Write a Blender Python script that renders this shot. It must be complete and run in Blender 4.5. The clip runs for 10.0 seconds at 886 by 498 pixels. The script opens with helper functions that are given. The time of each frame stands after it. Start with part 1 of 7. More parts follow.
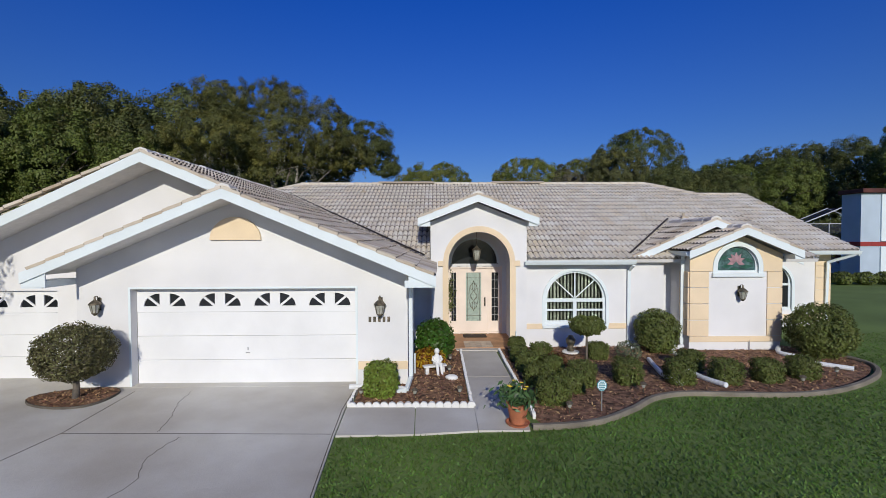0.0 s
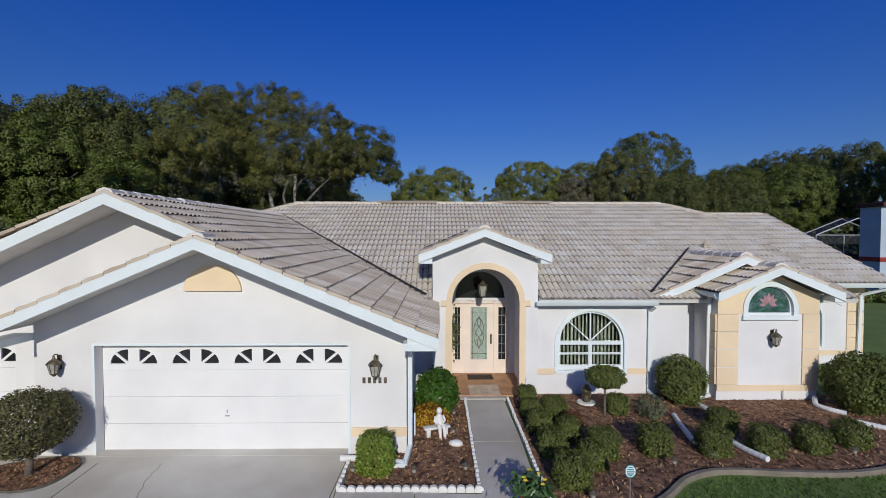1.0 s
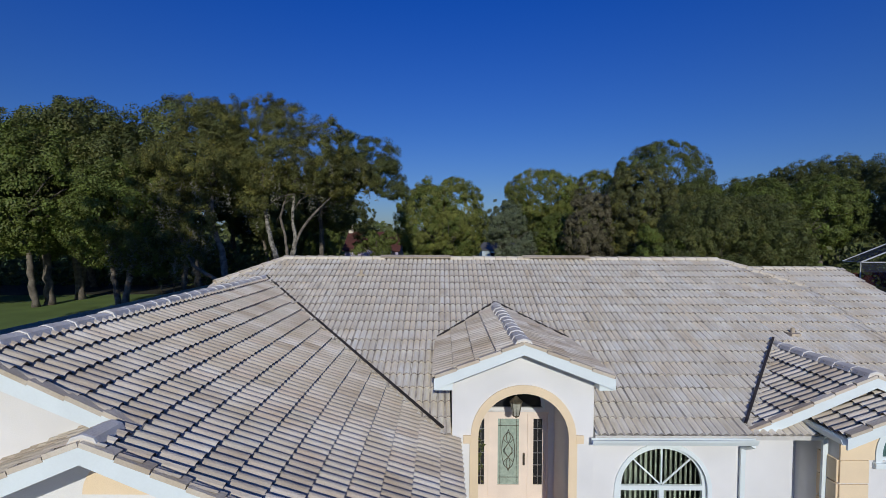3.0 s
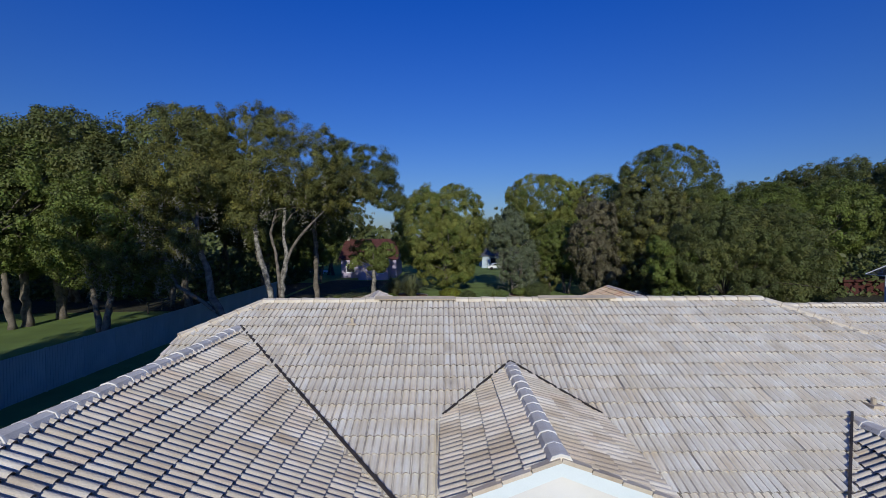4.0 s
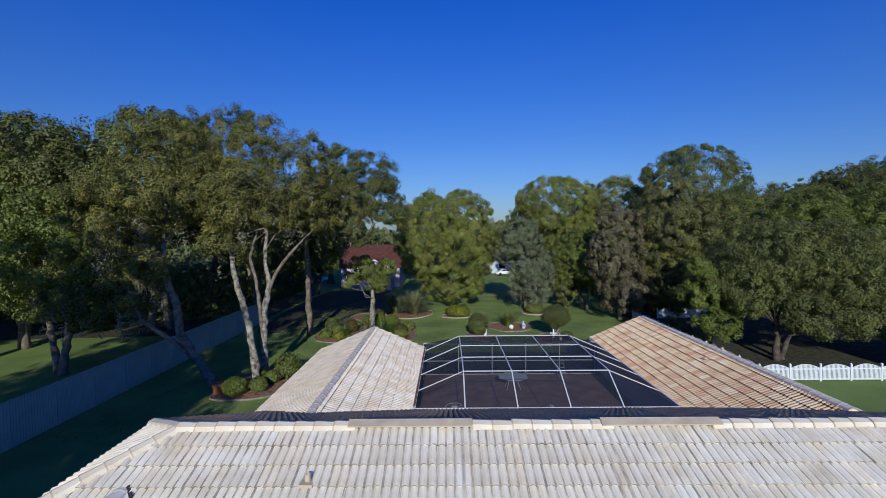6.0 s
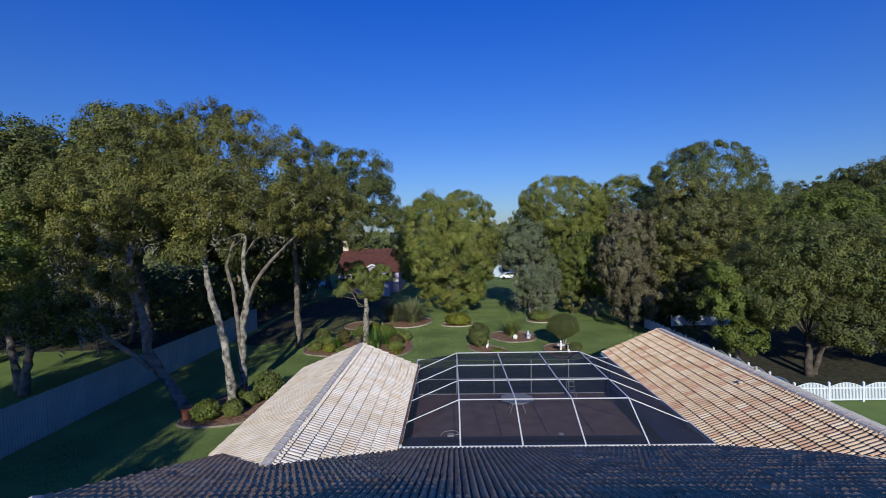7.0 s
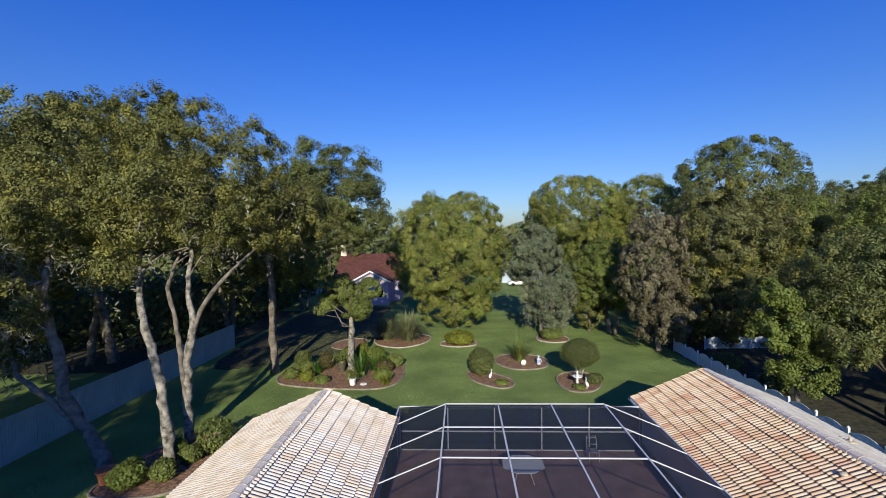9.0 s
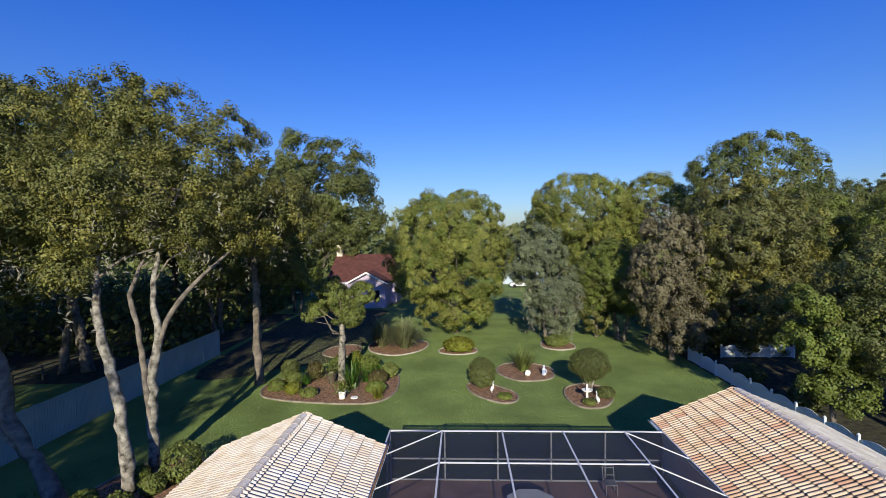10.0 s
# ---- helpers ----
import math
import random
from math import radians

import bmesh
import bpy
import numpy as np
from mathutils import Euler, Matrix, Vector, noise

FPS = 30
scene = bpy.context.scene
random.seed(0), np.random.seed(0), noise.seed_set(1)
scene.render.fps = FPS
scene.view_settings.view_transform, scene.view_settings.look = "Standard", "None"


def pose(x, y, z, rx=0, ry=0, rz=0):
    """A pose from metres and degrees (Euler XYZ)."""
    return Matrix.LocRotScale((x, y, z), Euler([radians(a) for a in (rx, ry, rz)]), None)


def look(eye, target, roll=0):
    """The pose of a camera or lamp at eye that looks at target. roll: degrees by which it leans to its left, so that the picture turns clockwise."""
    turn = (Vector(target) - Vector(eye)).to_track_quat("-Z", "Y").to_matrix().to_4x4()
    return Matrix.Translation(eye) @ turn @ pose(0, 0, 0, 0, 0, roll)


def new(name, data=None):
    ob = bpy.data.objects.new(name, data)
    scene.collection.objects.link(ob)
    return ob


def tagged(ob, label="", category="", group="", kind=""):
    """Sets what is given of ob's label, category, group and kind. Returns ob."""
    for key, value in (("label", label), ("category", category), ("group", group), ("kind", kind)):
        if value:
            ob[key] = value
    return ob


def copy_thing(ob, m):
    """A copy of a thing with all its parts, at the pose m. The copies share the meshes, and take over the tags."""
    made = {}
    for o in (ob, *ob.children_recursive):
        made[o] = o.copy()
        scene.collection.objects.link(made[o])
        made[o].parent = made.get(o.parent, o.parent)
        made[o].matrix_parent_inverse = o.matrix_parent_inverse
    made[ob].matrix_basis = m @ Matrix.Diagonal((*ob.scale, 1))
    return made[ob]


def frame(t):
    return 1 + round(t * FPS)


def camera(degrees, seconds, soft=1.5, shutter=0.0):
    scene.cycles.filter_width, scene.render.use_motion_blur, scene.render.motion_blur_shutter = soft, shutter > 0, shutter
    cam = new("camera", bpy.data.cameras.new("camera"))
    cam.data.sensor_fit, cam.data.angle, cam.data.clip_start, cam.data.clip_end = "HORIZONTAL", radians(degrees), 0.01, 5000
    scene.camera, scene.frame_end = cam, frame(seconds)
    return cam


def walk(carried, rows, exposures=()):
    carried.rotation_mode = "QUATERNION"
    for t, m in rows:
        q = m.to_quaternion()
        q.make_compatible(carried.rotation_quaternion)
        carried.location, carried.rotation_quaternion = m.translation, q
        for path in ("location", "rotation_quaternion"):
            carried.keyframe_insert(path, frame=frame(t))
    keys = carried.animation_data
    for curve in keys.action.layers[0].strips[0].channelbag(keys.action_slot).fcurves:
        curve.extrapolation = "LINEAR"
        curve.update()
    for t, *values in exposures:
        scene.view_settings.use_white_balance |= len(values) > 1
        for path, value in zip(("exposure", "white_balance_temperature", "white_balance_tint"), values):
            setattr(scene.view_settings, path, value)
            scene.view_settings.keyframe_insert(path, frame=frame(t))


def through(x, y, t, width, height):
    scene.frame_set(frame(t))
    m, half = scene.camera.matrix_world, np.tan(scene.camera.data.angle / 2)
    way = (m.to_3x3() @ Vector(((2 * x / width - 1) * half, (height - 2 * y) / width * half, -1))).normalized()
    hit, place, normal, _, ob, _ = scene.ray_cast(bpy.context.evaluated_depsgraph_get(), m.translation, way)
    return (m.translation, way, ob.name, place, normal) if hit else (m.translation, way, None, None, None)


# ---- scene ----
cam = camera(90.0, 10.0, soft=0.65)
PATH = [
    (0, (0.149, -0.947, 3.23), (0.179, 1.052, 3.18), -0.2),
    (0.5, (0.161, -0.397, 3.703), (0.187, 1.602, 3.649), -0.1),
    (1, (0.128, 0.212, 4.263), (0.15, 2.211, 4.207), -0.0),
    (1.5, (-0.043, 0.897, 4.884), (-0.029, 2.896, 4.821), 0.1),
    (2, (-0.187, 1.617, 5.47), (-0.181, 3.616, 5.403), 0.2),
    (2.5, (-0.203, 2.4, 6.01), (-0.198, 4.399, 5.941), 0.4),
    (2.7, (-0.201, 2.741, 6.237), (-0.2, 4.739, 6.168), 0.4),
    (3.8, (-0.329, 4.954, 7.456), (-0.322, 6.953, 7.396), -0.4),
    (4, (-0.366, 5.424, 7.727), (-0.359, 7.423, 7.662), -0.3),
    (4.5, (-0.416, 6.729, 8.357), (-0.418, 8.727, 8.274), -0.7),
    (5, (-0.503, 7.923, 8.853), (-0.516, 9.921, 8.77), -0.8),
    (5.5, (-0.492, 9.156, 9.281), (-0.509, 11.154, 9.205), -0.9),
    (5.7, (-0.46, 9.639, 9.509), (-0.478, 11.637, 9.422), -0.6),
    (6.8, (-0.125, 12.655, 9.746), (-0.15, 14.653, 9.664), -0.8),
    (7, (0.052, 13.254, 9.781), (0.017, 15.252, 9.703), -1.0),
    (7.5, (0.385, 14.618, 10.033), (0.323, 16.616, 9.955), -1.1),
    (8, (0.599, 15.996, 10.25), (0.525, 17.993, 10.172), -1.0),
    (8.5, (0.834, 17.334, 10.392), (0.753, 19.331, 10.314), -1.0),
    (9, (1.062, 18.645, 10.504), (0.977, 20.641, 10.424), -0.9),
    (9.5, (1.14, 19.9, 10.544), (1.053, 21.897, 10.462), -0.9),
    (10, (1.106, 21.153, 10.564), (1.02, 23.149, 10.481), -0.8),
]
walk(cam, [(t, look(eye, target, roll)) for t, eye, target, roll in PATH],
     [(0.0, -0.25, 6650, 7), (1.5, -0.42, 6600, 7), (2.5, -0.42, 6500, 6), (4.5, -0.06, 6450, 5), (5.5, 0.07, 6400, 4), (7.5, 0.36, 6800, 4), (10.0, 0.73, 7450, 4)])

# ---- world, sun ----
SUN_UP, SUN_TURN = 22.3, -1.7
world = bpy.data.worlds.new("world")
scene.world = world
world.use_nodes = True
wn = world.node_tree
sky = wn.nodes.new("ShaderNodeTexSky")
sky.sky_type, sky.sun_disc = "NISHITA", False
sky.sun_elevation, sky.sun_rotation = radians(SUN_UP), radians(180 - SUN_TURN)
sky.air_density, sky.dust_density, sky.ozone_density = 1.0, 0.5, 3.0
wn.nodes["Background"].inputs[1].default_value = 0.085
deep = wn.nodes.new("ShaderNodeMix")
deep.data_type, deep.blend_type = "RGBA", "MULTIPLY"
deep.inputs[0].default_value = 1.0
height, split, tone = wn.nodes.new("ShaderNodeTexCoord"), wn.nodes.new("ShaderNodeSeparateXYZ"), wn.nodes.new("ShaderNodeValToRGB")
wn.links.new(height.outputs["Generated"], split.inputs[0])
wn.links.new(split.outputs["Z"], tone.inputs[0])
tone.color_ramp.elements[0].position, tone.color_ramp.elements[0].color = 0.03, (0.50, 0.63, 1.00, 1)
tone.color_ramp.elements[1].position, tone.color_ramp.elements[1].color = 0.50, (0.07, 0.48, 1.60, 1)
tone.color_ramp.elements.new(0.22).color = (0.29, 0.56, 1.21, 1)
wn.links.new(tone.outputs[0], deep.inputs[7])
wn.links.new(sky.outputs[0], deep.inputs[6])
wn.links.new(deep.outputs[2], wn.nodes["Background"].inputs[0])
sun = new("sun", bpy.data.lights.new("sun", "SUN"))
sun.data.energy, sun.data.angle, sun.data.color = 3.8, radians(0.5), (1.0, 0.95, 0.87)
sun.matrix_world = look((0, 0, 60), (60 * math.sin(radians(SUN_TURN)), 60 * math.cos(radians(SUN_TURN)), 60 - 60 * math.tan(radians(SUN_UP))))

# ---- materials ----
def material(name, colour, rough=0.8, vary=0.15, scale=6.0, fine=60.0, bump=0.15, metal=0.0, random_by="", spread=0.0, second=None, spec=0.3):
    """A surface with two scales of variation, fine relief and, where asked, a change from piece to piece."""
    m = bpy.data.materials.new(name)
    m.use_nodes = True
    nt = m.node_tree
    b = nt.nodes["Principled BSDF"]
    b.inputs["Roughness"].default_value, b.inputs["Metallic"].default_value = rough, metal
    b.inputs["Specular IOR Level"].default_value = spec
    co = nt.nodes.new("ShaderNodeTexCoord")
    n1, n2 = nt.nodes.new("ShaderNodeTexNoise"), nt.nodes.new("ShaderNodeTexNoise")
    for n, s in ((n1, scale), (n2, fine)):
        n.inputs["Scale"].default_value, n.inputs["Detail"].default_value = s, 4.0
        nt.links.new(co.outputs["Object"], n.inputs["Vector"])
    ramp = nt.nodes.new("ShaderNodeValToRGB")
    dark = [c * (1 - vary * 1.6) for c in (second or colour)]
    light = [min(1, c * (1 + vary)) for c in colour]
    ramp.color_ramp.elements[0].position, ramp.color_ramp.elements[1].position = 0.3, 0.68
    ramp.color_ramp.elements[0].color, ramp.color_ramp.elements[1].color = (*dark, 1), (*light, 1)
    nt.links.new(n1.outputs[0], ramp.inputs[0])
    mix = nt.nodes.new("ShaderNodeMix")
    mix.data_type, mix.blend_type = "RGBA", "MULTIPLY"
    mix.inputs[0].default_value = min(1, vary * 2.5)
    nt.links.new(ramp.outputs[0], mix.inputs[6])
    grey = nt.nodes.new("ShaderNodeMapRange")
    grey.inputs[1].default_value, grey.inputs[2].default_value, grey.inputs[3].default_value, grey.inputs[4].default_value = 0.3, 0.7, 0.7, 1.15
    nt.links.new(n2.outputs[0], grey.inputs[0])
    nt.links.new(grey.outputs[0], mix.inputs[7])
    out = mix.outputs[2]
    if random_by:
        src = nt.nodes.new("ShaderNodeObjectInfo" if random_by == "object" else "ShaderNodeNewGeometry")
        hsv = nt.nodes.new("ShaderNodeHueSaturation")
        mr = nt.nodes.new("ShaderNodeMapRange")
        mr.inputs[3].default_value, mr.inputs[4].default_value = 1 - spread, 1 + spread
        nt.links.new(src.outputs["Random" if random_by == "object" else "Random Per Island"], mr.inputs[0])
        nt.links.new(mr.outputs[0], hsv.inputs["Value"])
        h = nt.nodes.new("ShaderNodeMapRange")
        h.inputs[3].default_value, h.inputs[4].default_value = 0.5 - spread * 0.06, 0.5 + spread * 0.06
        nt.links.new(src.outputs["Random" if random_by == "object" else "Random Per Island"], h.inputs[0])
        nt.links.new(h.outputs[0], hsv.inputs["Hue"])
        nt.links.new(out, hsv.inputs["Color"])
        out = hsv.outputs[0]
    nt.links.new(out, b.inputs["Base Color"])
    if bump:
        bp = nt.nodes.new("ShaderNodeBump")
        bp.inputs["Strength"].default_value, bp.inputs["Distance"].default_value = bump, 0.02
        nt.links.new(n2.outputs[0], bp.inputs["Height"])
        nt.links.new(bp.outputs[0], b.inputs["Normal"])
    return m


def leafy(name, colour, spread=0.24, through=0.28, rough=0.55):
    """Leaves: each one differs a little, and light passes through them."""
    m = material(name, colour, rough, 0.25, 0.35, 3.0, 0, 0, "island", spread)
    nt = m.node_tree
    b, out = nt.nodes["Principled BSDF"], nt.nodes["Material Output"]
    tr, mx = nt.nodes.new("ShaderNodeBsdfTranslucent"), nt.nodes.new("ShaderNodeMixShader")
    nt.links.new(b.inputs["Base Color"].links[0].from_socket, tr.inputs[0])
    mx.inputs[0].default_value = through
    nt.links.new(b.outputs[0], mx.inputs[1]), nt.links.new(tr.outputs[0], mx.inputs[2])
    nt.links.new(mx.outputs[0], out.inputs[0])
    return m


def screen_mesh(name, cover):
    """Fine black insect screen: threads too small to see, so that part of the light goes through."""
    m = bpy.data.materials.new(name)
    m.use_nodes = True
    nt = m.node_tree
    b, out = nt.nodes["Principled BSDF"], nt.nodes["Material Output"]
    b.inputs["Base Color"].default_value, b.inputs["Roughness"].default_value = (0.014, 0.018, 0.034, 1), 0.7
    tp, mx = nt.nodes.new("ShaderNodeBsdfTransparent"), nt.nodes.new("ShaderNodeMixShader")
    mx.inputs[0].default_value = cover
    nt.links.new(tp.outputs[0], mx.inputs[1]), nt.links.new(b.outputs[0], mx.inputs[2])
    nt.links.new(mx.outputs[0], out.inputs[0])
    return m


def glass(name, colour, rough=0.05):
    m = bpy.data.materials.new(name)
    m.use_nodes = True
    b = m.node_tree.nodes["Principled BSDF"]
    b.inputs["Base Color"].default_value, b.inputs["Roughness"].default_value = (*colour, 1), rough
    b.inputs["Transmission Weight"].default_value, b.inputs["IOR"].default_value = 1.0, 1.15
    return m


STUCCO = material("white stucco", (0.74, 0.732, 0.728), 0.9, 0.05, 0.8, 90, 0.25)
CREAM = material("cream stucco", (0.80, 0.64, 0.44), 0.9, 0.06, 0.9, 90, 0.25)
WHITE = material("white painted trim", (0.72, 0.785, 0.80), 0.45, 0.03, 2.0, 40, 0.05)
DOORWHITE = material("white enamelled steel", (0.77, 0.77, 0.765), 0.4, 0.03, 1.5, 50, 0.04)
CONCRETE = material("driveway concrete", (0.61, 0.595, 0.55), 0.9, 0.13, 0.4, 70, 0.3, second=(0.52, 0.465, 0.39))
GRASS = material("lawn", (0.15, 0.215, 0.056), 0.9, 0.14, 0.35, 30, 0.35)
MULCH = material("bark mulch", (0.28, 0.158, 0.098), 0.95, 0.5, 8, 70, 1.0)
BARK = material("grey oak bark", (0.175, 0.15, 0.122), 0.95, 0.35, 3, 25, 1.0)
OAKLEAF = leafy("oak leaf", (0.145, 0.152, 0.044))
DARKLEAF = leafy("dark green leaf", (0.122, 0.142, 0.045))
GREYLEAF = leafy("silver green leaf", (0.17, 0.20, 0.115))
BRIGHTLEAF = leafy("fresh green leaf", (0.155, 0.195, 0.042))
HEDGE = leafy("hedge leaf", (0.155, 0.185, 0.048), 0.3)
BROWNLEAF = leafy("bronze green leaf", (0.10, 0.085, 0.03))
ALU = material("white aluminium", (0.52, 0.53, 0.55), 0.4, 0.03, 2, 40, 0.02)
SCREEN = screen_mesh("insect screen", 0.57)
VINYL = material("white vinyl fence", (0.60, 0.65, 0.69), 0.5, 0.05, 0.7, 30, 0.05)
DECK = material("brown pool deck", (0.34, 0.22, 0.19), 0.8, 0.15, 1.2, 40, 0.2)
SOFFIT = material("white soffit", (0.72, 0.70, 0.68), 0.7, 0.05)
STEEL = material("dull steel", (0.45, 0.45, 0.46), 0.4, 0.1, 8, 80, 0.05, 0.8)
BRONZE = material("aged bronze", (0.15, 0.12, 0.085), 0.5, 0.4, 9, 60, 0.1, 0.45, second=(0.10, 0.12, 0.10))
BLUSH = material("blush paint", (0.80, 0.69, 0.60), 0.5, 0.04, 2, 40, 0.05)
DARKGLASS = material("dark window glass", (0.02, 0.022, 0.025), 0.08, 0.1, 2, 5, 0, 0, spec=0.6)
LEADGLASS = material("frosted leaded glass", (0.34, 0.42, 0.36), 0.3, 0.12, 14, 60, 0.3, spec=0.5)
CLEAR = glass("clear window glass", (0.95, 0.98, 0.96))
BLIND = material("pale green blind", (0.19, 0.215, 0.175), 0.7, 0.05)
ROOM = material("dark room", (0.05, 0.06, 0.05), 0.9, 0.1)
TEAL = material("teal stained glass", (0.085, 0.155, 0.15), 0.15, 0.35, 7, 30, 0.1, spec=0.5)
PINK = material("pink stained glass", (0.40, 0.25, 0.27), 0.2, 0.15, 9)
LILYPAD = material("green stained glass", (0.04, 0.12, 0.085), 0.2, 0.2, 9)
TERRA = material("terracotta porch floor", (0.50, 0.28, 0.15), 0.7, 0.15, 3, 40, 0.15)
PALETILE = material("pale porch tile", (0.62, 0.50, 0.38), 0.6, 0.12, 4, 40, 0.1, 0, "object", 0.08)
CREAMWALL = material("pale cream stucco", (0.66, 0.60, 0.50), 0.9, 0.08)
CRACK = material("dark joint", (0.12, 0.105, 0.085), 0.95, 0.2)
KERB = material("grey-brown kerb", (0.235, 0.205, 0.155), 0.9, 0.2, 2, 50, 0.4)
PALEKERB = material("pale kerb", (0.38, 0.34, 0.28), 0.9, 0.15, 2, 50, 0.3)
WHITESTONE = material("white cast stone", (0.78, 0.77, 0.74), 0.8, 0.08, 5, 60, 0.3)
CHIP = material("bark chip", (0.37, 0.205, 0.12), 0.9, 0.3, 5, 60, 0.2, 0, "island", 0.55)
BLADE = leafy("grass blade", (0.122, 0.215, 0.04), 0.28, 0.3)
BACKBLADE = leafy("back lawn blade", (0.185, 0.235, 0.085), 0.12, 0.3)
BRIGHTDARK = leafy("glossy green leaf", (0.06, 0.13, 0.018), 0.35, 0.2, 0.4)
POTLEAF = leafy("blue-green lily leaf", (0.10, 0.185, 0.07), 0.3, 0.2, 0.35)
REDLEAF = leafy("reddish leaf", (0.20, 0.09, 0.04), 0.4)
LIMELEAF = leafy("lime green leaf", (0.22, 0.29, 0.05), 0.4, 0.3)
CROTON = leafy("croton leaf", (0.40, 0.20, 0.02), 0.75, 0.25)
BRONZELEAF = leafy("bronze shrub leaf", (0.15, 0.14, 0.06), 0.5, 0.2)
BRONZETREE = leafy("bronze tree leaf", (0.13, 0.135, 0.046), 0.35, 0.22)
BROWNTREE = leafy("dull brown leaf", (0.16, 0.142, 0.083), 0.3, 0.2)
OAKLIGHT = leafy("new oak leaf", (0.225, 0.215, 0.055), 0.25, 0.3)
ROUNDLEAF = leafy("yellow-green leaf", (0.23, 0.245, 0.06), 0.22, 0.28)
YELLOWLEAF = leafy("yellowish leaf", (0.18, 0.19, 0.025), 0.35, 0.28)
PAMPAS = leafy("pampas blade", (0.19, 0.205, 0.10), 0.3, 0.25)
MOSS = leafy("hanging moss", (0.24, 0.23, 0.18), 0.25, 0.2, 0.9)
DARKBARK = material("dark tree bark", (0.085, 0.07, 0.055), 0.95, 0.35, 3, 25, 1.0)
PALEBARK = material("pale lichened bark", (0.27, 0.25, 0.21), 0.95, 0.45, 4, 30, 1.0, second=(0.085, 0.074, 0.06))
OLDWOOD = material("weathered wood", (0.24, 0.18, 0.11), 0.9, 0.25, 3, 30, 0.4)
LANTERNGLASS = material("pale lantern glass", (0.42, 0.42, 0.36), 0.15, 0.15, 8, 40, 0.05, spec=0.6)
MAT = material("coir doormat", (0.07, 0.055, 0.045), 0.95, 0.3, 12, 90, 0.6)
CLAYPOT = material("terracotta", (0.45, 0.16, 0.08), 0.8, 0.15, 5, 50, 0.15)
YELLOW = material("yellow petal", (0.85, 0.62, 0.06), 0.6, 0.1)
SIGNTEAL = material("teal sign enamel", (0.02, 0.22, 0.26), 0.35, 0.08)
PIPEWHITE = material("white plastic", (0.74, 0.75, 0.76), 0.5, 0.08, 3, 40, 0.1)
WATER = material("pool water", (0.012, 0.04, 0.06), 0.06, 0.15, 1.2, 6, 0.08, spec=0.5)
COPING = material("brown coping", (0.30, 0.20, 0.15), 0.8, 0.15, 3, 40, 0.2)
FROST = material("frosted table glass", (0.84, 0.87, 0.90), 0.5, 0.05, 3, 40, 0.02, spec=0.6)
SEATGREY = material("grey woven seat", (0.30, 0.31, 0.33), 0.9, 0.15, 9, 80, 0.3)
PAINTED = material("white and blue paint", (0.72, 0.74, 0.78), 0.6, 0.1, 3, 40, 0.1, 0, second=(0.16, 0.25, 0.5))
VENTM = material("tan painted metal", (0.50, 0.42, 0.32), 0.6, 0.12, 3, 40, 0.1)
VALLEY = material("dark valley metal", (0.05, 0.042, 0.038), 0.7, 0.3, 4, 40, 0.2)
PANEL = material("blue-grey vinyl fence", (0.335, 0.425, 0.40), 0.35, 0.1, 0.6, 25, 0.05)
REDROOF = material("red shingle roof", (0.10, 0.038, 0.032), 0.9, 0.2, 1.5, 25, 0.4)
LILAC = material("lilac stucco", (0.46, 0.40, 0.52), 0.9, 0.08, 0.8, 40, 0.2)
BLUEWALL = material("pale blue-white stucco", (0.44, 0.52, 0.60), 0.9, 0.06, 0.8, 40, 0.2)
REDTRIM = material("dark red trim", (0.30, 0.04, 0.035), 0.6, 0.12)
CARBLUE = material("dark blue car paint", (0.03, 0.04, 0.12), 0.25, 0.05, spec=0.6)
CARWHITE = material("white car paint", (0.72, 0.73, 0.75), 0.25, 0.03, spec=0.6)
RUBBER = material("tyre rubber", (0.02, 0.02, 0.02), 0.85, 0.1)
SHEDRED = material("dull dark red boards", (0.07, 0.022, 0.018), 0.9, 0.2)
SHADEGROUND = material("ground darkened for tree shade", (0.055, 0.052, 0.03), 0.95, 0.4, 3, 40, 0.8)
ASPHALT = material("grey asphalt", (0.10, 0.10, 0.11), 0.9, 0.15, 1, 60, 0.3)
# pan dirt and the shade under tile ends, mixed into one dark colour
GRIMESHADE = material("dirt and gap shade in the tiles", (0.12, 0.095, 0.078), 0.95, 0.3, 3, 40, 0.3)
TILEPAN = material("tile pan with stain and gap shade", (0.44, 0.40, 0.36), 0.95, 0.3, 3, 40, 0.3)
CLAYPAN = material("darker clay pan", (0.20, 0.135, 0.09), 0.95, 0.3, 3, 40, 0.3)
MORTAR = material("white mortar", (0.70, 0.68, 0.65), 0.9, 0.1)
RNG = np.random.default_rng(7)


# ---- shapes ----
def part(name, bm, mat, parent=None, label="", smooth=False):
    """Links a bmesh as one mesh object, under a thing or a part where one is given."""
    me = bpy.data.meshes.new(name)
    bmesh.ops.recalc_face_normals(bm, faces=bm.faces)
    bm.to_mesh(me)
    bm.free()
    if smooth:
        me.polygons.foreach_set("use_smooth", [True] * len(me.polygons))
    me.materials.append(mat)
    ob = new(name, me)
    if parent:
        ob.parent = parent
    if label:
        tagged(ob, label)
    return ob


def raw(name, verts, faces, mat, parent=None, label="", smooth=False):
    me = bpy.data.meshes.new(name)
    me.from_pydata(verts, [], faces)
    me.materials.append(mat)
    if smooth:
        me.polygons.foreach_set("use_smooth", [True] * len(me.polygons))
    ob = new(name, me)
    if parent:
        ob.parent = parent
    if label:
        tagged(ob, label)
    return ob


def thing(name, label, category, at=(0, 0, 0), group="", kind=""):
    ob = new(name)
    ob.location = at
    return tagged(ob, label, category, group, kind)


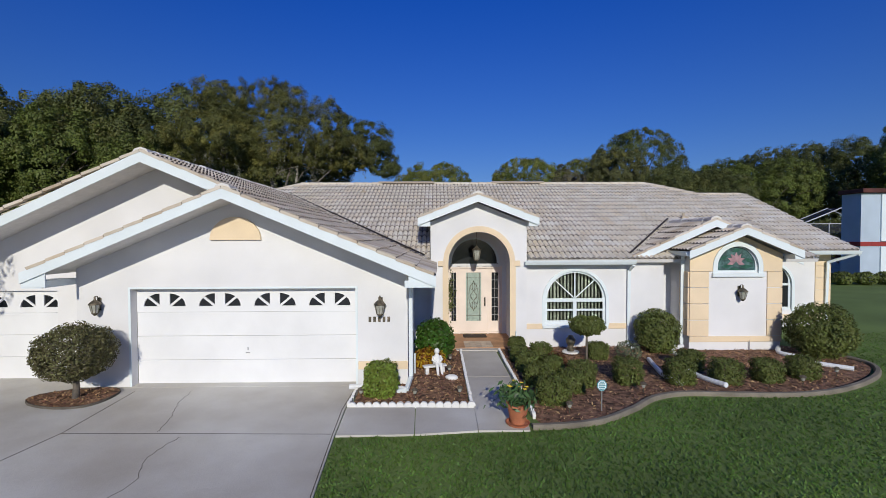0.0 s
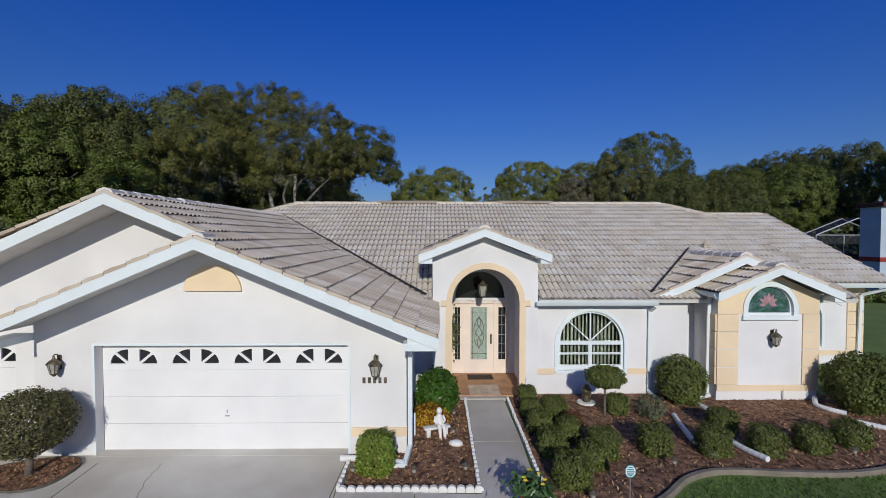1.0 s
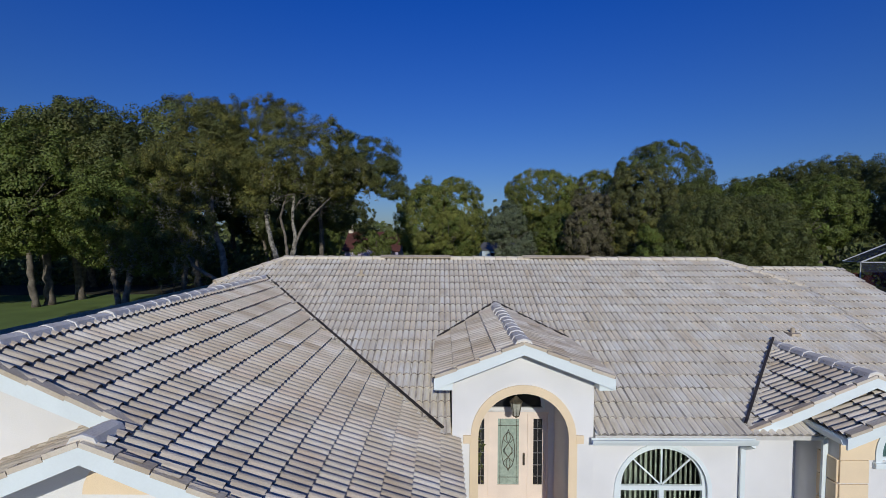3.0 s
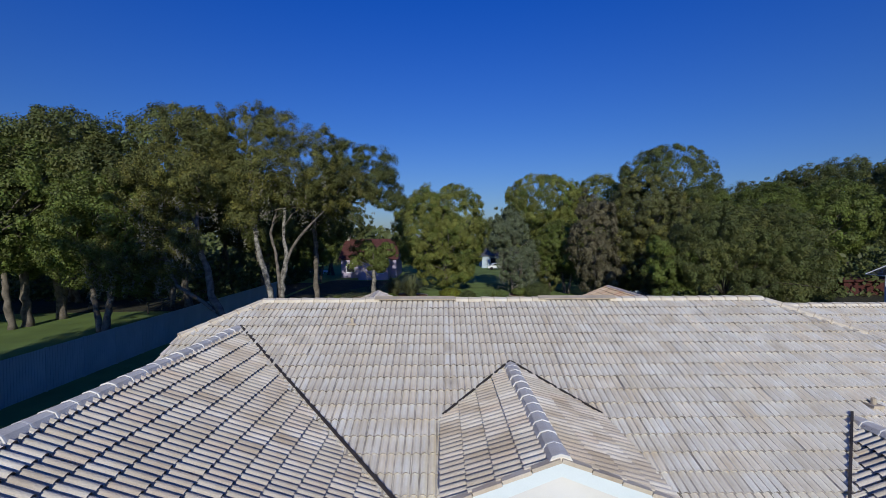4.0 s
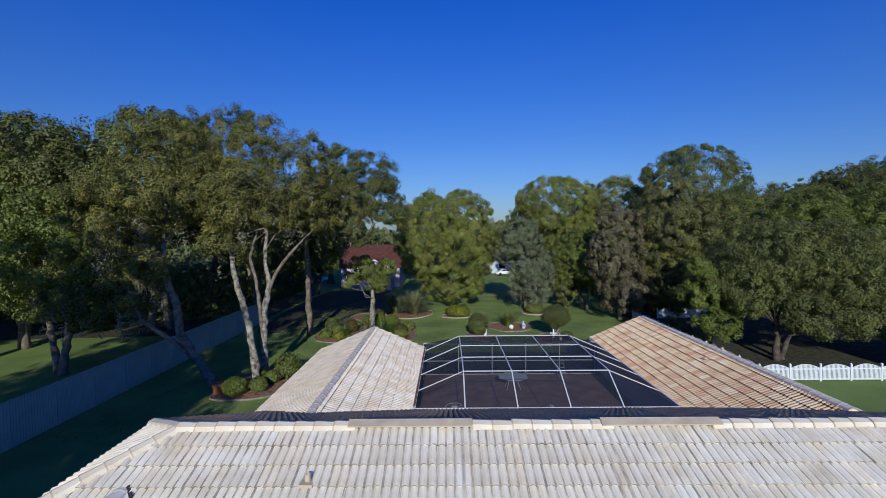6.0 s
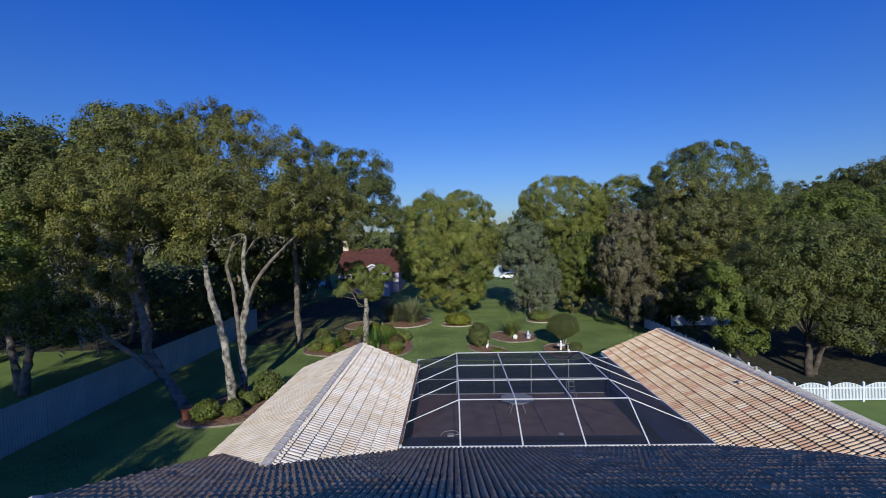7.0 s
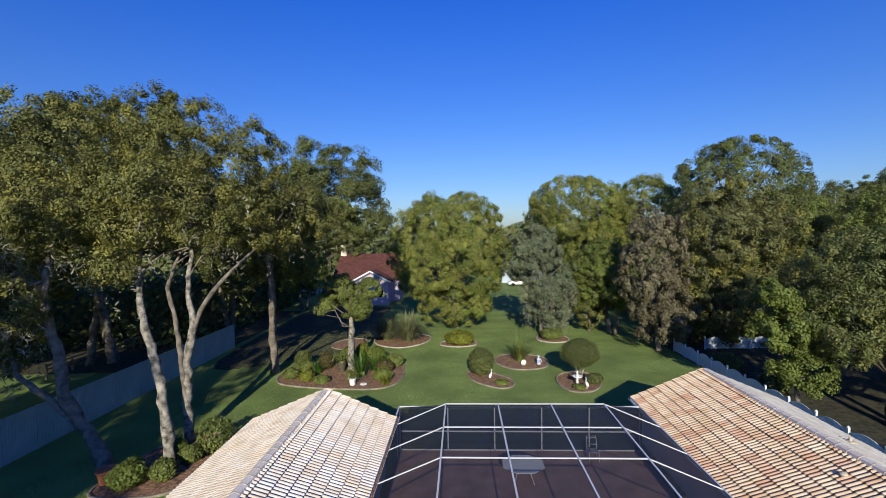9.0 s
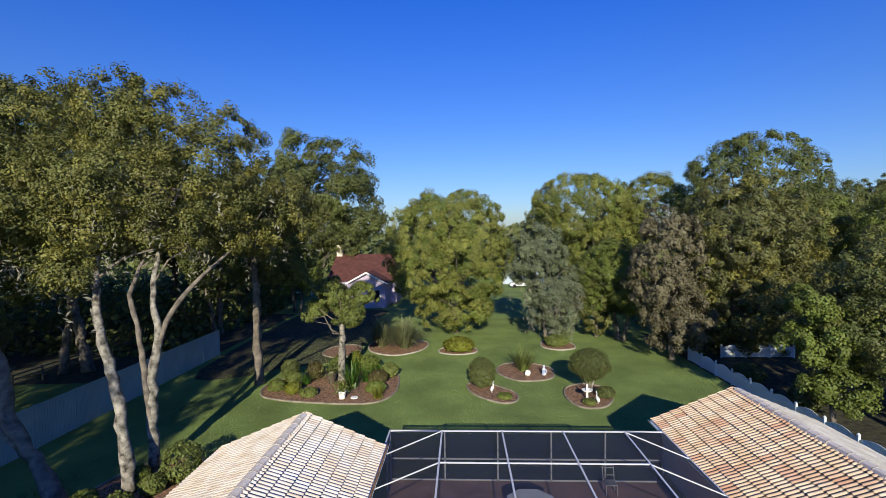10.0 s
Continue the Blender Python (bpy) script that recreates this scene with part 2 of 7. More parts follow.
def box(bm, x0, x1, y0, y1, z0, z1, m=None, soft=0.0):
    c = Matrix.LocRotScale(((x0 + x1) / 2, (y0 + y1) / 2, (z0 + z1) / 2), None, (x1 - x0, y1 - y0, z1 - z0))
    g = bmesh.ops.create_cube(bm, size=1, matrix=(m @ c) if m else c)
    if soft:
        es = {e for v in g["verts"] for e in v.link_edges}
        bmesh.ops.bevel(bm, geom=list(es), offset=soft, segments=2, affect="EDGES", profile=0.5)
    return bm


def boxes(*items, soft=0.0):
    bm = bmesh.new()
    for i in items:
        box(bm, *i, soft=soft)
    return bm


def bar(bm, p, q, w, h, up=(0, 0, 1)):
    """A straight rectangular bar from p to q."""
    p, q = Vector(p), Vector(q)
    d = (q - p)
    side = d.cross(Vector(up))
    side = (side if side.length > 1e-6 else d.cross(Vector((0, 1, 0)))).normalized()
    top = side.cross(d).normalized()
    vs = []
    for e in (p, q):
        for a, b in ((-1, -1), (1, -1), (1, 1), (-1, 1)):
            vs.append(bm.verts.new(e + side * a * w / 2 + top * b * h / 2))
    for f in ((0, 1, 2, 3), (7, 6, 5, 4), (0, 4, 5, 1), (1, 5, 6, 2), (2, 6, 7, 3), (3, 7, 4, 0)):
        bm.faces.new([vs[i] for i in f])
    return bm


def tube(bm, pts, radii, n=8, cap=True):
    """A round tapered tube through points."""
    pts = [Vector(p) for p in pts]
    if not hasattr(radii, "__len__"):
        radii = [radii] * len(pts)
    rings = []
    side = None
    for i, p in enumerate(pts):
        d = (pts[min(i + 1, len(pts) - 1)] - pts[max(i - 1, 0)]).normalized()
        if side is None:
            side = d.cross(Vector((0.3, 0.9, 0.2))).normalized()
        side = (side - d * side.dot(d)).normalized()
        o = d.cross(side)
        rings.append([bm.verts.new(p + (side * math.cos(a) + o * math.sin(a)) * radii[i]) for a in (2 * math.pi * k / n for k in range(n))])
    for a, b in zip(rings, rings[1:]):
        for k in range(n):
            bm.faces.new((a[k], a[(k + 1) % n], b[(k + 1) % n], b[k]))
    if cap:
        bm.faces.new(list(reversed(rings[0]))), bm.faces.new(rings[-1])
    return bm


def lathe(bm, prof, n=16, at=(0, 0, 0)):
    """A turned body from (radius, height) pairs."""
    at = Vector(at)
    rings = [[bm.verts.new(at + Vector((r * math.cos(a), r * math.sin(a), z))) for a in (2 * math.pi * k / n for k in range(n))] for r, z in prof]
    for a, b in zip(rings, rings[1:]):
        for k in range(n):
            bm.faces.new((a[k], a[(k + 1) % n], b[(k + 1) % n], b[k]))
    bm.faces.new(list(reversed(rings[0]))), bm.faces.new(rings[-1])
    return bm


def plate(bm, outline, holes, m, depth):
    """A plate with holes, drawn in its own plane (u, v), with a thickness along its normal; m puts it in place."""
    loops = []
    for side in (0, depth):
        edges, made = [], []
        for loop in (outline, *holes):
            vs = [bm.verts.new(m @ Vector((u, v, side))) for u, v in loop]
            edges += [bm.edges.new((vs[i], vs[(i + 1) % len(vs)])) for i in range(len(vs))]
            made.append(vs)
        bmesh.ops.triangle_fill(bm, use_beauty=True, edges=edges)
        loops.append(made)
    for a, b in zip(*loops):
        for i in range(len(a)):
            j = (i + 1) % len(a)
            bm.faces.new((a[i], a[j], b[j], b[i]))
    return bm


def front(y):
    """Plane facing the street at y: u along x, v up, thickness away from the street."""
    return Matrix(((1, 0, 0, 0), (0, 0, 1, y), (0, 1, 0, 0), (0, 0, 0, 1)))


def sidewall(x):
    """Plane across x: u along y, v up, thickness towards larger x."""
    return Matrix(((0, 0, 1, x), (1, 0, 0, 0), (0, 1, 0, 0), (0, 0, 0, 1)))


def arch(cx, base, spring, r, n=20, rz=None):
    """A round-headed outline."""
    rz = rz or r
    return [(cx - r, base)] + [(cx - r * math.cos(math.pi * k / n), spring + rz * math.sin(math.pi * k / n)) for k in range(n + 1)] + [(cx + r, base)]


def lit(x0, x1, z0, z1):
    return [(x0, z0), (x1, z0), (x1, z1), (x0, z1)]

# ---- the house ----
house = thing("house", "single-storey white stucco house with a pale concrete tile roof", "house")
GR = -0.08
RIDGE_Y, RIDGE_Z = 19.27, 5.66
EAVE_Y, EAVE_Z = 11.9, 2.60
REAR_Y, REAR_Z = 28.62, 2.08
GX, GZ = -6.16, 5.08


def on_front(y):
    return EAVE_Z + (RIDGE_Z - EAVE_Z) * (y - EAVE_Y) / (RIDGE_Y - EAVE_Y)


# corners of each roof plane, by the roof that it belongs to; the third entry says which tile it carries
PLANES = [
    ("main", [(-7.6, EAVE_Y, EAVE_Z), (-0.05, EAVE_Y, EAVE_Z), (-0.05, RIDGE_Y, RIDGE_Z), (-5.9, RIDGE_Y, RIDGE_Z), (-7.6, 17.57, on_front(17.57))], "pale"),
    ("main", [(-0.05, 14.1, on_front(14.1)), (2.82, 14.1, on_front(14.1)), (2.82, RIDGE_Y, RIDGE_Z), (-0.05, RIDGE_Y, RIDGE_Z)], "pale"),
    ("main", [(2.82, EAVE_Y, EAVE_Z), (11.4, EAVE_Y, EAVE_Z), (11.4, 17.51, on_front(17.51)), (9.64, RIDGE_Y, RIDGE_Z), (2.82, RIDGE_Y, RIDGE_Z)], "pale"),
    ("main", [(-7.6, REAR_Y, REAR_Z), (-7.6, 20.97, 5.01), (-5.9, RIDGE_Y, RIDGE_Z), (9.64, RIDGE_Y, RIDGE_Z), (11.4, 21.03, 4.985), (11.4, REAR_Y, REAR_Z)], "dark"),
    ("main", [(-7.6, 17.57, on_front(17.57)), (-5.9, RIDGE_Y, RIDGE_Z), (-7.6, 20.97, 5.01)], "pale"),
    ("main", [(11.4, 17.51, on_front(17.51)), (9.64, RIDGE_Y, RIDGE_Z), (11.4, 21.03, 4.985)], "pale"),
    ("garage", [(0.1, 8.65, 2.45), (0.1, 13.3, 2.45), (GX, 18.2, GZ), (GX, 8.65, GZ)], "warm"),
    ("garage", [(0.1, 8.05, 2.45), (0.1, 8.65, 2.45), (-4.16, 8.65, 4.24), (-4.16, 8.05, 4.24)], "warm"),
    ("garage", [(-12.3, 8.65, 2.25), (GX, 8.65, GZ), (GX, 18.2, GZ), (-12.3, 18.2, 2.25)], "warm"),
    ("garage", [(-8.05, 8.05, 2.60), (-4.16, 8.05, 4.24), (-4.16, 9.8, 4.24), (-8.05, 9.8, 2.60)], "warm"),
    ("entry", [(-0.36, 11.68, 3.79), (1.34, 11.68, 4.46), (1.34, 16.5, 4.46), (-0.36, 14.75, 3.79)], "warm"),
    ("entry", [(3.07, 11.68, 3.79), (1.34, 11.68, 4.46), (1.34, 16.5, 4.46), (3.07, 14.75, 3.79)], "warm"),
    ("gable", [(5.9, 12.0, 2.62), (8.4, 12.0, 3.74), (8.4, 14.95, 3.74), (5.9, 12.2, 2.62)], "warm"),
    ("gable", [(10.95, 12.0, 2.62), (8.4, 12.0, 3.74), (8.4, 14.95, 3.74), (10.95, 12.2, 2.62)], "warm"),
    ("bay", [(7.25, 11.3, 2.84), (8.82, 11.3, 3.50), (8.82, 13.2, 3.50), (7.25, 12.6, 2.84)], "warm"),
    ("bay", [(10.4, 11.3, 2.84), (8.82, 11.3, 3.50), (8.82, 13.2, 3.50), (10.4, 12.6, 2.84)], "warm"),
    ("side", [(11.38, 14.5, 2.75), (15.1, 14.5, 2.75), (15.1, 20.3, 5.26), (10.4, 20.3, 5.26), (10.4, 18.5, 4.48)], "pale"),
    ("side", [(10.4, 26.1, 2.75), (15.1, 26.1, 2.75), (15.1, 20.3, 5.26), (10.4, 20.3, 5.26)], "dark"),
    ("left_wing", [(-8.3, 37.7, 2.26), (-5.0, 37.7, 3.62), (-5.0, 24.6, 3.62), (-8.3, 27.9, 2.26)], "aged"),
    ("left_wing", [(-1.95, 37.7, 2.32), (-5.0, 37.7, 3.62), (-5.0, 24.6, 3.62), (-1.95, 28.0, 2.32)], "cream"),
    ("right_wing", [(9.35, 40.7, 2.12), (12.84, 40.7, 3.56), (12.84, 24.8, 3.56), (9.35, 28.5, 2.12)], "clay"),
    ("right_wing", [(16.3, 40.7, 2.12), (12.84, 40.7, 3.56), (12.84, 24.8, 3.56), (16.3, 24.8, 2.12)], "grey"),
]
RUN = 0.44
ROLL = 0.16
roofs = {}


def slab(bm, corners, thick=0.10, drop=0.02):
    """The boarding under one roof plane."""
    c = [Vector(p) for p in corners]
    n = (c[1] - c[0]).cross(c[2] - c[0]).normalized()
    n = n if n.z > 0 else -n
    top, low = [bm.verts.new(p - n * drop) for p in c], [bm.verts.new(p - n * (drop + thick)) for p in c]
    bm.faces.new(top), bm.faces.new(list(reversed(low)))
    for i in range(len(c)):
        j = (i + 1) % len(c)
        bm.faces.new((top[i], low[i], low[j], top[j]))


for key in dict.fromkeys(p[0] for p in PLANES):
    bm = bmesh.new()
    for k, corners, _ in PLANES:
        if k == key:
            slab(bm, corners)
    roofs[key] = part("roof", bm, SOFFIT, house, "roof of concrete tiles over white soffit boards")

# fascia boards: along the rakes and eaves
FH = 0.2


def fascia(*runs, w=0.035, h=FH, low=0.09, parent=None):
    for p, q in runs:
        p, q = Vector(p) - Vector((0, 0, low)), Vector(q) - Vector((0, 0, low))
        d = q - p
        o = Vector((d.y, -d.x, 0)).normalized() * w / 2
        z = Vector((0, 0, h / 2 * d.length / Vector((d.x, d.y, 0)).length))
        bm = bmesh.new()
        vs = [bm.verts.new(e + s * o + k * z) for e in (p, q) for s, k in ((-1, -1), (1, -1), (1, 1), (-1, 1))]
        for f in ((0, 1, 2, 3), (7, 6, 5, 4), (0, 4, 5, 1), (1, 5, 6, 2), (2, 6, 7, 3), (3, 7, 4, 0)):
            bm.faces.new([vs[i] for i in f])
        part("fascia", bm, WHITE, house)


fascia(((-8.2, 8.03, 2.54), (-4.16, 8.03, 4.235)), ((-4.16, 8.03, 4.235), (0.14, 8.03, 2.43)),
       ((-12.3, 8.63, 2.24), (GX, 8.63, 5.07)), ((GX, 8.63, 5.07), (-3.9, 8.63, 4.12)),
       ((-0.38, 11.66, 3.78), (1.34, 11.66, 4.455)), ((1.34, 11.66, 4.455), (3.09, 11.66, 3.78)),
       ((5.86, 11.98, 2.60), (8.4, 11.98, 3.735)), ((8.4, 11.98, 3.735), (11.0, 11.98, 2.60)),
       ((7.2, 11.28, 2.82), (8.82, 11.28, 3.495)), ((8.82, 11.28, 3.495), (10.45, 11.28, 2.82)),
       ((0.115, 8.02, 2.44), (0.115, 13.2, 2.44)), ((-1.93, 37.7, 2.31), (-1.93, 28.6, 2.31)), ((9.33, 40.7, 2.11), (9.33, 28.6, 2.11)),
       ((-7.6, REAR_Y + 0.02, REAR_Z), (11.4, REAR_Y + 0.02, REAR_Z)), ((-5.0, 37.72, 3.61), (-1.95, 37.72, 2.31)), ((-8.3, 37.72, 2.25), (-5.0, 37.72, 3.61)),
       ((9.35, 40.72, 2.11), (12.84, 40.72, 3.55)), ((12.84, 40.72, 3.55), (16.3, 40.72, 2.11)), ((15.12, 14.5, 2.74), (15.12, 20.3, 5.25)))
part("eave_return", plate(bmesh.new(), [(-8.2, 2.26), (-7.72, 2.26), (-7.72, 2.62), (-8.2, 2.42)], [], front(8.055), 0.03), WHITE, house)
part("eave_return", plate(bmesh.new(), [(-0.42, 2.26), (0.13, 2.26), (0.13, 2.34), (-0.42, 2.56)], [], front(8.055), 0.03), WHITE, house)
# cornice returns under the rakes
for x0, x1, y0, y1, z in ((-8.2, -7.8, 8.07, 8.93, 2.24), (-0.5, 0.12, 8.05, 8.93, 2.22), (-0.36, -0.02, 11.7, 12.0, 3.56), (2.8, 3.07, 11.7, 12.0, 3.56), (10.2, 10.45, 11.3, 11.7, 2.60)):
    part("cornice_return", boxes((x0, x1, y0, y1, z, z + 0.14)), WHITE, house)


def gutter(p, q):
    """A white K-shaped gutter, open at the top."""
    p, q = Vector(p), Vector(q)
    d = (q - p).normalized()
    o = Vector((d.y, -d.x, 0))
    prof = [(0.0, 0.0), (0.0, -0.12), (0.07, -0.12), (0.105, -0.05), (0.12, 0.0), (0.11, 0.0), (0.095, -0.045), (0.065, -0.11), (0.01, -0.11), (0.01, 0.0)]
    bm = bmesh.new()
    a, b = [[bm.verts.new(e + o * u + Vector((0, 0, v))) for u, v in prof] for e in (p, q)]
    for i in range(len(prof)):
        j = (i + 1) % len(prof)
        bm.faces.new((a[i], a[j], b[j], b[i]))
    bm.faces.new(a), bm.faces.new(list(reversed(b)))
    return part("gutter", bm, WHITE, house)


gutter((2.72, 11.88, 2.56), (5.95, 11.88, 2.56))
gutter((11.3, 14.48, 2.72), (15.1, 14.48, 2.72))
gutter((7.22, 12.6, 2.82), (7.22, 11.3, 2.82))
gutter((-1.91, 28.6, 2.30), (-1.91, 38.0, 2.30))
gutter((9.31, 40.7, 2.10), (9.31, 28.6, 2.10))


part("gutter_debris", boxes((-1.895, -1.825, 28.7, 37.9, 2.24, 2.285)), MULCH, house, "brown leaf debris lying in the gutter")


def downspout(pts, r=0.042):
    bm = bmesh.new()
    for p, q in zip(pts, pts[1:]):
        bar(bm, p, q, r * 2, r * 1.6, up=(0.2, 1, 0.1))
    return part("downspout", bm, WHITE, house)


downspout([(-0.2, 8.3, 2.35), (-0.42, 8.86, 2.2), (-0.42, 8.86, 0.15), (-0.5, 8.4, 0.0), (-1.0, 8.35, -0.03)])
downspout([(5.9, 11.85, 2.42), (5.88, 12.13, 2.25), (5.88, 12.15, 0.05), (5.9, 11.8, -0.02)])
downspout([(7.3, 11.8, 2.68), (7.38, 11.95, 2.55), (7.38, 11.98, 0.05)])
downspout([(14.9, 14.4, 2.6), (14.4, 14.95, 2.3), (14.4, 15.02, 0.0)])

# walls
T = 0.2


def wall(bm, mat=None):
    return part("wall", bm, mat or STUCCO, house)


GD0, GD1 = -6.62, -1.66
wall(plate(bmesh.new(), [(-7.8, -0.1), (GD0, -0.1), (GD0, 2.13), (GD1, 2.13), (GD1, -0.1), (-0.5, -0.1), (-0.5, 2.58), (-4.16, 4.11), (-7.8, 2.58)], [], front(8.93), T))
wall(plate(bmesh.new(), [(-12.0, -0.1), (-11.75, -0.1), (-11.75, 2.03), (-8.7, 2.03), (-8.7, -0.1), (-7.6, -0.1), (-7.6, 2.66), (-4.16, 4.1), (-6.16, 4.96), (-12.0, 2.27)], [], front(9.5), T))
wall(plate(bmesh.new(), [(9.13, -0.1), (14.0, -0.1), (14.0, 2.4), (9.13, 2.4)], [], sidewall(-0.7), T))
wall(plate(bmesh.new(), [(9.13, -0.1), (9.5, -0.1), (9.5, 2.6), (9.13, 2.6)], [], sidewall(-7.8), T))
wall(plate(bmesh.new(), lit(9.95, 17.9, -0.1, 2.3), [], sidewall(-12.0), T))
wall(plate(bmesh.new(), lit(-12.0, -7.1, -0.1, 2.3), [], front(17.9), T))
wall(plate(bmesh.new(), lit(18.1, 28.0, -0.1, 2.1), [], sidewall(-7.3), T))
# entry
OPEN = arch(1.4, -0.1, 2.5, 0.90)
wall(plate(bmesh.new(), [(-0.02, -0.1)] + OPEN + [(2.8, -0.1), (2.8, 3.66), (1.34, 4.26), (-0.02, 3.7)], [], front(12.0), T))
TRANSOM = arch(1.42, 2.36, 2.40, 0.82)
wall(plate(bmesh.new(), [(0.3, -0.1), (0.52, -0.1), (0.52, 2.25), (2.36, 2.25), (2.36, -0.1), (2.5, -0.1), (2.5, 3.44), (0.3, 3.44)], [TRANSOM], front(13.9), T))
wall(boxes((-0.02, 0.3, 12.2, 13.9, -0.1, 3.68)))
wall(boxes((2.5, 2.8, 12.2, 13.9, -0.1, 3.66)))
part("porch_ceiling", boxes((0.3, 2.5, 12.2, 13.9, 3.45, 3.55)), STUCCO, house)
wall(plate(bmesh.new(), lit(-0.5, -0.02, -0.1, 2.56), [], front(12.4), T))
# arch trim, built proud of the wall
OUTER = [(0.33, -0.02), (0.33, 2.52), (0.36, 2.52)] + [(1.4 - 1.05 * math.cos(math.pi * k / 24), 2.52 + 1.05 * math.sin(math.pi * k / 24)) for k in range(25)] + [(2.44, 2.52), (2.47, 2.52), (2.47, -0.02)]
part("arch_trim", plate(bmesh.new(), OUTER + list(reversed(arch(1.4, -0.02, 2.5, 0.90, 24))), [], front(11.96), 0.036), CREAM, house, "cream stucco band round the entry arch")
for x0, x1 in ((0.20, 0.36), (2.44, 2.60)):
    part("impost", boxes((x0, x1, 11.945, 11.998, 2.40, 2.56), soft=0.01), CREAM, house)
# front room
WIN = arch(4.30, 0.62, 1.32, 0.92)
wall(plate(bmesh.new(), lit(2.8, 6.95, -0.1, 2.5), [WIN], front(12.2), T))
for x0, x1 in ((2.81, 3.31), (5.29, 5.83)):
    part("wall_band", boxes((x0, x1, 12.172, 12.198, 0.50, 0.66), soft=0.006), CREAM, house)
part("window_sill", boxes((3.32, 5.28, 12.14, 12.198, 0.52, 0.61), soft=0.01), WHITE, house)
wall(plate(bmesh.new(), [(6.75, -0.1), (10.6, -0.1), (10.6, 2.55), (8.4, 3.5), (6.9, 2.85), (6.75, 2.6)], [], front(12.75), T))
wall(plate(bmesh.new(), lit(12.4, 12.75, -0.1, 2.6), [], sidewall(6.75), T))
# bay
BAYWIN = arch(8.84, 2.20, 2.36, 0.60)
wall(plate(bmesh.new(), [(7.45, -0.1), (10.12, -0.1), (10.12, 2.74), (8.82, 3.34), (7.45, 2.74)], [BAYWIN], front(11.7), T))
wall(plate(bmesh.new(), lit(11.9, 12.75, -0.1, 2.7), [], sidewall(7.45), T))
wall(plate(bmesh.new(), lit(11.9, 14.9, -0.1, 2.7), [], sidewall(9.92), T))
part("bay_top_band", plate(bmesh.new(), [(7.44, 2.24), (8.10, 2.24)] + arch(8.84, 2.24, 2.36, 0.74)[1:-1] + [(9.58, 2.24), (10.13, 2.24), (10.13, 2.74), (8.82, 3.33), (7.44, 2.74)], [], front(11.665), 0.034), CREAM, house)
part("window_surround", plate(bmesh.new(), arch(8.84, 2.13, 2.36, 0.73) + list(reversed(arch(8.84, 2.13, 2.36, 0.60))), [], front(11.655), 0.044), WHITE, house)
part("window_sill", boxes((8.09, 9.59, 11.62, 11.698, 2.08, 2.19), soft=0.01), WHITE, house)
for x0, x1, sx in ((7.44, 8.0, -1), (9.70, 10.13, 1)):
    for k in range(4):
        z0 = 0.36 + k * 0.47
        part("quoin", boxes((x0, x1, 11.662, 11.698, z0 + 0.012, z0 + 0.458), soft=0.008), CREAM, house)
        xs = (7.40, 7.448) if sx < 0 else (10.122, 10.17)
        part("quoin", boxes((xs[0], xs[1], 11.70, 12.15, z0 + 0.012, z0 + 0.458), soft=0.008), CREAM, house)
part("wall_band", boxes((7.44, 10.13, 11.655, 11.698, 0.20, 0.36), soft=0.008), CREAM, house)
part("vent_grille", boxes(*[(7.425, 7.448, 12.2, 12.6, 0.1 + k * 0.05, 0.13 + k * 0.05) for k in range(8)]), WHITE, house)
# right end, set back
SIDEWIN = arch(12.45, 0.55, 1.45, 0.75)
wall(plate(bmesh.new(), lit(10.2, 14.6, -0.1, 2.7), [SIDEWIN], front(15.1), T))
wall(plate(bmesh.new(), [(15.3, -0.1), (25.6, -0.1), (25.6, 2.7), (20.3, 5.0), (15.3, 2.7)], [], sidewall(14.4), T))
for k in range(5):
    part("quoin", boxes((14.05, 14.62, 15.06, 15.098, 0.4 + k * 0.44, 0.825 + k * 0.44), soft=0.008), CREAM, house)
part("wall_band", boxes((10.25, 14.62, 15.06, 15.098, 0.22, 0.39), soft=0.008), CREAM, house)
# rear
wall(plate(bmesh.new(), lit(-7.1, 11.2, -0.1, 2.15), [], front(28.0), T))
for x0, x1, yend, zr in ((-7.9, -2.4, 37.3, 3.38), (9.8, 15.9, 40.3, 3.3)):
    wall(plate(bmesh.new(), lit(28.2, yend, -0.1, 2.1), [], sidewall(x0), T))
    wall(plate(bmesh.new(), lit(28.2, yend, -0.1, 2.1), [], sidewall(x1 - T), T))
    wall(plate(bmesh.new(), [(x0, -0.1), (x1, -0.1), (x1, 2.2), ((x0 + x1) / 2, zr), (x0, 2.2)], [], front(yend), T))
# garage front trim
part("wall_band", boxes((-1.6, -0.49, 8.895, 8.928, 0.30, 0.48), soft=0.008), CREAM, house)
part("gable_ornament", plate(bmesh.new(), [(-4.28 - 0.56 * math.cos(math.pi * k / 20), 3.20 + 0.51 * math.sin(math.pi * k / 20)) for k in range(21)], [], front(8.87), 0.058), CREAM, house, "half-round cream stucco ornament in the gable")
part("door_casing", boxes((GD0 - 0.05, GD0, 8.915, 8.93, -0.08, 2.16), (GD1, GD1 + 0.05, 8.915, 8.93, -0.08, 2.16), (GD0, GD1, 8.915, 8.93, 2.12, 2.16)), WHITE, house)


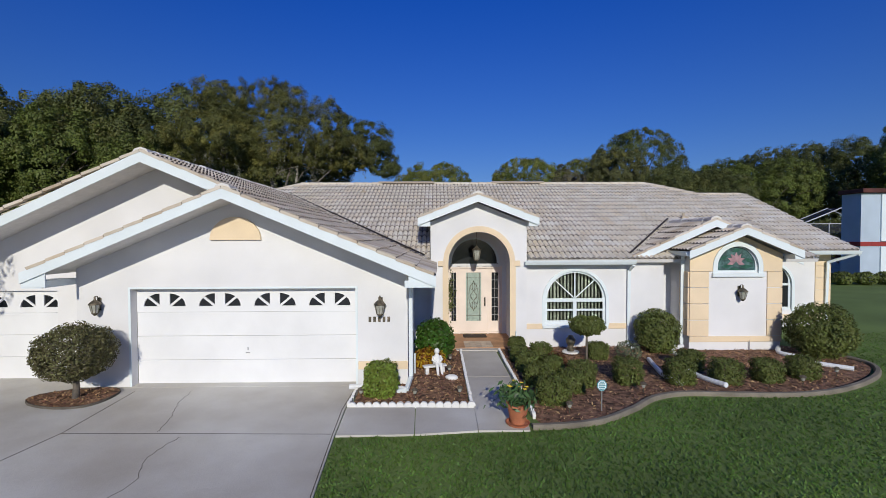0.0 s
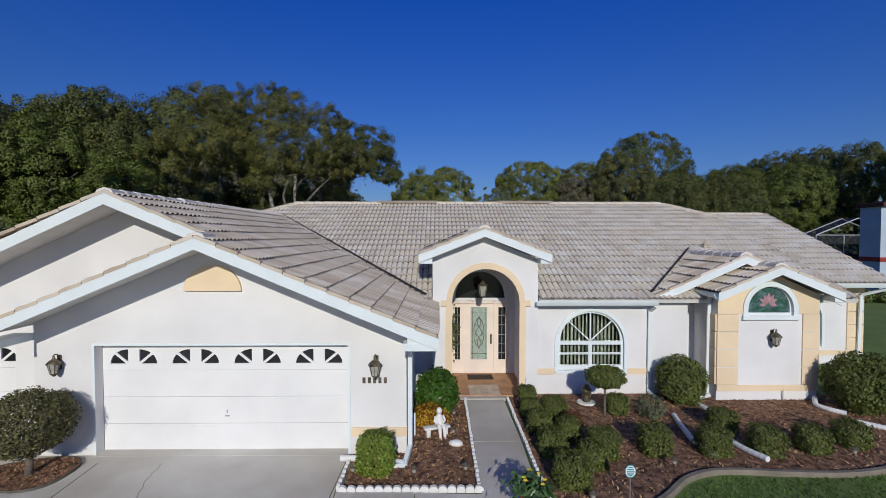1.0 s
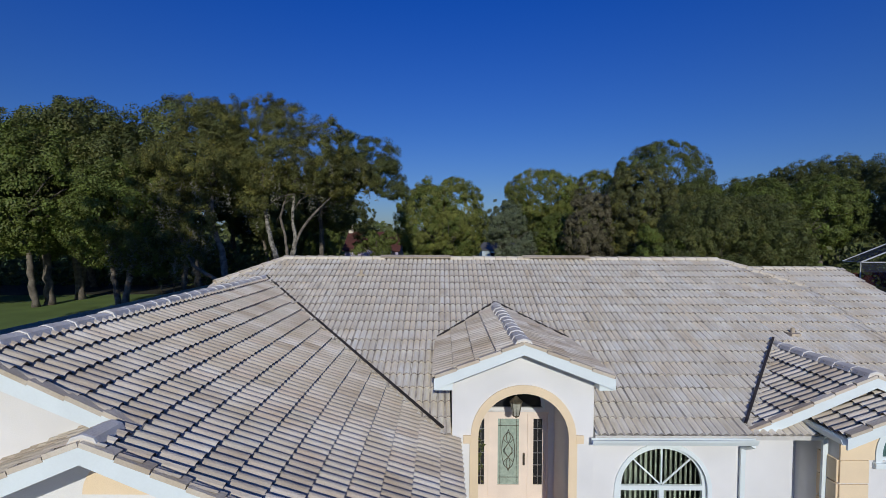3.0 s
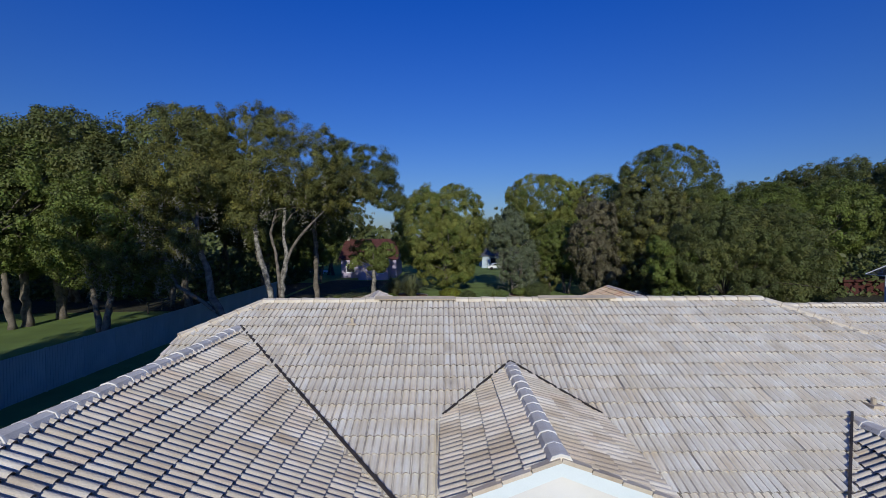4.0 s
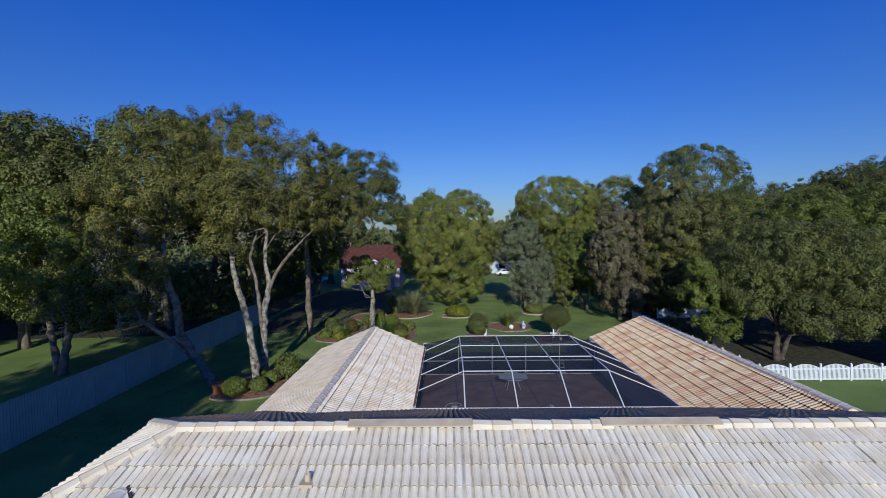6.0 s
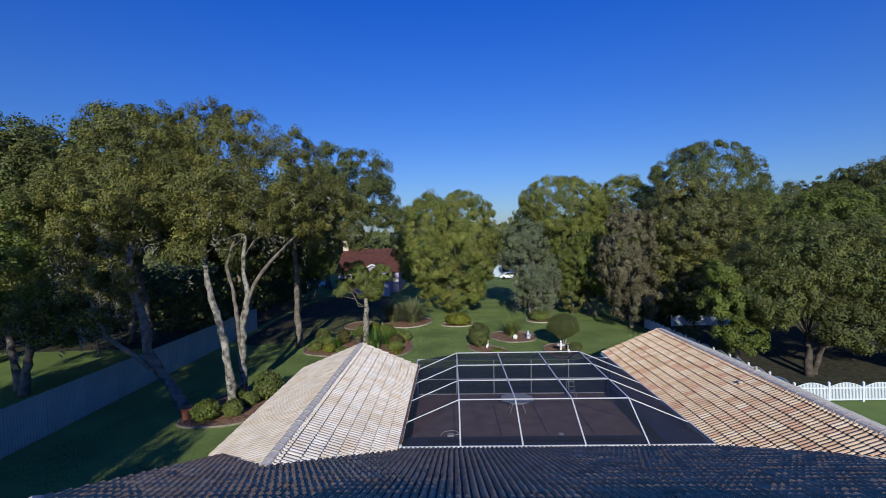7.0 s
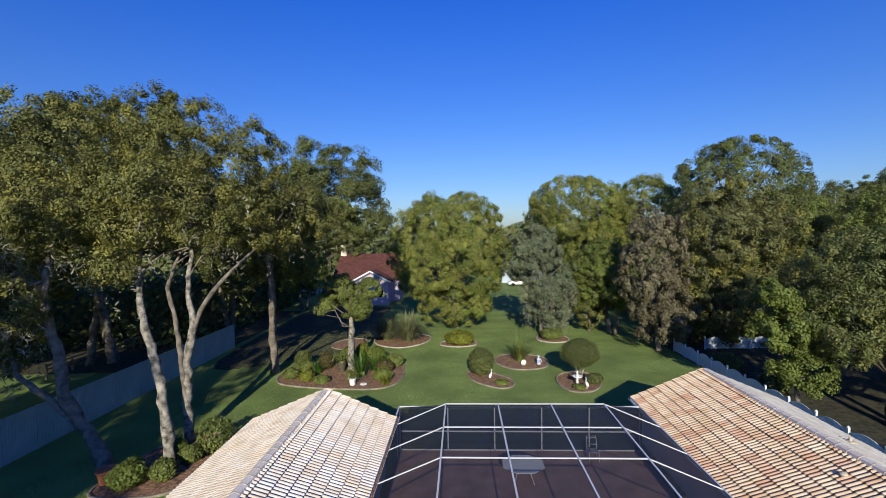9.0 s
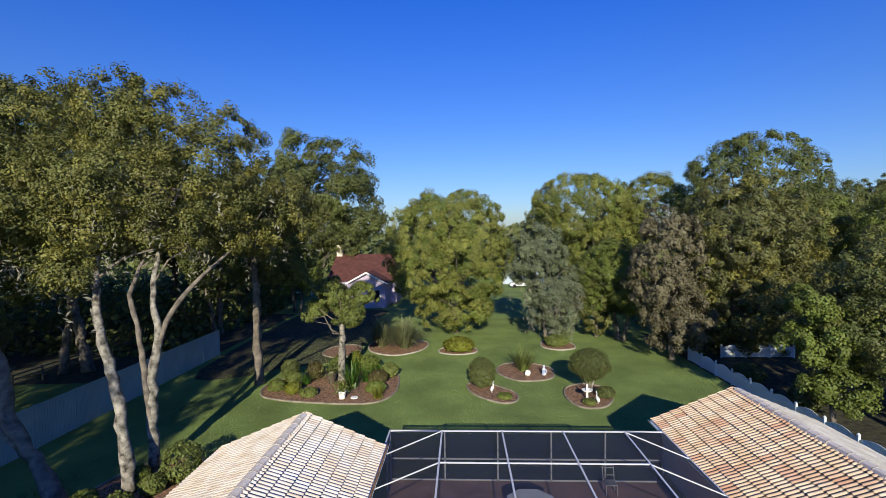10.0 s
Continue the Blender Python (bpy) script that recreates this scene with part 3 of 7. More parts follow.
def garage_door(x0, x1, y, top, fans, handle=True):
    """A sectional door: four panels, quarter-round fan lights in the top one."""
    d = part("garage_door", boxes((x0 + 0.02, x1 - 0.02, y + 0.06, y + 0.08, -0.06, top)), DOORWHITE, house, "white sectional garage door with quarter-round fan lights")
    h = (top + 0.06) / 4
    for k in range(4):
        z0, z1 = -0.06 + k * h, -0.06 + (k + 1) * h - 0.005
        if k < 3:
            part("panel", boxes((x0, x1, y, y + 0.055, z0, z1), soft=0.008), DOORWHITE, d)
            part("groove_bead", boxes((x0 + 0.02, x1 - 0.02, y - 0.006, y - 0.001, z1 - 0.055, z1 - 0.04)), DOORWHITE, d)
        else:
            holes = []
            for cx, s in fans:
                rx, rz, zc = 0.355, 0.29, z0 + 0.13
                holes.append([(cx, zc)] + [(cx + s * rx * math.cos(a), zc + rz * math.sin(a)) for a in (math.pi / 2 * i / 8 for i in range(9))])
            part("panel", plate(bmesh.new(), lit(x0, x1, z0, z1), holes, front(y), 0.055), DOORWHITE, d)
            for cx, s in fans:
                part("fan_light", boxes((min(cx, cx + s * 0.365) - 0.01, max(cx, cx + s * 0.365) + 0.01, y + 0.03, y + 0.045, z0 + 0.12, z0 + 0.43)), DARKGLASS, d)
                part("muntin", bar(bmesh.new(), (cx, y + 0.012, z0 + 0.13), (cx + s * 0.255, y + 0.012, z0 + 0.34), 0.05, 0.02, up=(0, 1, 0)), DOORWHITE, d)
    if handle:
        mid = (x0 + x1) / 2
        part("handle", boxes((mid - 0.045, mid + 0.045, y - 0.025, y - 0.002, 0.63, 0.65), soft=0.004), STEEL, d)
        part("lock", boxes((mid - 0.01, mid + 0.01, y - 0.012, y - 0.002, 0.70, 0.76), soft=0.002), STEEL, d)
    return d


step = (GD1 - GD0) / 4
fans = []
for k in range(4):
    c = GD0 + step * (k + 0.5)
    fans += [(c - 0.113, -1), (c + 0.113, 1)]
garage_door(GD0, GD1, 9.135, 2.12, fans)
garage_door(-11.75, -8.7, 9.6, 2.02, [(-9.3, -1), (-9.1, 1), (-10.5, -1), (-10.3, 1), (-11.45, 1)], False)
part("threshold", boxes((GD0, GD1, 8.86, 9.2, -0.075, -0.045)), CONCRETE, house)

# front door unit
door = part("front_door", plate(bmesh.new(), lit(0.94, 1.86, 0.06, 2.2), [lit(1.14, 1.66, 0.42, 2.06)], front(13.96), 0.05), BLUSH, house, "blush-painted entry door with a leaded glass panel")
part("glass", boxes((1.13, 1.67, 13.98, 13.992, 0.41, 2.07)), LEADGLASS, door, "frosted leaded glass")
bm = bmesh.new()
for x in (1.2, 1.6):
    bar(bm, (x, 13.975, 0.43), (x, 13.975, 2.05), 0.012, 0.01)
for z in (0.6, 1.88):
    bar(bm, (1.15, 13.975, z), (1.65, 13.975, z), 0.012, 0.01)
for k in range(2):
    pts = [(1.4 + (0.10 if k else -0.10) * math.sin(a * 3) * (1 - abs(a - 1.57) / 2), 13.972, 0.75 + a * 0.33) for a in np.linspace(0, 3.14, 14)]
    tube(bm, pts, 0.009, 5)
tube(bm, [(1.4 + 0.16 * math.sin(a), 13.972, 1.26 + 0.45 * math.cos(a)) for a in np.linspace(0, 6.28, 20)], 0.008, 5)
for z in (0.95, 1.26, 1.57):
    for sx in (-1, 1):
        tube(bm, [(1.4 + sx * (0.03 + 0.09 * math.sin(a)), 13.972, z - 0.12 + 0.24 * a / 3.14) for a in np.linspace(0, 3.14, 8)], 0.007, 5)
part("lead_tracery", bm, BRONZE, door)
bm = boxes((1.75, 1.80, 13.92, 13.955, 0.92, 1.22), soft=0.006)
tube(bm, [(1.775, 13.93, 0.95), (1.775, 13.88, 0.97), (1.775, 13.88, 1.1), (1.775, 13.93, 1.12)], 0.011, 6)
part("handle_set", bm, BRONZE, door, "dark bronze handle set")
for x0, x1 in ((0.56, 0.9), (1.92, 2.32)):
    s = part("sidelight", plate(bmesh.new(), lit(x0, x1, 0.06, 2.2), [lit(x0 + 0.09, x1 - 0.09, 0.42, 2.06)], front(13.96), 0.05), BLUSH, house)
    part("pane", boxes((x0 + 0.08, x1 - 0.08, 13.98, 13.992, 0.41, 2.07)), DARKGLASS, s)
    part("lead_tracery", boxes(*[(x0 + 0.09, x1 - 0.09, 13.972, 13.979, z, z + 0.012) for z in (0.62, 0.9, 1.2, 1.5, 1.8)], ((x0 + x1) / 2 - 0.006, (x0 + x1) / 2 + 0.006, 13.972, 13.979, 0.42, 2.06)), STEEL, s)
part("door_post", boxes((0.52, 0.56, 13.93, 14.05, -0.02, 2.24), (0.9, 0.94, 13.93, 14.05, -0.02, 2.24), (1.86, 1.92, 13.93, 14.05, -0.02, 2.24), (2.32, 2.36, 13.93, 14.05, -0.02, 2.24), (0.5, 2.38, 13.9, 14.05, 2.2, 2.29)), BLUSH, house)
tw = part("transom_window", plate(bmesh.new(), arch(1.42, 2.33, 2.40, 0.84) + list(reversed(arch(1.42, 2.40, 2.42, 0.76))), [], front(13.88), 0.05), WHITE, house)
part("pane", plate(bmesh.new(), arch(1.42, 2.36, 2.40, 0.80), [], front(13.95), 0.01), DARKGLASS, tw)

part("threshold", boxes((0.525, 2.355, 13.92, 14.08, 0.002, 0.058)), BLUSH, house)

# front window with blinds
win = part("arched_window", plate(bmesh.new(), WIN, [arch(4.30, 1.40, 1.42, 0.83, 20, 0.75), lit(3.46, 4.25, 1.08, 1.30), lit(4.35, 5.14, 1.08, 1.30), lit(3.46, 4.25, 0.74, 1.03), lit(4.35, 5.14, 0.74, 1.03)], front(12.24), 0.06), WHITE, house, "white arched window with vertical blinds behind the glass")
part("casing", plate(bmesh.new(), arch(4.30, 0.60, 1.32, 1.0) + list(reversed(arch(4.30, 0.60, 1.32, 0.91))), [], front(12.165), 0.033), WHITE, win)
bm = bmesh.new()
for a in (45, 90, 135):
    bar(bm, (4.30, 12.262, 1.40), (4.30 + 0.83 * math.cos(radians(a)), 12.262, 1.40 + 0.77 * math.sin(radians(a))), 0.03, 0.02, up=(0, 1, 0))
part("muntin", bm, WHITE, win)
pane = part("pane", plate(bmesh.new(), WIN, [], front(12.27), 0.006), CLEAR, win)
pane.visible_shadow = False
for k in range(18):
    x = 3.42 + k * 0.105
    bm = box(bmesh.new(), -0.045, 0.045, -0.002, 0.002, 0.0, 1.5)
    s = part("blind_slat", bm, BLIND, win)
    s.matrix_basis = pose(x, 12.42, 0.66, 0, 0, 38 + RNG.uniform(-6, 6))
part("dark_room", boxes((3.2, 5.4, 12.9, 12.95, 0.3, 2.5), (3.2, 5.4, 12.45, 12.9, 0.3, 0.35), (3.2, 3.25, 12.45, 12.9, 0.35, 2.5), (5.35, 5.4, 12.45, 12.9, 0.35, 2.5)), ROOM, house)

# stained glass in the bay
bw = part("stained_glass_window", plate(bmesh.new(), BAYWIN, [arch(8.84, 2.26, 2.38, 0.555)], front(11.74), 0.05), WHITE, house, "half-round stained glass with a pink water lily")
part("glass", plate(bmesh.new(), arch(8.84, 2.22, 2.38, 0.58), [], front(11.775), 0.01), TEAL, bw)


def petal(cx, cz, ang, ln, wd, mat, name, y):
    bm = bmesh.new()
    c, s = math.cos(ang), math.sin(ang)
    pts = [(0, 0), (ln * 0.45, wd / 2), (ln, 0), (ln * 0.45, -wd / 2)]
    plate(bm, [(cx + u * c - v * s, cz + u * s + v * c) for u, v in pts], [], front(y), 0.004)
    part(name, bm, mat, bw)


for k, a in enumerate((-160, -20, 20, 55, 90, 125, 160)):
    petal(8.84, 2.52, radians(a), 0.27, 0.13, PINK, "petal", 11.762 - 0.0025 * k)
for k, (cx, cz, a, ln) in enumerate(((8.42, 2.36, 8, 0.34), (8.95, 2.35, 5, 0.42), (8.38, 2.56, 30, 0.28), (9.08, 2.60, -20, 0.30), (8.72, 2.80, 15, 0.32), (8.62, 2.30, -4, 0.36))):
    petal(cx, cz, radians(a), ln, 0.12, LILYPAD, "lily_leaf", 11.7705 - 0.0006 * k)
# window in the set-back wall
sw = part("arched_window", plate(bmesh.new(), SIDEWIN, [arch(12.45, 1.52, 1.54, 0.66), lit(11.79, 12.42, 0.65, 1.44), lit(12.48, 13.11, 0.65, 1.44)], front(15.14), 0.06), WHITE, house)
part("casing", plate(bmesh.new(), arch(12.45, 0.5, 1.45, 0.84) + list(reversed(arch(12.45, 0.5, 1.45, 0.74))), [], front(15.06), 0.037), WHITE, sw)
part("pane", plate(bmesh.new(), SIDEWIN, [], front(15.17), 0.008), DARKGLASS, sw)
# foundation slab and porch floor tiles
part("porch_floor", boxes((0.3, 2.5, 12.0, 13.9, -0.1, 0.0)), TERRA, house)
for i in range(5):
    for j in range(3):
        part("floor_tile", boxes((0.98 + 0.17 * i + 0.004, 0.98 + 0.17 * (i + 1) - 0.004, 12.02 + 0.27 * j + 0.004, 12.02 + 0.27 * (j + 1) - 0.004, 0.0, 0.006)), PALETILE, house)

# ---- ground ----
bm = bmesh.new()
bmesh.ops.create_grid(bm, x_segments=60, y_segments=60, size=900, matrix=Matrix.Translation((0, 300, GR)))
tagged(part("ground", bm, GRASS), "green mown lawn reaching into the distance", "lawn", kind="structure")


def flat(name, outline, z, mat, label, thick=0.08, category="paving", parent=None):
    bm = bmesh.new()
    top = [bm.verts.new((x, y, z)) for x, y in outline]
    low = [bm.verts.new((x, y, z - thick)) for x, y in outline]
    bm.faces.new(top), bm.faces.new(list(reversed(low)))
    for i in range(len(top)):
        j = (i + 1) % len(top)
        bm.faces.new((top[i], low[i], low[j], top[j]))
    ob = part(name, bm, mat, parent)
    return ob if parent else tagged(ob, label, category, kind="structure")


def smooth_loop(pts, n=6):
    """A closed curve through points."""
    P, out = [Vector(p) for p in pts], []
    for i in range(len(P)):
        a, b, c, d = P[i - 1], P[i], P[(i + 1) % len(P)], P[(i + 2) % len(P)]
        for k in range(n):
            t = k / n
            out.append(0.5 * ((2 * b) + (c - a) * t + (2 * a - 5 * b + 4 * c - d) * t * t + (3 * b - a - 3 * c + d) * t ** 3))
    return [(v.x, v.y) for v in out]


def smooth_line(pts, n=6):
    P, out = [Vector(p) for p in pts], []
    for i in range(len(P) - 1):
        a, b, c, d = P[max(i - 1, 0)], P[i], P[i + 1], P[min(i + 2, len(P) - 1)]
        for k in range(n):
            t = k / n
            out.append(0.5 * ((2 * b) + (c - a) * t + (2 * a - 5 * b + 4 * c - d) * t * t + (3 * b - a - 3 * c + d) * t ** 3))
    return out + [P[-1]]


def kerb(name, pts, mat, label, w=0.13, h=0.09, closed=False, z=None):
    """A low rounded edging that follows a curve on the ground."""
    z = GR if z is None else z
    P = [Vector((*p[:2], 0)) for p in pts]
    bm = bmesh.new()
    rings = []
    prof = [(-w / 2, -0.05), (-w / 2, h * 0.6), (-w * 0.3, h), (w * 0.3, h), (w / 2, h * 0.6), (w / 2, -0.05)]
    for i, p in enumerate(P):
        a, b = (P[i - 1], P[(i + 1) % len(P)]) if closed else (P[max(i - 1, 0)], P[min(i + 1, len(P) - 1)])
        d = (b - a).normalized()
        o = Vector((d.y, -d.x, 0))
        rings.append([bm.verts.new(p + o * u + Vector((0, 0, z + v))) for u, v in prof])
    pairs = list(zip(rings, rings[1:])) + ([(rings[-1], rings[0])] if closed else [])
    for a, b in pairs:
        for k in range(len(prof) - 1):
            bm.faces.new((a[k], a[k + 1], b[k + 1], b[k]))
    return tagged(part(name, bm, mat, smooth=False), label, "edging", kind="structure")


DZ = GR + 0.03
flat("driveway", [(-14, -14), (-1.3, -14), (-1.42, 4.5), (-1.56, 6.36), (-1.62, 7.58), (-1.62, 8.9), (-7.8, 8.9), (-7.8, 9.72), (-14, 9.72)], DZ, CONCRETE, "pale grey concrete driveway with stains and hairline cracks", category="driveway")
bm = bmesh.new()
for pts in (((-6.35, 8.6), (-6.2, 6.6), (-6.35, 5.4), (-6.9, 1.5), (-7.4, -6)), ((-6.2, 6.55), (-4.2, 6.5), (-1.6, 6.42)), ((-1.64, 8.6), (-1.67, 7.5), (-1.6, 6.42), (-1.46, 4.6))):
    for p, q in zip(pts, pts[1:]):
        bar(bm, (*p, DZ + 0.001), (*q, DZ + 0.001), 0.015, 0.004)
tagged(part("driveway_joint", bm, CRACK), "dark control joint in the concrete driveway", "joint", kind="structure")
bm = bmesh.new()
for pts in (((-5.1, 8.6), (-5.0, 7.9), (-4.75, 7.2), (-4.62, 6.6)), ((-4.1, 6.4), (-4.2, 5.7), (-3.95, 5.0), (-4.05, 4.2), (-3.8, 2.5))):
    P = smooth_line([(*p, DZ + 0.001) for p in pts], 7)
    P = [p + Vector((RNG.normal(0, 0.02), RNG.normal(0, 0.02), 0)) for p in P]
    for p, q in zip(P, P[1:]):
        bar(bm, p, q, 0.009, 0.003)
tagged(part("driveway_crack", bm, CRACK), "hairline crack wandering through the driveway", "crack", kind="structure")
# walkway slabs
for name, o in (("walkway", [(0.88, 9.42), (1.88, 9.42), (1.86, 12.0), (0.88, 12.0)]), ("walkway", [(0.86, 6.5), (1.74, 6.5), (1.84, 7.9), (1.88, 9.40), (0.88, 9.40)]),
                ("walkway", [(-0.22, 6.38), (0.85, 6.5), (0.865, 7.5), (-0.26, 7.55)]), ("walkway", [(-1.54, 6.36), (-0.235, 6.38), (-0.275, 7.55), (-1.60, 7.58)])):
    flat(name, o, DZ + 0.005, CONCRETE, "pale concrete walkway slab leading to the front door", category="walkway")
part("step", boxes((0.7, 2.0, 11.8, 12.0, -0.1, -0.02), soft=0.01), CONCRETE, house)

# planting beds
BEDS = {
    "right": smooth_loop([(1.95, 7.0), (2.4, 6.75), (3.07, 6.93), (3.85, 7.45), (4.5, 8.0), (5.3, 8.28), (6.4, 8.2), (7.5, 8.15), (8.5, 8.35), (9.6, 8.85), (10.6, 9.5), (11.15, 10.2), (11.1, 11.2), (10.3, 12.2), (6.5, 12.2), (2.9, 12.2), (2.0, 11.9), (1.98, 9.5)], 4),
    "left": [(-1.5, 7.68), (0.78, 7.62), (0.80, 11.9), (-0.4, 12.2), (-0.52, 9.0), (-1.55, 8.9)],
}
for k, o in BEDS.items():
    flat("planting_bed", o, GR + 0.035, MULCH, "planting bed of dark bark mulch beside the walkway", 0.1, "bed")
kerb("bed_kerb", [(v.x, v.y) for v in smooth_line([(v[0], v[1], 0) for v in ((1.8, 6.62), (2.4, 6.66), (3.1, 6.85), (3.9, 7.38), (4.55, 7.92), (5.3, 8.17), (6.4, 8.1), (7.5, 8.05), (8.55, 8.24), (9.7, 8.75), (10.7, 9.42), (11.27, 10.2), (11.2, 11.3))], 6)], KERB, "curved concrete kerb along the front planting bed", 0.13, 0.085)
# scalloped white edging: one piece each
edge0 = None
edging = thing("scalloped_edging", "white scalloped concrete edging round the planting bed", "edging")
pts = [(-1.5 + 0.155 * k, 7.62, 0) for k in range(16)] + [(0.83, 7.7 + 0.155 * k, 90) for k in range(27)] + [(1.93 + 0.0008 * k, 7.1 + 0.155 * k, 90) for k in range(31)] + [(-1.57, 7.7 + 0.155 * k, 90) for k in range(7)]
for x, y, a in pts:
    if edge0 is None:
        bm = plate(bmesh.new(), [(-0.075, -0.06), (0.075, -0.06), (0.075, 0.03)] + [(0.075 * math.cos(t), 0.03 + 0.06 * math.sin(t)) for t in np.linspace(0.2, 2.94, 6)] + [(-0.075, 0.03)], [], front(-0.03), 0.06)
        edge0 = part("edging_stone", bm, WHITESTONE, edging)
        ob = edge0
    else:
        ob = new("edging_stone", edge0.data)
        ob.parent = edging
    ob.matrix_basis = pose(x, y, GR + 0.03, RNG.normal(0, 3), 0, a + RNG.normal(0, 2))
# bark chips
def scatter(name, outline, count, size, mat, label, z, category, grid=None):
    xs, ys = [p[0] for p in outline], [p[1] for p in outline]
    P = RNG.uniform((min(xs), min(ys)), (max(xs), max(ys)), (count, 2))
    O = np.array(outline)
    inside = np.zeros(count, bool)
    for i in range(len(O)):
        (x0, y0), (x1, y1) = O[i - 1], O[i]
        hit = (y0 > P[:, 1]) != (y1 > P[:, 1])
        with np.errstate(divide="ignore", invalid="ignore"):
            xi = x0 + (P[:, 1] - y0) * (x1 - x0) / (y1 - y0 if y1 != y0 else 1e-9)
        inside ^= hit & (P[:, 0] < xi)
    P = P[inside]
    return P


def leaf_mesh(name, co, mat, parent=None):
    """One mesh of many separate quads; co is n x 4 x 3."""
    n = len(co)
    me = bpy.data.meshes.new(name)
    me.vertices.add(n * 4), me.loops.add(n * 4), me.polygons.add(n)
    me.vertices.foreach_set("co", co.astype(np.float32).ravel())
    me.loops.foreach_set("vertex_index", np.arange(n * 4, dtype=np.int32))
    me.polygons.foreach_set("loop_start", np.arange(0, n * 4, 4, dtype=np.int32))
    me.update(calc_edges=True)
    me.materials.append(mat)
    ob = new(name, me)
    if parent:
        ob.parent = parent
    return ob


def leaf_cloud(name, pos, out, size, mat, parent, thin=0.55, wild=0.75):
    """Many small separate leaves at pos, facing roughly out."""
    n = len(pos)
    nrm = out + RNG.normal(0, wild, (n, 3))
    nrm /= np.linalg.norm(nrm, axis=1, keepdims=True) + 1e-9
    a = np.cross(nrm, RNG.normal(0, 1, (n, 3)))
    a /= np.linalg.norm(a, axis=1, keepdims=True) + 1e-9
    b = np.cross(nrm, a)
    s = (size * RNG.uniform(0.6, 1.4, n))[:, None]
    return leaf_mesh(name, np.stack([pos - a * s, pos - b * s * thin + nrm * s * 0.15, pos + a * s, pos + b * s * thin + nrm * s * 0.15], 1), mat, parent)


for k, o in BEDS.items():
    P = scatter("chips", o, 9000 if k == "right" else 3500, 0.03, MULCH, "", GR, "")
    pos = np.column_stack([P, np.full(len(P), GR + 0.045) + RNG.uniform(0, 0.015, len(P))])
    tagged(leaf_cloud("bark_chips", pos, np.tile((0, 0, 1.0), (len(pos), 1)), 0.035, CHIP, None, 0.4, 0.35), "loose brown bark chips on the planting bed", "bark chips", kind="stuff")

# grass blades on the front lawn
lawn = [(-1.3, 1.5), (-1.42, 4.5), (-1.5, 6.3), (0.9, 6.4), (1.8, 6.5), (3.1, 6.75), (3.9, 7.25), (4.6, 7.8), (5.3, 8.05), (6.4, 7.98), (8.6, 8.1), (9.8, 8.6), (10.8, 9.3), (11.45, 10.3), (11.4, 11.6), (15, 14), (22, 15), (18, 1.5)]
P = scatter("g", lawn, 260000, 0, None, "", 0, "")
dense = RNG.uniform(0, 1, len(P)) < np.clip(1.25 - 0.05 * np.hypot(P[:, 0], P[:, 1] + 1), 0.2, 1)
P = P[dense]
n = len(P)
ang = RNG.uniform(0, 2 * np.pi, n)
w, h = RNG.uniform(0.009, 0.018, n), RNG.uniform(0.015, 0.04, n)
dx, dy = np.cos(ang) * w, np.sin(ang) * w
lean = RNG.normal(0, 0.025, (n, 2))
b0 = np.column_stack([P, np.full(n, GR)])
co = np.stack([b0 + np.column_stack([-dx, -dy, 0 * dx]), b0 + np.column_stack([dx, dy, 0 * dx]), b0 + np.column_stack([lean + np.column_stack([dx, dy]) * 0.3, h]), b0 + np.column_stack([lean - np.column_stack([dx, dy]) * 0.3, h])], 1)
tagged(leaf_mesh("grass_blades", co, BLADE), "short green grass blades of the front lawn", "grass", kind="stuff")

back = [(-19.8, 31), (-16, 42), (-17, 60), (-12, 72), (0, 76), (14, 74), (18, 58), (18.3, 38.4), (17, 38), (9, 41), (-8.6, 40), (-9, 28)]
P = scatter("g", back, 190000, 0, None, "", 0, "")
n = len(P)
ang = RNG.uniform(0, 2 * np.pi, n)
w, h = RNG.uniform(0.012, 0.028, n), RNG.uniform(0.03, 0.06, n)
dx, dy = np.cos(ang) * w, np.sin(ang) * w
lean = RNG.normal(0, 0.03, (n, 2))
b0 = np.column_stack([P, np.full(n, GR)])
co = np.stack([b0 + np.column_stack([-dx, -dy, 0 * dx]), b0 + np.column_stack([dx, dy, 0 * dx]), b0 + np.column_stack([lean + np.column_stack([dx, dy]) * 0.3, h]), b0 + np.column_stack([lean - np.column_stack([dx, dy]) * 0.3, h])], 1)
tagged(leaf_mesh("grass_blades", co, BACKBLADE), "yellow-green grass blades of the back lawn", "grass", kind="stuff")


# ---- plants ----
def clumps_in(centre, radii, n, shell=0.55, lumpy=0.34):
    """Uneven clump centres near the skin of an ellipsoid, and the way out at each."""
    radii = np.array(radii)
    d = RNG.normal(0, 1, (n, 3))
    d /= np.linalg.norm(d, axis=1, keepdims=True)
    c = Vector(centre)
    lump = np.array([1 - lumpy * 0.25 + lumpy * (0.65 * noise.noise(Vector(v) * 1.7 + c) + 0.5 * noise.noise(Vector(v) * 4.1 - c)) for v in d])
    r = 1 - (1 - shell) * RNG.uniform(0, 1, n) ** 2.2
    w = d / radii
    w /= np.linalg.norm(w, axis=1, keepdims=True)
    return np.array(centre) + d * (r * lump)[:, None] * radii, w


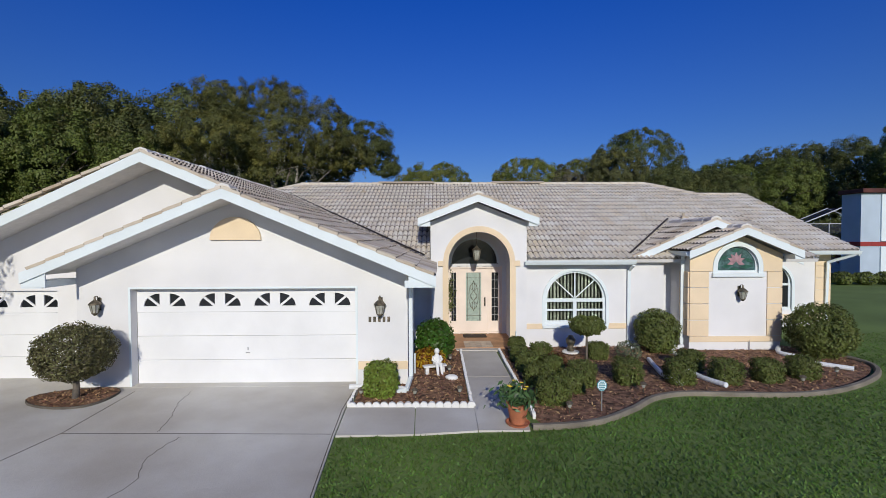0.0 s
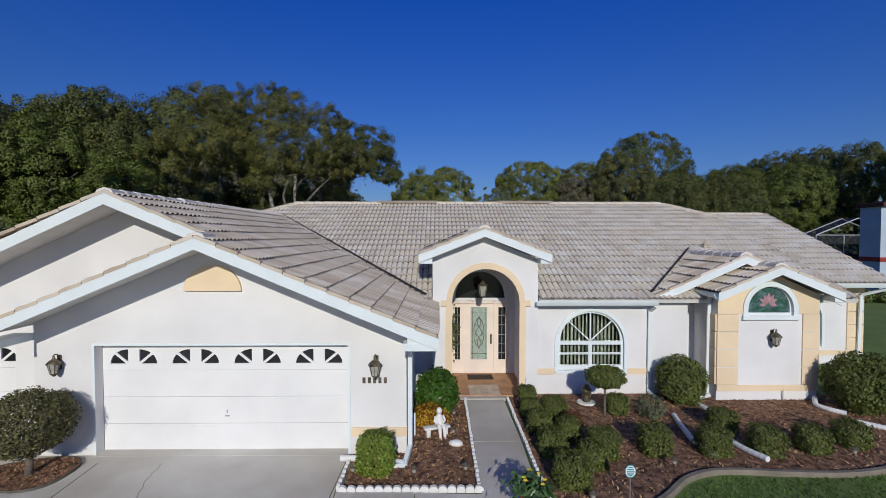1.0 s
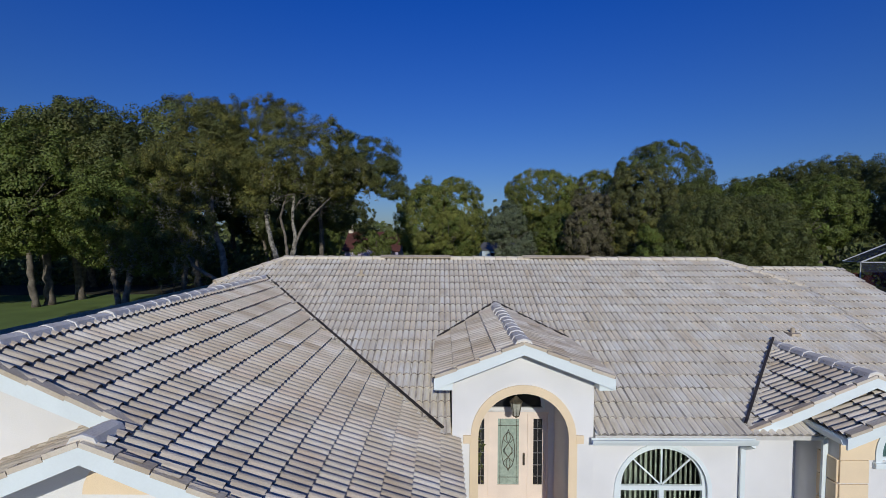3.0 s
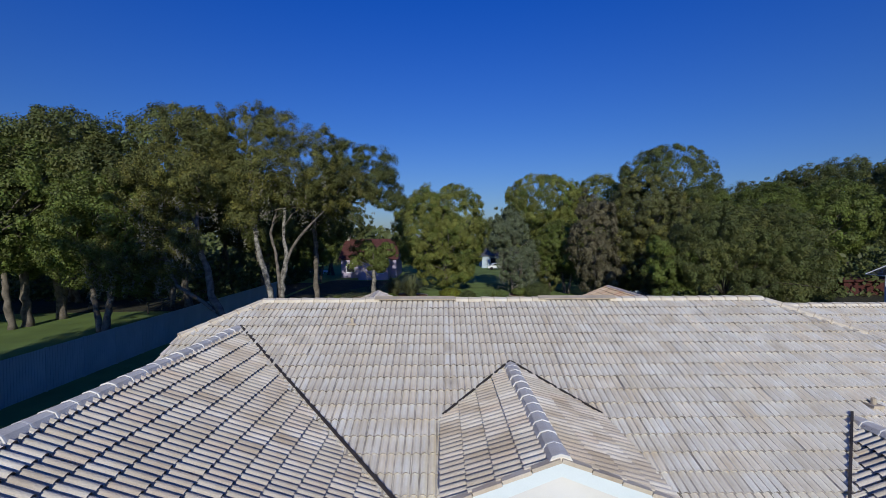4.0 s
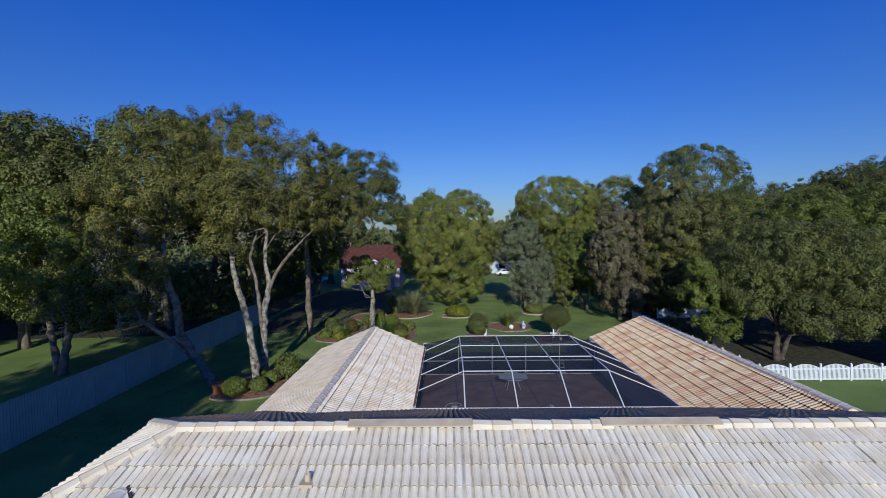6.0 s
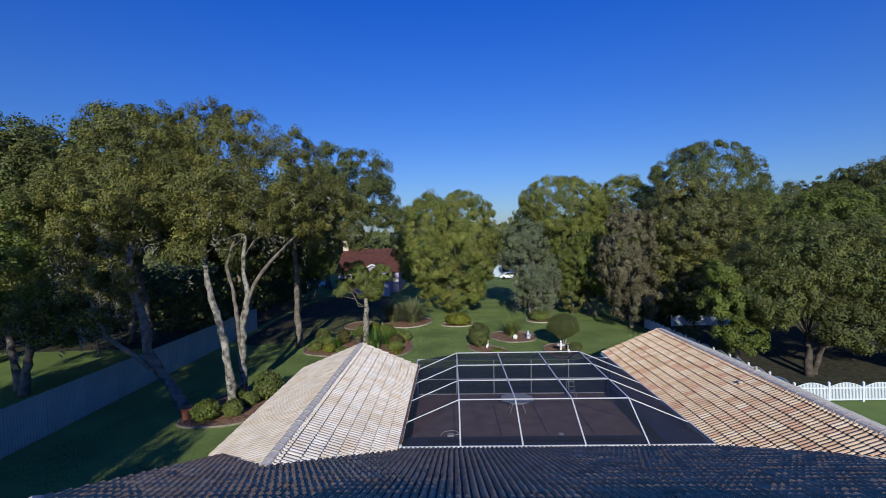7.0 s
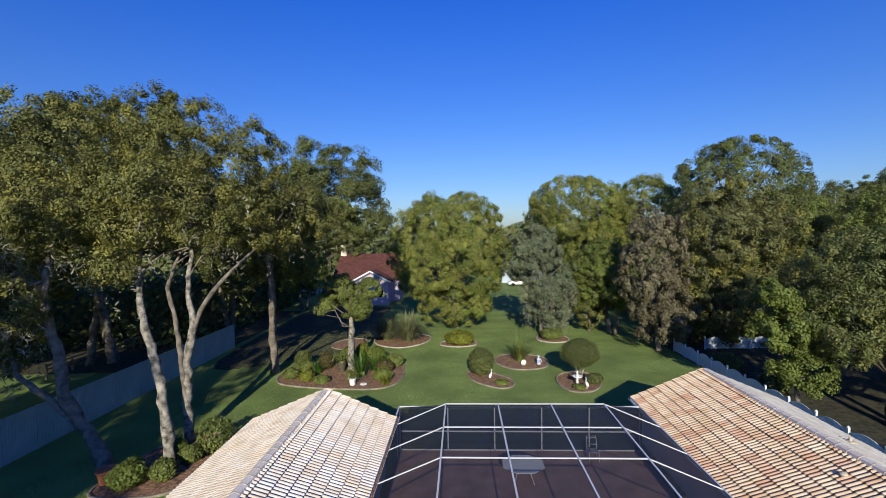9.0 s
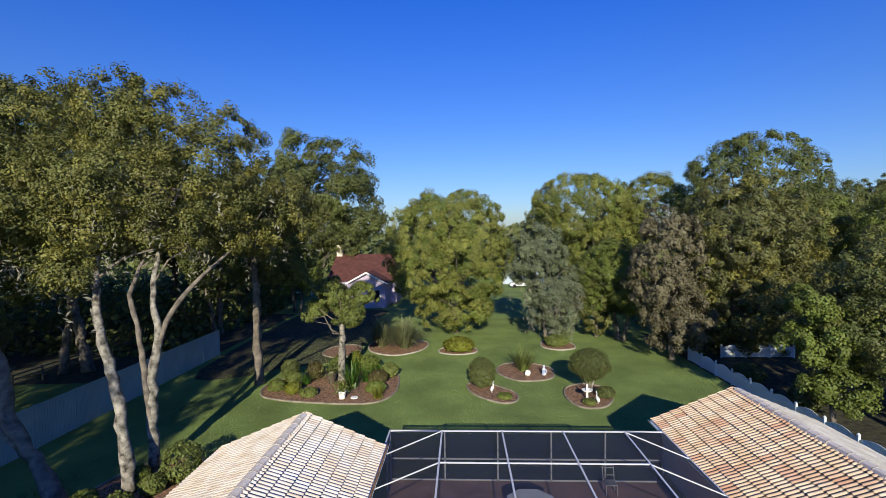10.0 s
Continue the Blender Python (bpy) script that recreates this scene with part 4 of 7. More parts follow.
def crown(name, blobs, n_clump, per, clump_r, size, mat, parent, shell=0.5, lumpy=0.34):
    """Leaf clumps over the joined skin of several rounded masses; none deep inside a neighbouring mass."""
    P, D, C = [], [], []
    areas = [b[3] * b[4] + b[4] * b[5] + b[3] * b[5] for b in blobs]
    for i, (x, y, z, rx, ry, rz) in enumerate(blobs):
        k = max(8, int(n_clump * areas[i] / sum(areas)))
        c, d = clumps_in((x, y, z), (rx, ry, rz), k, shell, lumpy)
        keep = np.ones(len(c), bool)
        for j, b in enumerate(blobs):
            if j != i:
                keep &= (((c - np.array(b[:3])) / np.array(b[3:])) ** 2).sum(1) > 0.5
        c, d = c[keep], d[keep]
        C.append(c)
        for q, w in zip(c, d):
            o = RNG.normal(0, 1, (per, 3))
            o /= np.linalg.norm(o, axis=1, keepdims=True)
            rr = clump_r * RNG.uniform(0.55, 1.3) * RNG.uniform(0.12, 1, (per, 1)) ** 0.5
            at = o * rr
            P.append(q + at - w * (at @ w)[:, None] * 0.35)
            D.append(o * 0.9 + w * 0.55 + np.array((0, 0, 0.35)))
    leaf_cloud(name, np.concatenate(P), np.concatenate(D), size, mat, parent, 0.55, 0.42)
    return np.concatenate(C)


def gnarled(tr, seed):
    """A trunk's line in short steps that wander and swell a little."""
    rng = np.random.default_rng(seed)
    out = [tr[0]]
    for (pa, ra), (pb, rb) in zip(tr, tr[1:]):
        steps = max(1, int((pb - pa).length / 0.4))
        for k in range(1, steps + 1):
            p, r = pa.lerp(pb, k / steps), ra + (rb - ra) * k / steps
            out.append((p + Vector(rng.normal(0, 0.16, 3)) * r, r * rng.uniform(0.86, 1.16)))
    return out


def tree(name, label, category, base, trunks, blobs, n_clump, per, clump_r, size, mat, limbs=14, bark=None, shell=0.5, group="", moss=0, second=None, lumpy=0.34):
    """trunks: lists of (x, y, z, radius) points from the ground up."""
    t = thing(name, label, category, base, group)
    off = Vector(base)
    loc = [[(Vector(p[:3]) - off, p[3]) for p in tr] for tr in trunks]
    blobs = [(b[0] - base[0], b[1] - base[1], b[2] - base[2], *b[3:]) for b in blobs]
    c = crown("crown", blobs, n_clump, per, clump_r, size, mat, t, shell, lumpy)
    if second:
        crown("crown_highlights", blobs, n_clump // 3, per, clump_r, size, second, t, 0.8, lumpy)
    pick = c[RNG.permutation(len(c))[:limbs]]
    for i, tr in enumerate(loc):
        bm = bmesh.new()
        wavy = gnarled(tr, i + 7 * len(trunks))
        tube(bm, [p for p, r in wavy], [r for p, r in wavy], 10)
        tip, tr_r = tr[-1]
        part("trunk", bm, (bark if i < 2 else None) or BARK, t, smooth=True)
        for q in pick[i::len(loc)]:
            bm = bmesh.new()
            q = Vector(q)
            pts = [p for p, r in tr]
            level = max(min(q.z - 0.8 - 0.2 * (q - tip).length, tip.z), pts[-1].z * 0.62)
            start, rad = tip, tr_r
            for (pa, ra), (pb, rb) in zip(tr, tr[1:]):
                if pa.z <= level <= pb.z:
                    f = (level - pa.z) / max(pb.z - pa.z, 1e-6)
                    start, rad = pa.lerp(pb, f), ra + (rb - ra) * f
            mid = start.lerp(q, 0.45) + Vector(RNG.normal(0, 0.35, 3)) + Vector((0, 0, 0.12 * (q - start).length))
            rad = min(rad * 0.5, 0.013 * (q - start).length + 0.015)
            tube(bm, [start, start.lerp(mid, 0.5) + Vector(RNG.normal(0, 0.15, 3)), mid, mid.lerp(q, 0.55) + Vector(RNG.normal(0, 0.2, 3)), q], [rad, rad * 0.8, rad * 0.55, rad * 0.35, rad * 0.12], 7)
            part("limb", bm, DARKBARK if bark == DARKBARK else BARK, t, smooth=True)
    if moss:
        low = c[np.argsort(c[:, 2])[: len(c) // 2]]
        S = low[RNG.integers(0, len(low), moss)] + RNG.normal(0, 0.3, (moss, 3))
        P = np.repeat(S, 12, 0) + np.column_stack([RNG.normal(0, 0.1, (moss * 12, 2)), -RNG.uniform(0, 1.9, moss * 12)])
        tagged(leaf_cloud("hanging_moss", P, np.tile((0, -1, 0.0), (len(P), 1)), 0.12, MOSS, t, 0.25, 0.5), "grey strands of hanging moss", kind="stuff")
    return t


def trunk(x, y, h, r, dx=0.0, dy=0.0):
    return [(x, y, GR - 0.05, r * 1.5), (x + dx * 0.05, y + dy * 0.05, h * 0.06, r * 1.1), (x + dx * 0.25, y + dy * 0.2, h * 0.3, r), (x + dx * 0.5 + 0.08, y + dy * 0.5, h * 0.6, r * 0.88), (x + dx, y + dy, h, r * 0.7)]


def shrub(name, label, x, y, r, h, mat, leaves, size, core=None, group="", stem=0.0, category="shrub", square=1.0, z=None):
    """A clipped bush: leaves thick on a lumpy skin, twigs inside."""
    z = GR if z is None else z
    t = thing(name, label, category, (x, y, z), group)
    d = RNG.normal(0, 1, (leaves, 3))
    d /= np.linalg.norm(d, axis=1, keepdims=True)
    if square != 1.0:
        d = np.sign(d) * np.abs(d) ** square
        d /= np.maximum(np.abs(d).max(1, keepdims=True), 1e-6) ** 0.55 * np.linalg.norm(d, axis=1, keepdims=True) ** 0.45
    lump = np.array([1 + 0.16 * noise.noise(Vector(v) * 2.2 + Vector((x, y, 0))) + 0.08 * noise.noise(Vector(v) * 6 + Vector((x, y, 3))) for v in d])
    rr = (RNG.uniform(0.55, 1.03, leaves) ** 0.5 * lump)[:, None]
    hh = (h - stem) / 2
    pos = d * rr * np.array((r, r, hh)) + np.array((0, 0, stem + hh))
    pos[:, 2] = np.maximum(pos[:, 2], 0.02)
    leaf_cloud("foliage", pos, d + np.array((0, 0, 0.3)), size, mat, t, 0.55, 0.6)
    bm = bmesh.new()
    for k in range(5 if not stem else 3):
        a = k * 1.3
        o = 0.008 if stem else 0.05
        tube(bm, [(o * 0.6 * math.cos(a), o * 0.6 * math.sin(a), -0.03), (o * math.cos(a), o * math.sin(a), stem * 0.9 + 0.05), (r * 0.4 * math.cos(a), r * 0.4 * math.sin(a), stem + hh)], [0.03 if stem else 0.018, 0.02, 0.008], 6)
    part("stems", bm, BARK, t)
    return t


FS = "clipped shrubs in the front bed"
for x, y, r, h in ((2.42, 11.5, 0.24, 0.5), (2.9, 10.6, 0.3, 0.55), (2.36, 9.85, 0.27, 0.52), (2.38, 8.85, 0.29, 0.54), (2.44, 7.75, 0.33, 0.6), (2.9, 9.5, 0.26, 0.5), (3.0, 8.35, 0.27, 0.52), (2.34, 10.7, 0.24, 0.46), (3.35, 8.75, 0.30, 0.6), (4.5, 10.9, 0.27, 0.48), (4.45, 8.9, 0.31, 0.6),
                   (5.6, 8.85, 0.31, 0.6), (6.45, 9.9, 0.29, 0.52), (6.65, 8.85, 0.31, 0.58), (7.65, 8.95, 0.30, 0.55), (8.65, 9.15, 0.31, 0.55)):
    shrub("clipped_shrub", "small rounded evergreen shrub growing out of bark mulch", x, y, r, h, HEDGE, 3400, 0.026, group=FS, square=0.82)
shrub("clipped_shrub", "large rounded glossy evergreen shrub against the white wall", 6.45, 11.55, 0.60, 1.25, HEDGE, 8000, 0.034)
shrub("clipped_shrub", "broad tall evergreen shrub beside the bay wall", 10.6, 10.9, 0.80, 1.5, HEDGE, 12000, 0.034)
shrub("red_shrub", "small reddish-bronze shrub among the clipped bushes", 3.1, 9.85, 0.26, 0.5, REDLEAF, 900, 0.03)
shrub("grey_shrub", "thin grey-leaved shrub among the clipped bushes", 5.2, 10.6, 0.33, 0.6, GREYLEAF, 900, 0.03)
shrub("square_shrub", "bright green square-clipped shrub beside the garage corner", -1.02, 8.28, 0.35, 0.72, LIMELEAF, 5200, 0.032, square=0.8)
shrub("leafy_shrub", "tall glossy green shrub beside the entry", 0.1, 10.9, 0.52, 1.15, BRIGHTDARK, 3000, 0.05)
for x, y in ((-0.2, 10.2), (0.15, 10.1), (-0.05, 10.4)):
    shrub("croton", "low yellow and red croton below the green shrub", x, y, 0.24, 0.5, CROTON, 600, 0.045, group="crotons by the entry")
t = shrub("standard_tree", "small standard tree with a flat clipped head by the window", 4.15, 10.75, 0.46, 1.22, HEDGE, 3600, 0.035, stem=0.72, category="tree")
t = shrub("driveway_shrub", "wide dome-shaped shrub with bronze leaves on a short trunk", -7.25, 8.15, 0.70, 1.58, BRONZELEAF, 15000, 0.025, stem=0.45)
bm = tube(bmesh.new(), [(0, 0, -0.05), (0.03, 0, 0.3), (-0.02, 0.02, 0.7)], [0.075, 0.06, 0.05], 9)
part("trunk", bm, BARK, t, smooth=True)
ring = [(-7.1 + 0.82 * math.cos(a) - 0.28 * math.cos(a) ** 2, 8.2 + 0.58 * math.sin(a)) for a in np.linspace(0, 2 * math.pi, 26)[:-1]]
flat("mulch_ring", ring, DZ + 0.03, MULCH, "round patch of brown mulch under the driveway shrub", 0.06, "bed")
kerb("mulch_edging", ring, CRACK, "thin dark edging round the mulch", 0.02, 0.045, True, DZ)
P = scatter("chips", ring, 900, 0.03, MULCH, "", GR, "")
pos = np.column_stack([P, np.full(len(P), DZ + 0.04) + RNG.uniform(0, 0.012, len(P))])
tagged(leaf_cloud("bark_chips", pos, np.tile((0, 0, 1.0), (len(pos), 1)), 0.03, CHIP, None, 0.4, 0.35), "loose brown bark chips under the driveway shrub", "bark chips", kind="stuff")


# ---- small things at the front ----
def wall_lantern(x, y, z, label="aged bronze wall lantern with pale glass", s=1.0):
    t = thing("wall_lantern", label, "lantern", (x, y, z), "wall lanterns")
    part("backplate", boxes((-0.045 * s, 0.045 * s, -0.02, 0.0, -0.12 * s, 0.16 * s), soft=0.006), BRONZE, t)
    part("arm", tube(bmesh.new(), [(0, -0.01, 0.1 * s), (0, -0.06 * s, 0.19 * s), (0, -0.13 * s, 0.2 * s), (0, -0.14 * s, 0.15 * s)], 0.011 * s, 6), BRONZE, t)
    part("cap", lathe(bmesh.new(), [(0.125 * s, 0.0), (0.12 * s, 0.02), (0.075 * s, 0.07 * s), (0.03 * s, 0.1 * s), (0.016 * s, 0.14 * s), (0.022 * s, 0.155 * s), (0.004, 0.18 * s)], 8, (0, -0.14 * s, 0.02 * s)), BRONZE, t)
    part("glass", lathe(bmesh.new(), [(0.058 * s, -0.19 * s), (0.1 * s, 0.0)], 8, (0, -0.14 * s, 0.018 * s)), LANTERNGLASS, t)
    bm = bmesh.new()
    for k in range(8):
        a = 2 * math.pi * k / 8
        bar(bm, (0.06 * s * math.cos(a), -0.14 * s + 0.06 * s * math.sin(a), -0.175 * s), (0.104 * s * math.cos(a), -0.14 * s + 0.104 * s * math.sin(a), 0.018 * s), 0.008, 0.008)
    part("cage_bars", bm, BRONZE, t)
    part("base", lathe(bmesh.new(), [(0.02 * s, -0.24 * s), (0.045 * s, -0.21 * s), (0.066 * s, -0.19 * s), (0.066 * s, -0.175 * s)], 8, (0, -0.14 * s, 0.02 * s)), BRONZE, t)
    return t


wall_lantern(-7.30, 8.93, 1.78)
wall_lantern(-1.10, 8.93, 1.74, s=1.1)
wall_lantern(8.9, 11.7, 1.64, s=1.1)
t = thing("hanging_lantern", "aged bronze lantern hanging in the entry arch", "lantern", (1.42, 13.0, 2.72))
part("chain", tube(bmesh.new(), [(0, 0, 0.25), (0.004, 0, 0.5), (0, 0, 0.73)], 0.008, 6), BRONZE, t)
part("cap", lathe(bmesh.new(), [(0.15, 0.12), (0.14, 0.14), (0.07, 0.2), (0.02, 0.26)], 8), BRONZE, t)
part("glass", lathe(bmesh.new(), [(0.075, -0.17), (0.125, 0.118)], 8), LANTERNGLASS, t)
bm = bmesh.new()
for k in range(8):
    a = 2 * math.pi * k / 8
    bar(bm, (0.078 * math.cos(a), 0.078 * math.sin(a), -0.17), (0.13 * math.cos(a), 0.13 * math.sin(a), 0.12), 0.01, 0.01)
part("cage_bars", bm, BRONZE, t)
part("base", lathe(bmesh.new(), [(0.02, -0.23), (0.08, -0.19), (0.08, -0.17)], 8), BRONZE, t)
# plain bars for the characters on the wall
t = thing("wall_figures", "five dark metal figures fixed to the garage wall", "sign", (-1.12, 8.925, 1.42))
for k in range(5):
    part("figure", boxes((-0.25 + k * 0.105, -0.19 + k * 0.105, -0.012, 0.0, -0.06, 0.06), soft=0.006), BRONZE, t)
# flood light under the garage eave
t = thing("flood_light", "twin white flood lights under the garage eave", "lamp", (-0.1, 9.0, 2.2))
part("bracket", boxes((-0.06, 0.06, -0.04, 0.04, -0.03, 0.03), soft=0.01), WHITE, t)
for s in (-1, 1):
    part("lamp_head", lathe(bmesh.new(), [(0.02, 0.03), (0.05, 0.0), (0.065, -0.06), (0.06, -0.07)], 12, (s * 0.1, -0.05, 0)), WHITE, t)
tagged(part("doormat", boxes((1.02, 1.78, 13.3, 13.75, 0.001, 0.018), soft=0.006), MAT), "dark brown doormat lying before the door", "doormat")
tagged(part("marker_stick", tube(bmesh.new(), [(2.47, 11.9, GR), (2.47, 11.9, 0.5)], 0.02, 8), WHITE), "white plastic stick standing beside the porch", "stick")
tagged(part("marker_stick", tube(bmesh.new(), [(-0.38, 9.7, GR), (-0.38, 9.7, 0.45)], 0.02, 8), WHITE), "white plastic stick standing in the mulch", "stick")
t = thing("trailing_plant", "dark green trailing plant hanging beside the door", "plant", (0.62, 13.85, 1.3))
pos = np.column_stack([RNG.normal(0, 0.07, 260), RNG.normal(0, 0.03, 260), RNG.normal(0, 0.32, 260)])
leaf_cloud("leaves", pos, np.tile((0, -1.0, 0.2), (260, 1)), 0.035, DARKLEAF, t)
part("stem", tube(bmesh.new(), [(0, 0, -0.5), (0.02, 0, 0), (0, 0, 0.6)], 0.006, 5), BARK, t)

# statue of a seated child on a bench: one plain shape
bm = bmesh.new()
box(bm, -0.34, 0.34, -0.10, 0.12, 0.20, 0.25, soft=0.015), box(bm, -0.28, -0.18, -0.07, 0.09, 0.0, 0.20, soft=0.015), box(bm, 0.18, 0.28, -0.07, 0.09, 0.0, 0.20, soft=0.015)
lathe(bm, [(0.10, 0.25), (0.12, 0.30), (0.105, 0.42), (0.09, 0.50), (0.05, 0.55), (0.045, 0.57)], 14, (0.06, 0.0, 0))
bmesh.ops.create_icosphere(bm, subdivisions=2, radius=0.085, matrix=Matrix.Translation((0.06, -0.01, 0.64)) @ Matrix.Diagonal((0.9, 1, 1.1, 1)))
for s in (-1, 1):
    tube(bm, [(0.06 + s * 0.05, -0.03, 0.29), (0.08 + s * 0.06, -0.16, 0.29), (0.09 + s * 0.06, -0.18, 0.16), (0.09 + s * 0.06, -0.2, 0.02), (0.09 + s * 0.06, -0.26, 0.0)], [0.06, 0.055, 0.045, 0.035, 0.03], 9)
    tube(bm, [(0.06 + s * 0.10, 0, 0.50), (0.06 + s * 0.14, -0.05, 0.40), (0.06 + s * 0.06, -0.13, 0.36)], [0.035, 0.032, 0.026], 8)
st = tagged(part("garden_statue", bm, WHITESTONE, smooth=True), "white stone statue of a seated child on a bench", "statue")
st.matrix_basis = pose(0.1, 9.7, GR + 0.03, 0, 0, 18) @ Matrix.Scale(0.85, 4)
bm = bmesh.new()
bmesh.ops.create_icosphere(bm, subdivisions=2, radius=0.13, matrix=Matrix.Diagonal((1.2, 0.8, 0.55, 1)))
for v in bm.verts:
    v.co *= 1 + 0.18 * noise.noise(v.co * 9)
st = tagged(part("white_rock", bm, WHITESTONE), "rounded white rock lying in the mulch", "rock")
st.location = (0.5, 9.24, GR + 0.08)


def path_light(x, y):
    t = thing("path_light", "small dark garden light on a stake", "lamp", (x, y, GR), "garden path lights")
    part("stake", tube(bmesh.new(), [(0, 0, -0.03), (0, 0, 0.16)], 0.008, 6), BRONZE, t)
    part("lens", lathe(bmesh.new(), [(0.035, 0.15), (0.045, 0.22)], 10), LANTERNGLASS, t)
    part("hood", lathe(bmesh.new(), [(0.07, 0.215), (0.068, 0.23), (0.03, 0.262), (0.01, 0.27)], 10), BRONZE, t)


for x, y in ((-1.4, 8.05), (-0.3, 8.0), (0.62, 8.1), (0.45, 9.6), (0.5, 10.6), (2.62, 7.2), (4.5, 7.9 + 0.35), (8.2, 8.6), (2.2, 11.4), (9.5, 9.2)):
    path_light(x, y)

# pot of lilies
t = thing("flower_pot", "terracotta pot of yellow lilies on a saucer", "flower pot", (1.57, 6.75, DZ + 0.005))
part("pot", lathe(bmesh.new(), [(0.13, 0.03), (0.18, 0.30), (0.21, 0.31), (0.21, 0.38), (0.185, 0.38), (0.175, 0.33)], 20), CLAYPOT, t)
part("saucer", lathe(bmesh.new(), [(0.19, 0.0), (0.215, 0.04), (0.20, 0.04), (0.18, 0.012)], 20), CLAYPOT, t)
pos = RNG.normal(0, 1, (420, 3)) * np.array((0.15, 0.15, 0.085)) + np.array((0, 0, 0.5))
leaf_cloud("leaves", pos, pos - np.array((0, 0, 0.35)), 0.075, POTLEAF, t, 0.3)
for k in range(7):
    a = k * 0.9
    bm = bmesh.new()
    c = Vector((0.16 * math.cos(a), 0.16 * math.sin(a), 0.64 + 0.03 * (k % 3)))
    for j in range(6):
        b = j * math.pi / 3
        d = Vector((math.cos(b), math.sin(b), 0.55)) * 0.045
        s = Vector((-math.sin(b), math.cos(b), 0)) * 0.016
        v = [bm.verts.new(c), bm.verts.new(c + d * 0.6 + s), bm.verts.new(c + d), bm.verts.new(c + d * 0.6 - s)]
        bm.faces.new(v)
    part("flower", bm, YELLOW, t)
# dark planter figure on a round stone
tagged(part("round_stone", lathe(bmesh.new(), [(0.20, 0.0), (0.24, 0.03), (0.22, 0.06)], 18, (3.95, 11.5, GR + 0.03)), WHITESTONE), "round pale stepping stone under the dark ornament", "stone")
bm = lathe(bmesh.new(), [(0.09, 0.0), (0.12, 0.05), (0.07, 0.12), (0.12, 0.22), (0.14, 0.32), (0.08, 0.40), (0.06, 0.44)], 12, (3.95, 11.5, GR + 0.095))
tagged(part("garden_ornament", bm, BRONZE, smooth=True), "dark cast ornament standing on the pale stone", "ornament")
# round yard sign: the marks on it cannot be read
t = thing("yard_sign", "round teal yard sign with white bars on a post", "sign", (3.26, 7.3, GR))
part("post", boxes((-0.01, 0.01, -0.006, 0.006, -0.03, 0.4)), STEEL, t)
part("disc", plate(bmesh.new(), [(0.1 * math.cos(a), 0.52 + 0.115 * math.sin(a)) for a in (math.pi / 8 + k * math.pi / 4 for k in range(8))], [], front(-0.012), 0.006), SIGNTEAL, t)
part("face", plate(bmesh.new(), [(0.086 * math.cos(a), 0.52 + 0.099 * math.sin(a)) for a in (math.pi / 8 + k * math.pi / 4 for k in range(8))], [], front(-0.0145), 0.002), WHITE, t)
for k, (z, w) in enumerate(((0.585, 0.035), (0.55, 0.055), (0.515, 0.065), (0.48, 0.055), (0.45, 0.035))):
    part("bar", boxes((-w, w, -0.018, -0.0147, z - 0.009, z + 0.009)), SIGNTEAL, t)


def drain_pipe(pts):
    """A white ribbed hose that carries roof water to the lawn."""
    P = smooth_line([Vector((x, y, GR + 0.09 + z)) for x, y, z in pts], 14)
    r = [0.058 + 0.0025 * math.sin(i * 2.4) for i in range(len(P))]
    tagged(part("drain_pipe", tube(bmesh.new(), P, r, 10), PIPEWHITE, smooth=False), "white flexible drain pipe lying on the mulch", "pipe", "drain pipes in the bed")


drain_pipe(((7.3, 11.75, 0.06), (6.85, 11.6, 0.0), (6.75, 11.1, 0.0), (6.95, 10.3, 0.0)))
drain_pipe(((5.75, 10.6, 0.0), (5.6, 10.0, 0.0), (5.45, 9.2, 0.0), (5.5, 8.6, 0.02)))
drain_pipe(((6.2, 9.6, 0.0), (6.25, 9.0, 0.0), (6.4, 8.45, 0.02)))
drain_pipe(((9.95, 11.55, 0.05), (9.7, 11.2, 0.0), (9.75, 10.9, 0.0), (9.95, 10.65, 0.0)))
drain_pipe(((9.75, 10.15, 0.0), (10.05, 9.85, 0.0), (10.3, 9.6, 0.0)))
drain_pipe(((-0.5, 8.42, 0.0), (-1.1, 8.6, 0.0), (-1.75, 8.62, 0.0)))
tagged(part("hose_bib", tube(bmesh.new(), [(9.2, 11.66, GR), (9.2, 11.66, 0.25)], 0.012, 6), STEEL), "thin metal tap pipe against the bay wall", "tap")

# ---- pool cage and deck ----
cage = thing("pool_cage", "white aluminium pool cage with dark insect screens", "pool cage", (0, 0, 0))
CX, CY = (0.28, 2.5, 4.72, 6.94), (30.55, 32.8, 35.05, 37.3)
CT, CE = 3.13, 2.14
XL, XR, YN, YF = -2.03, 9.28, 28.7, 39.45


def beam(p, q, w=0.034, h=0.04, name="beam"):
    part(name, bar(bmesh.new(), p, q, w, h), ALU, cage)


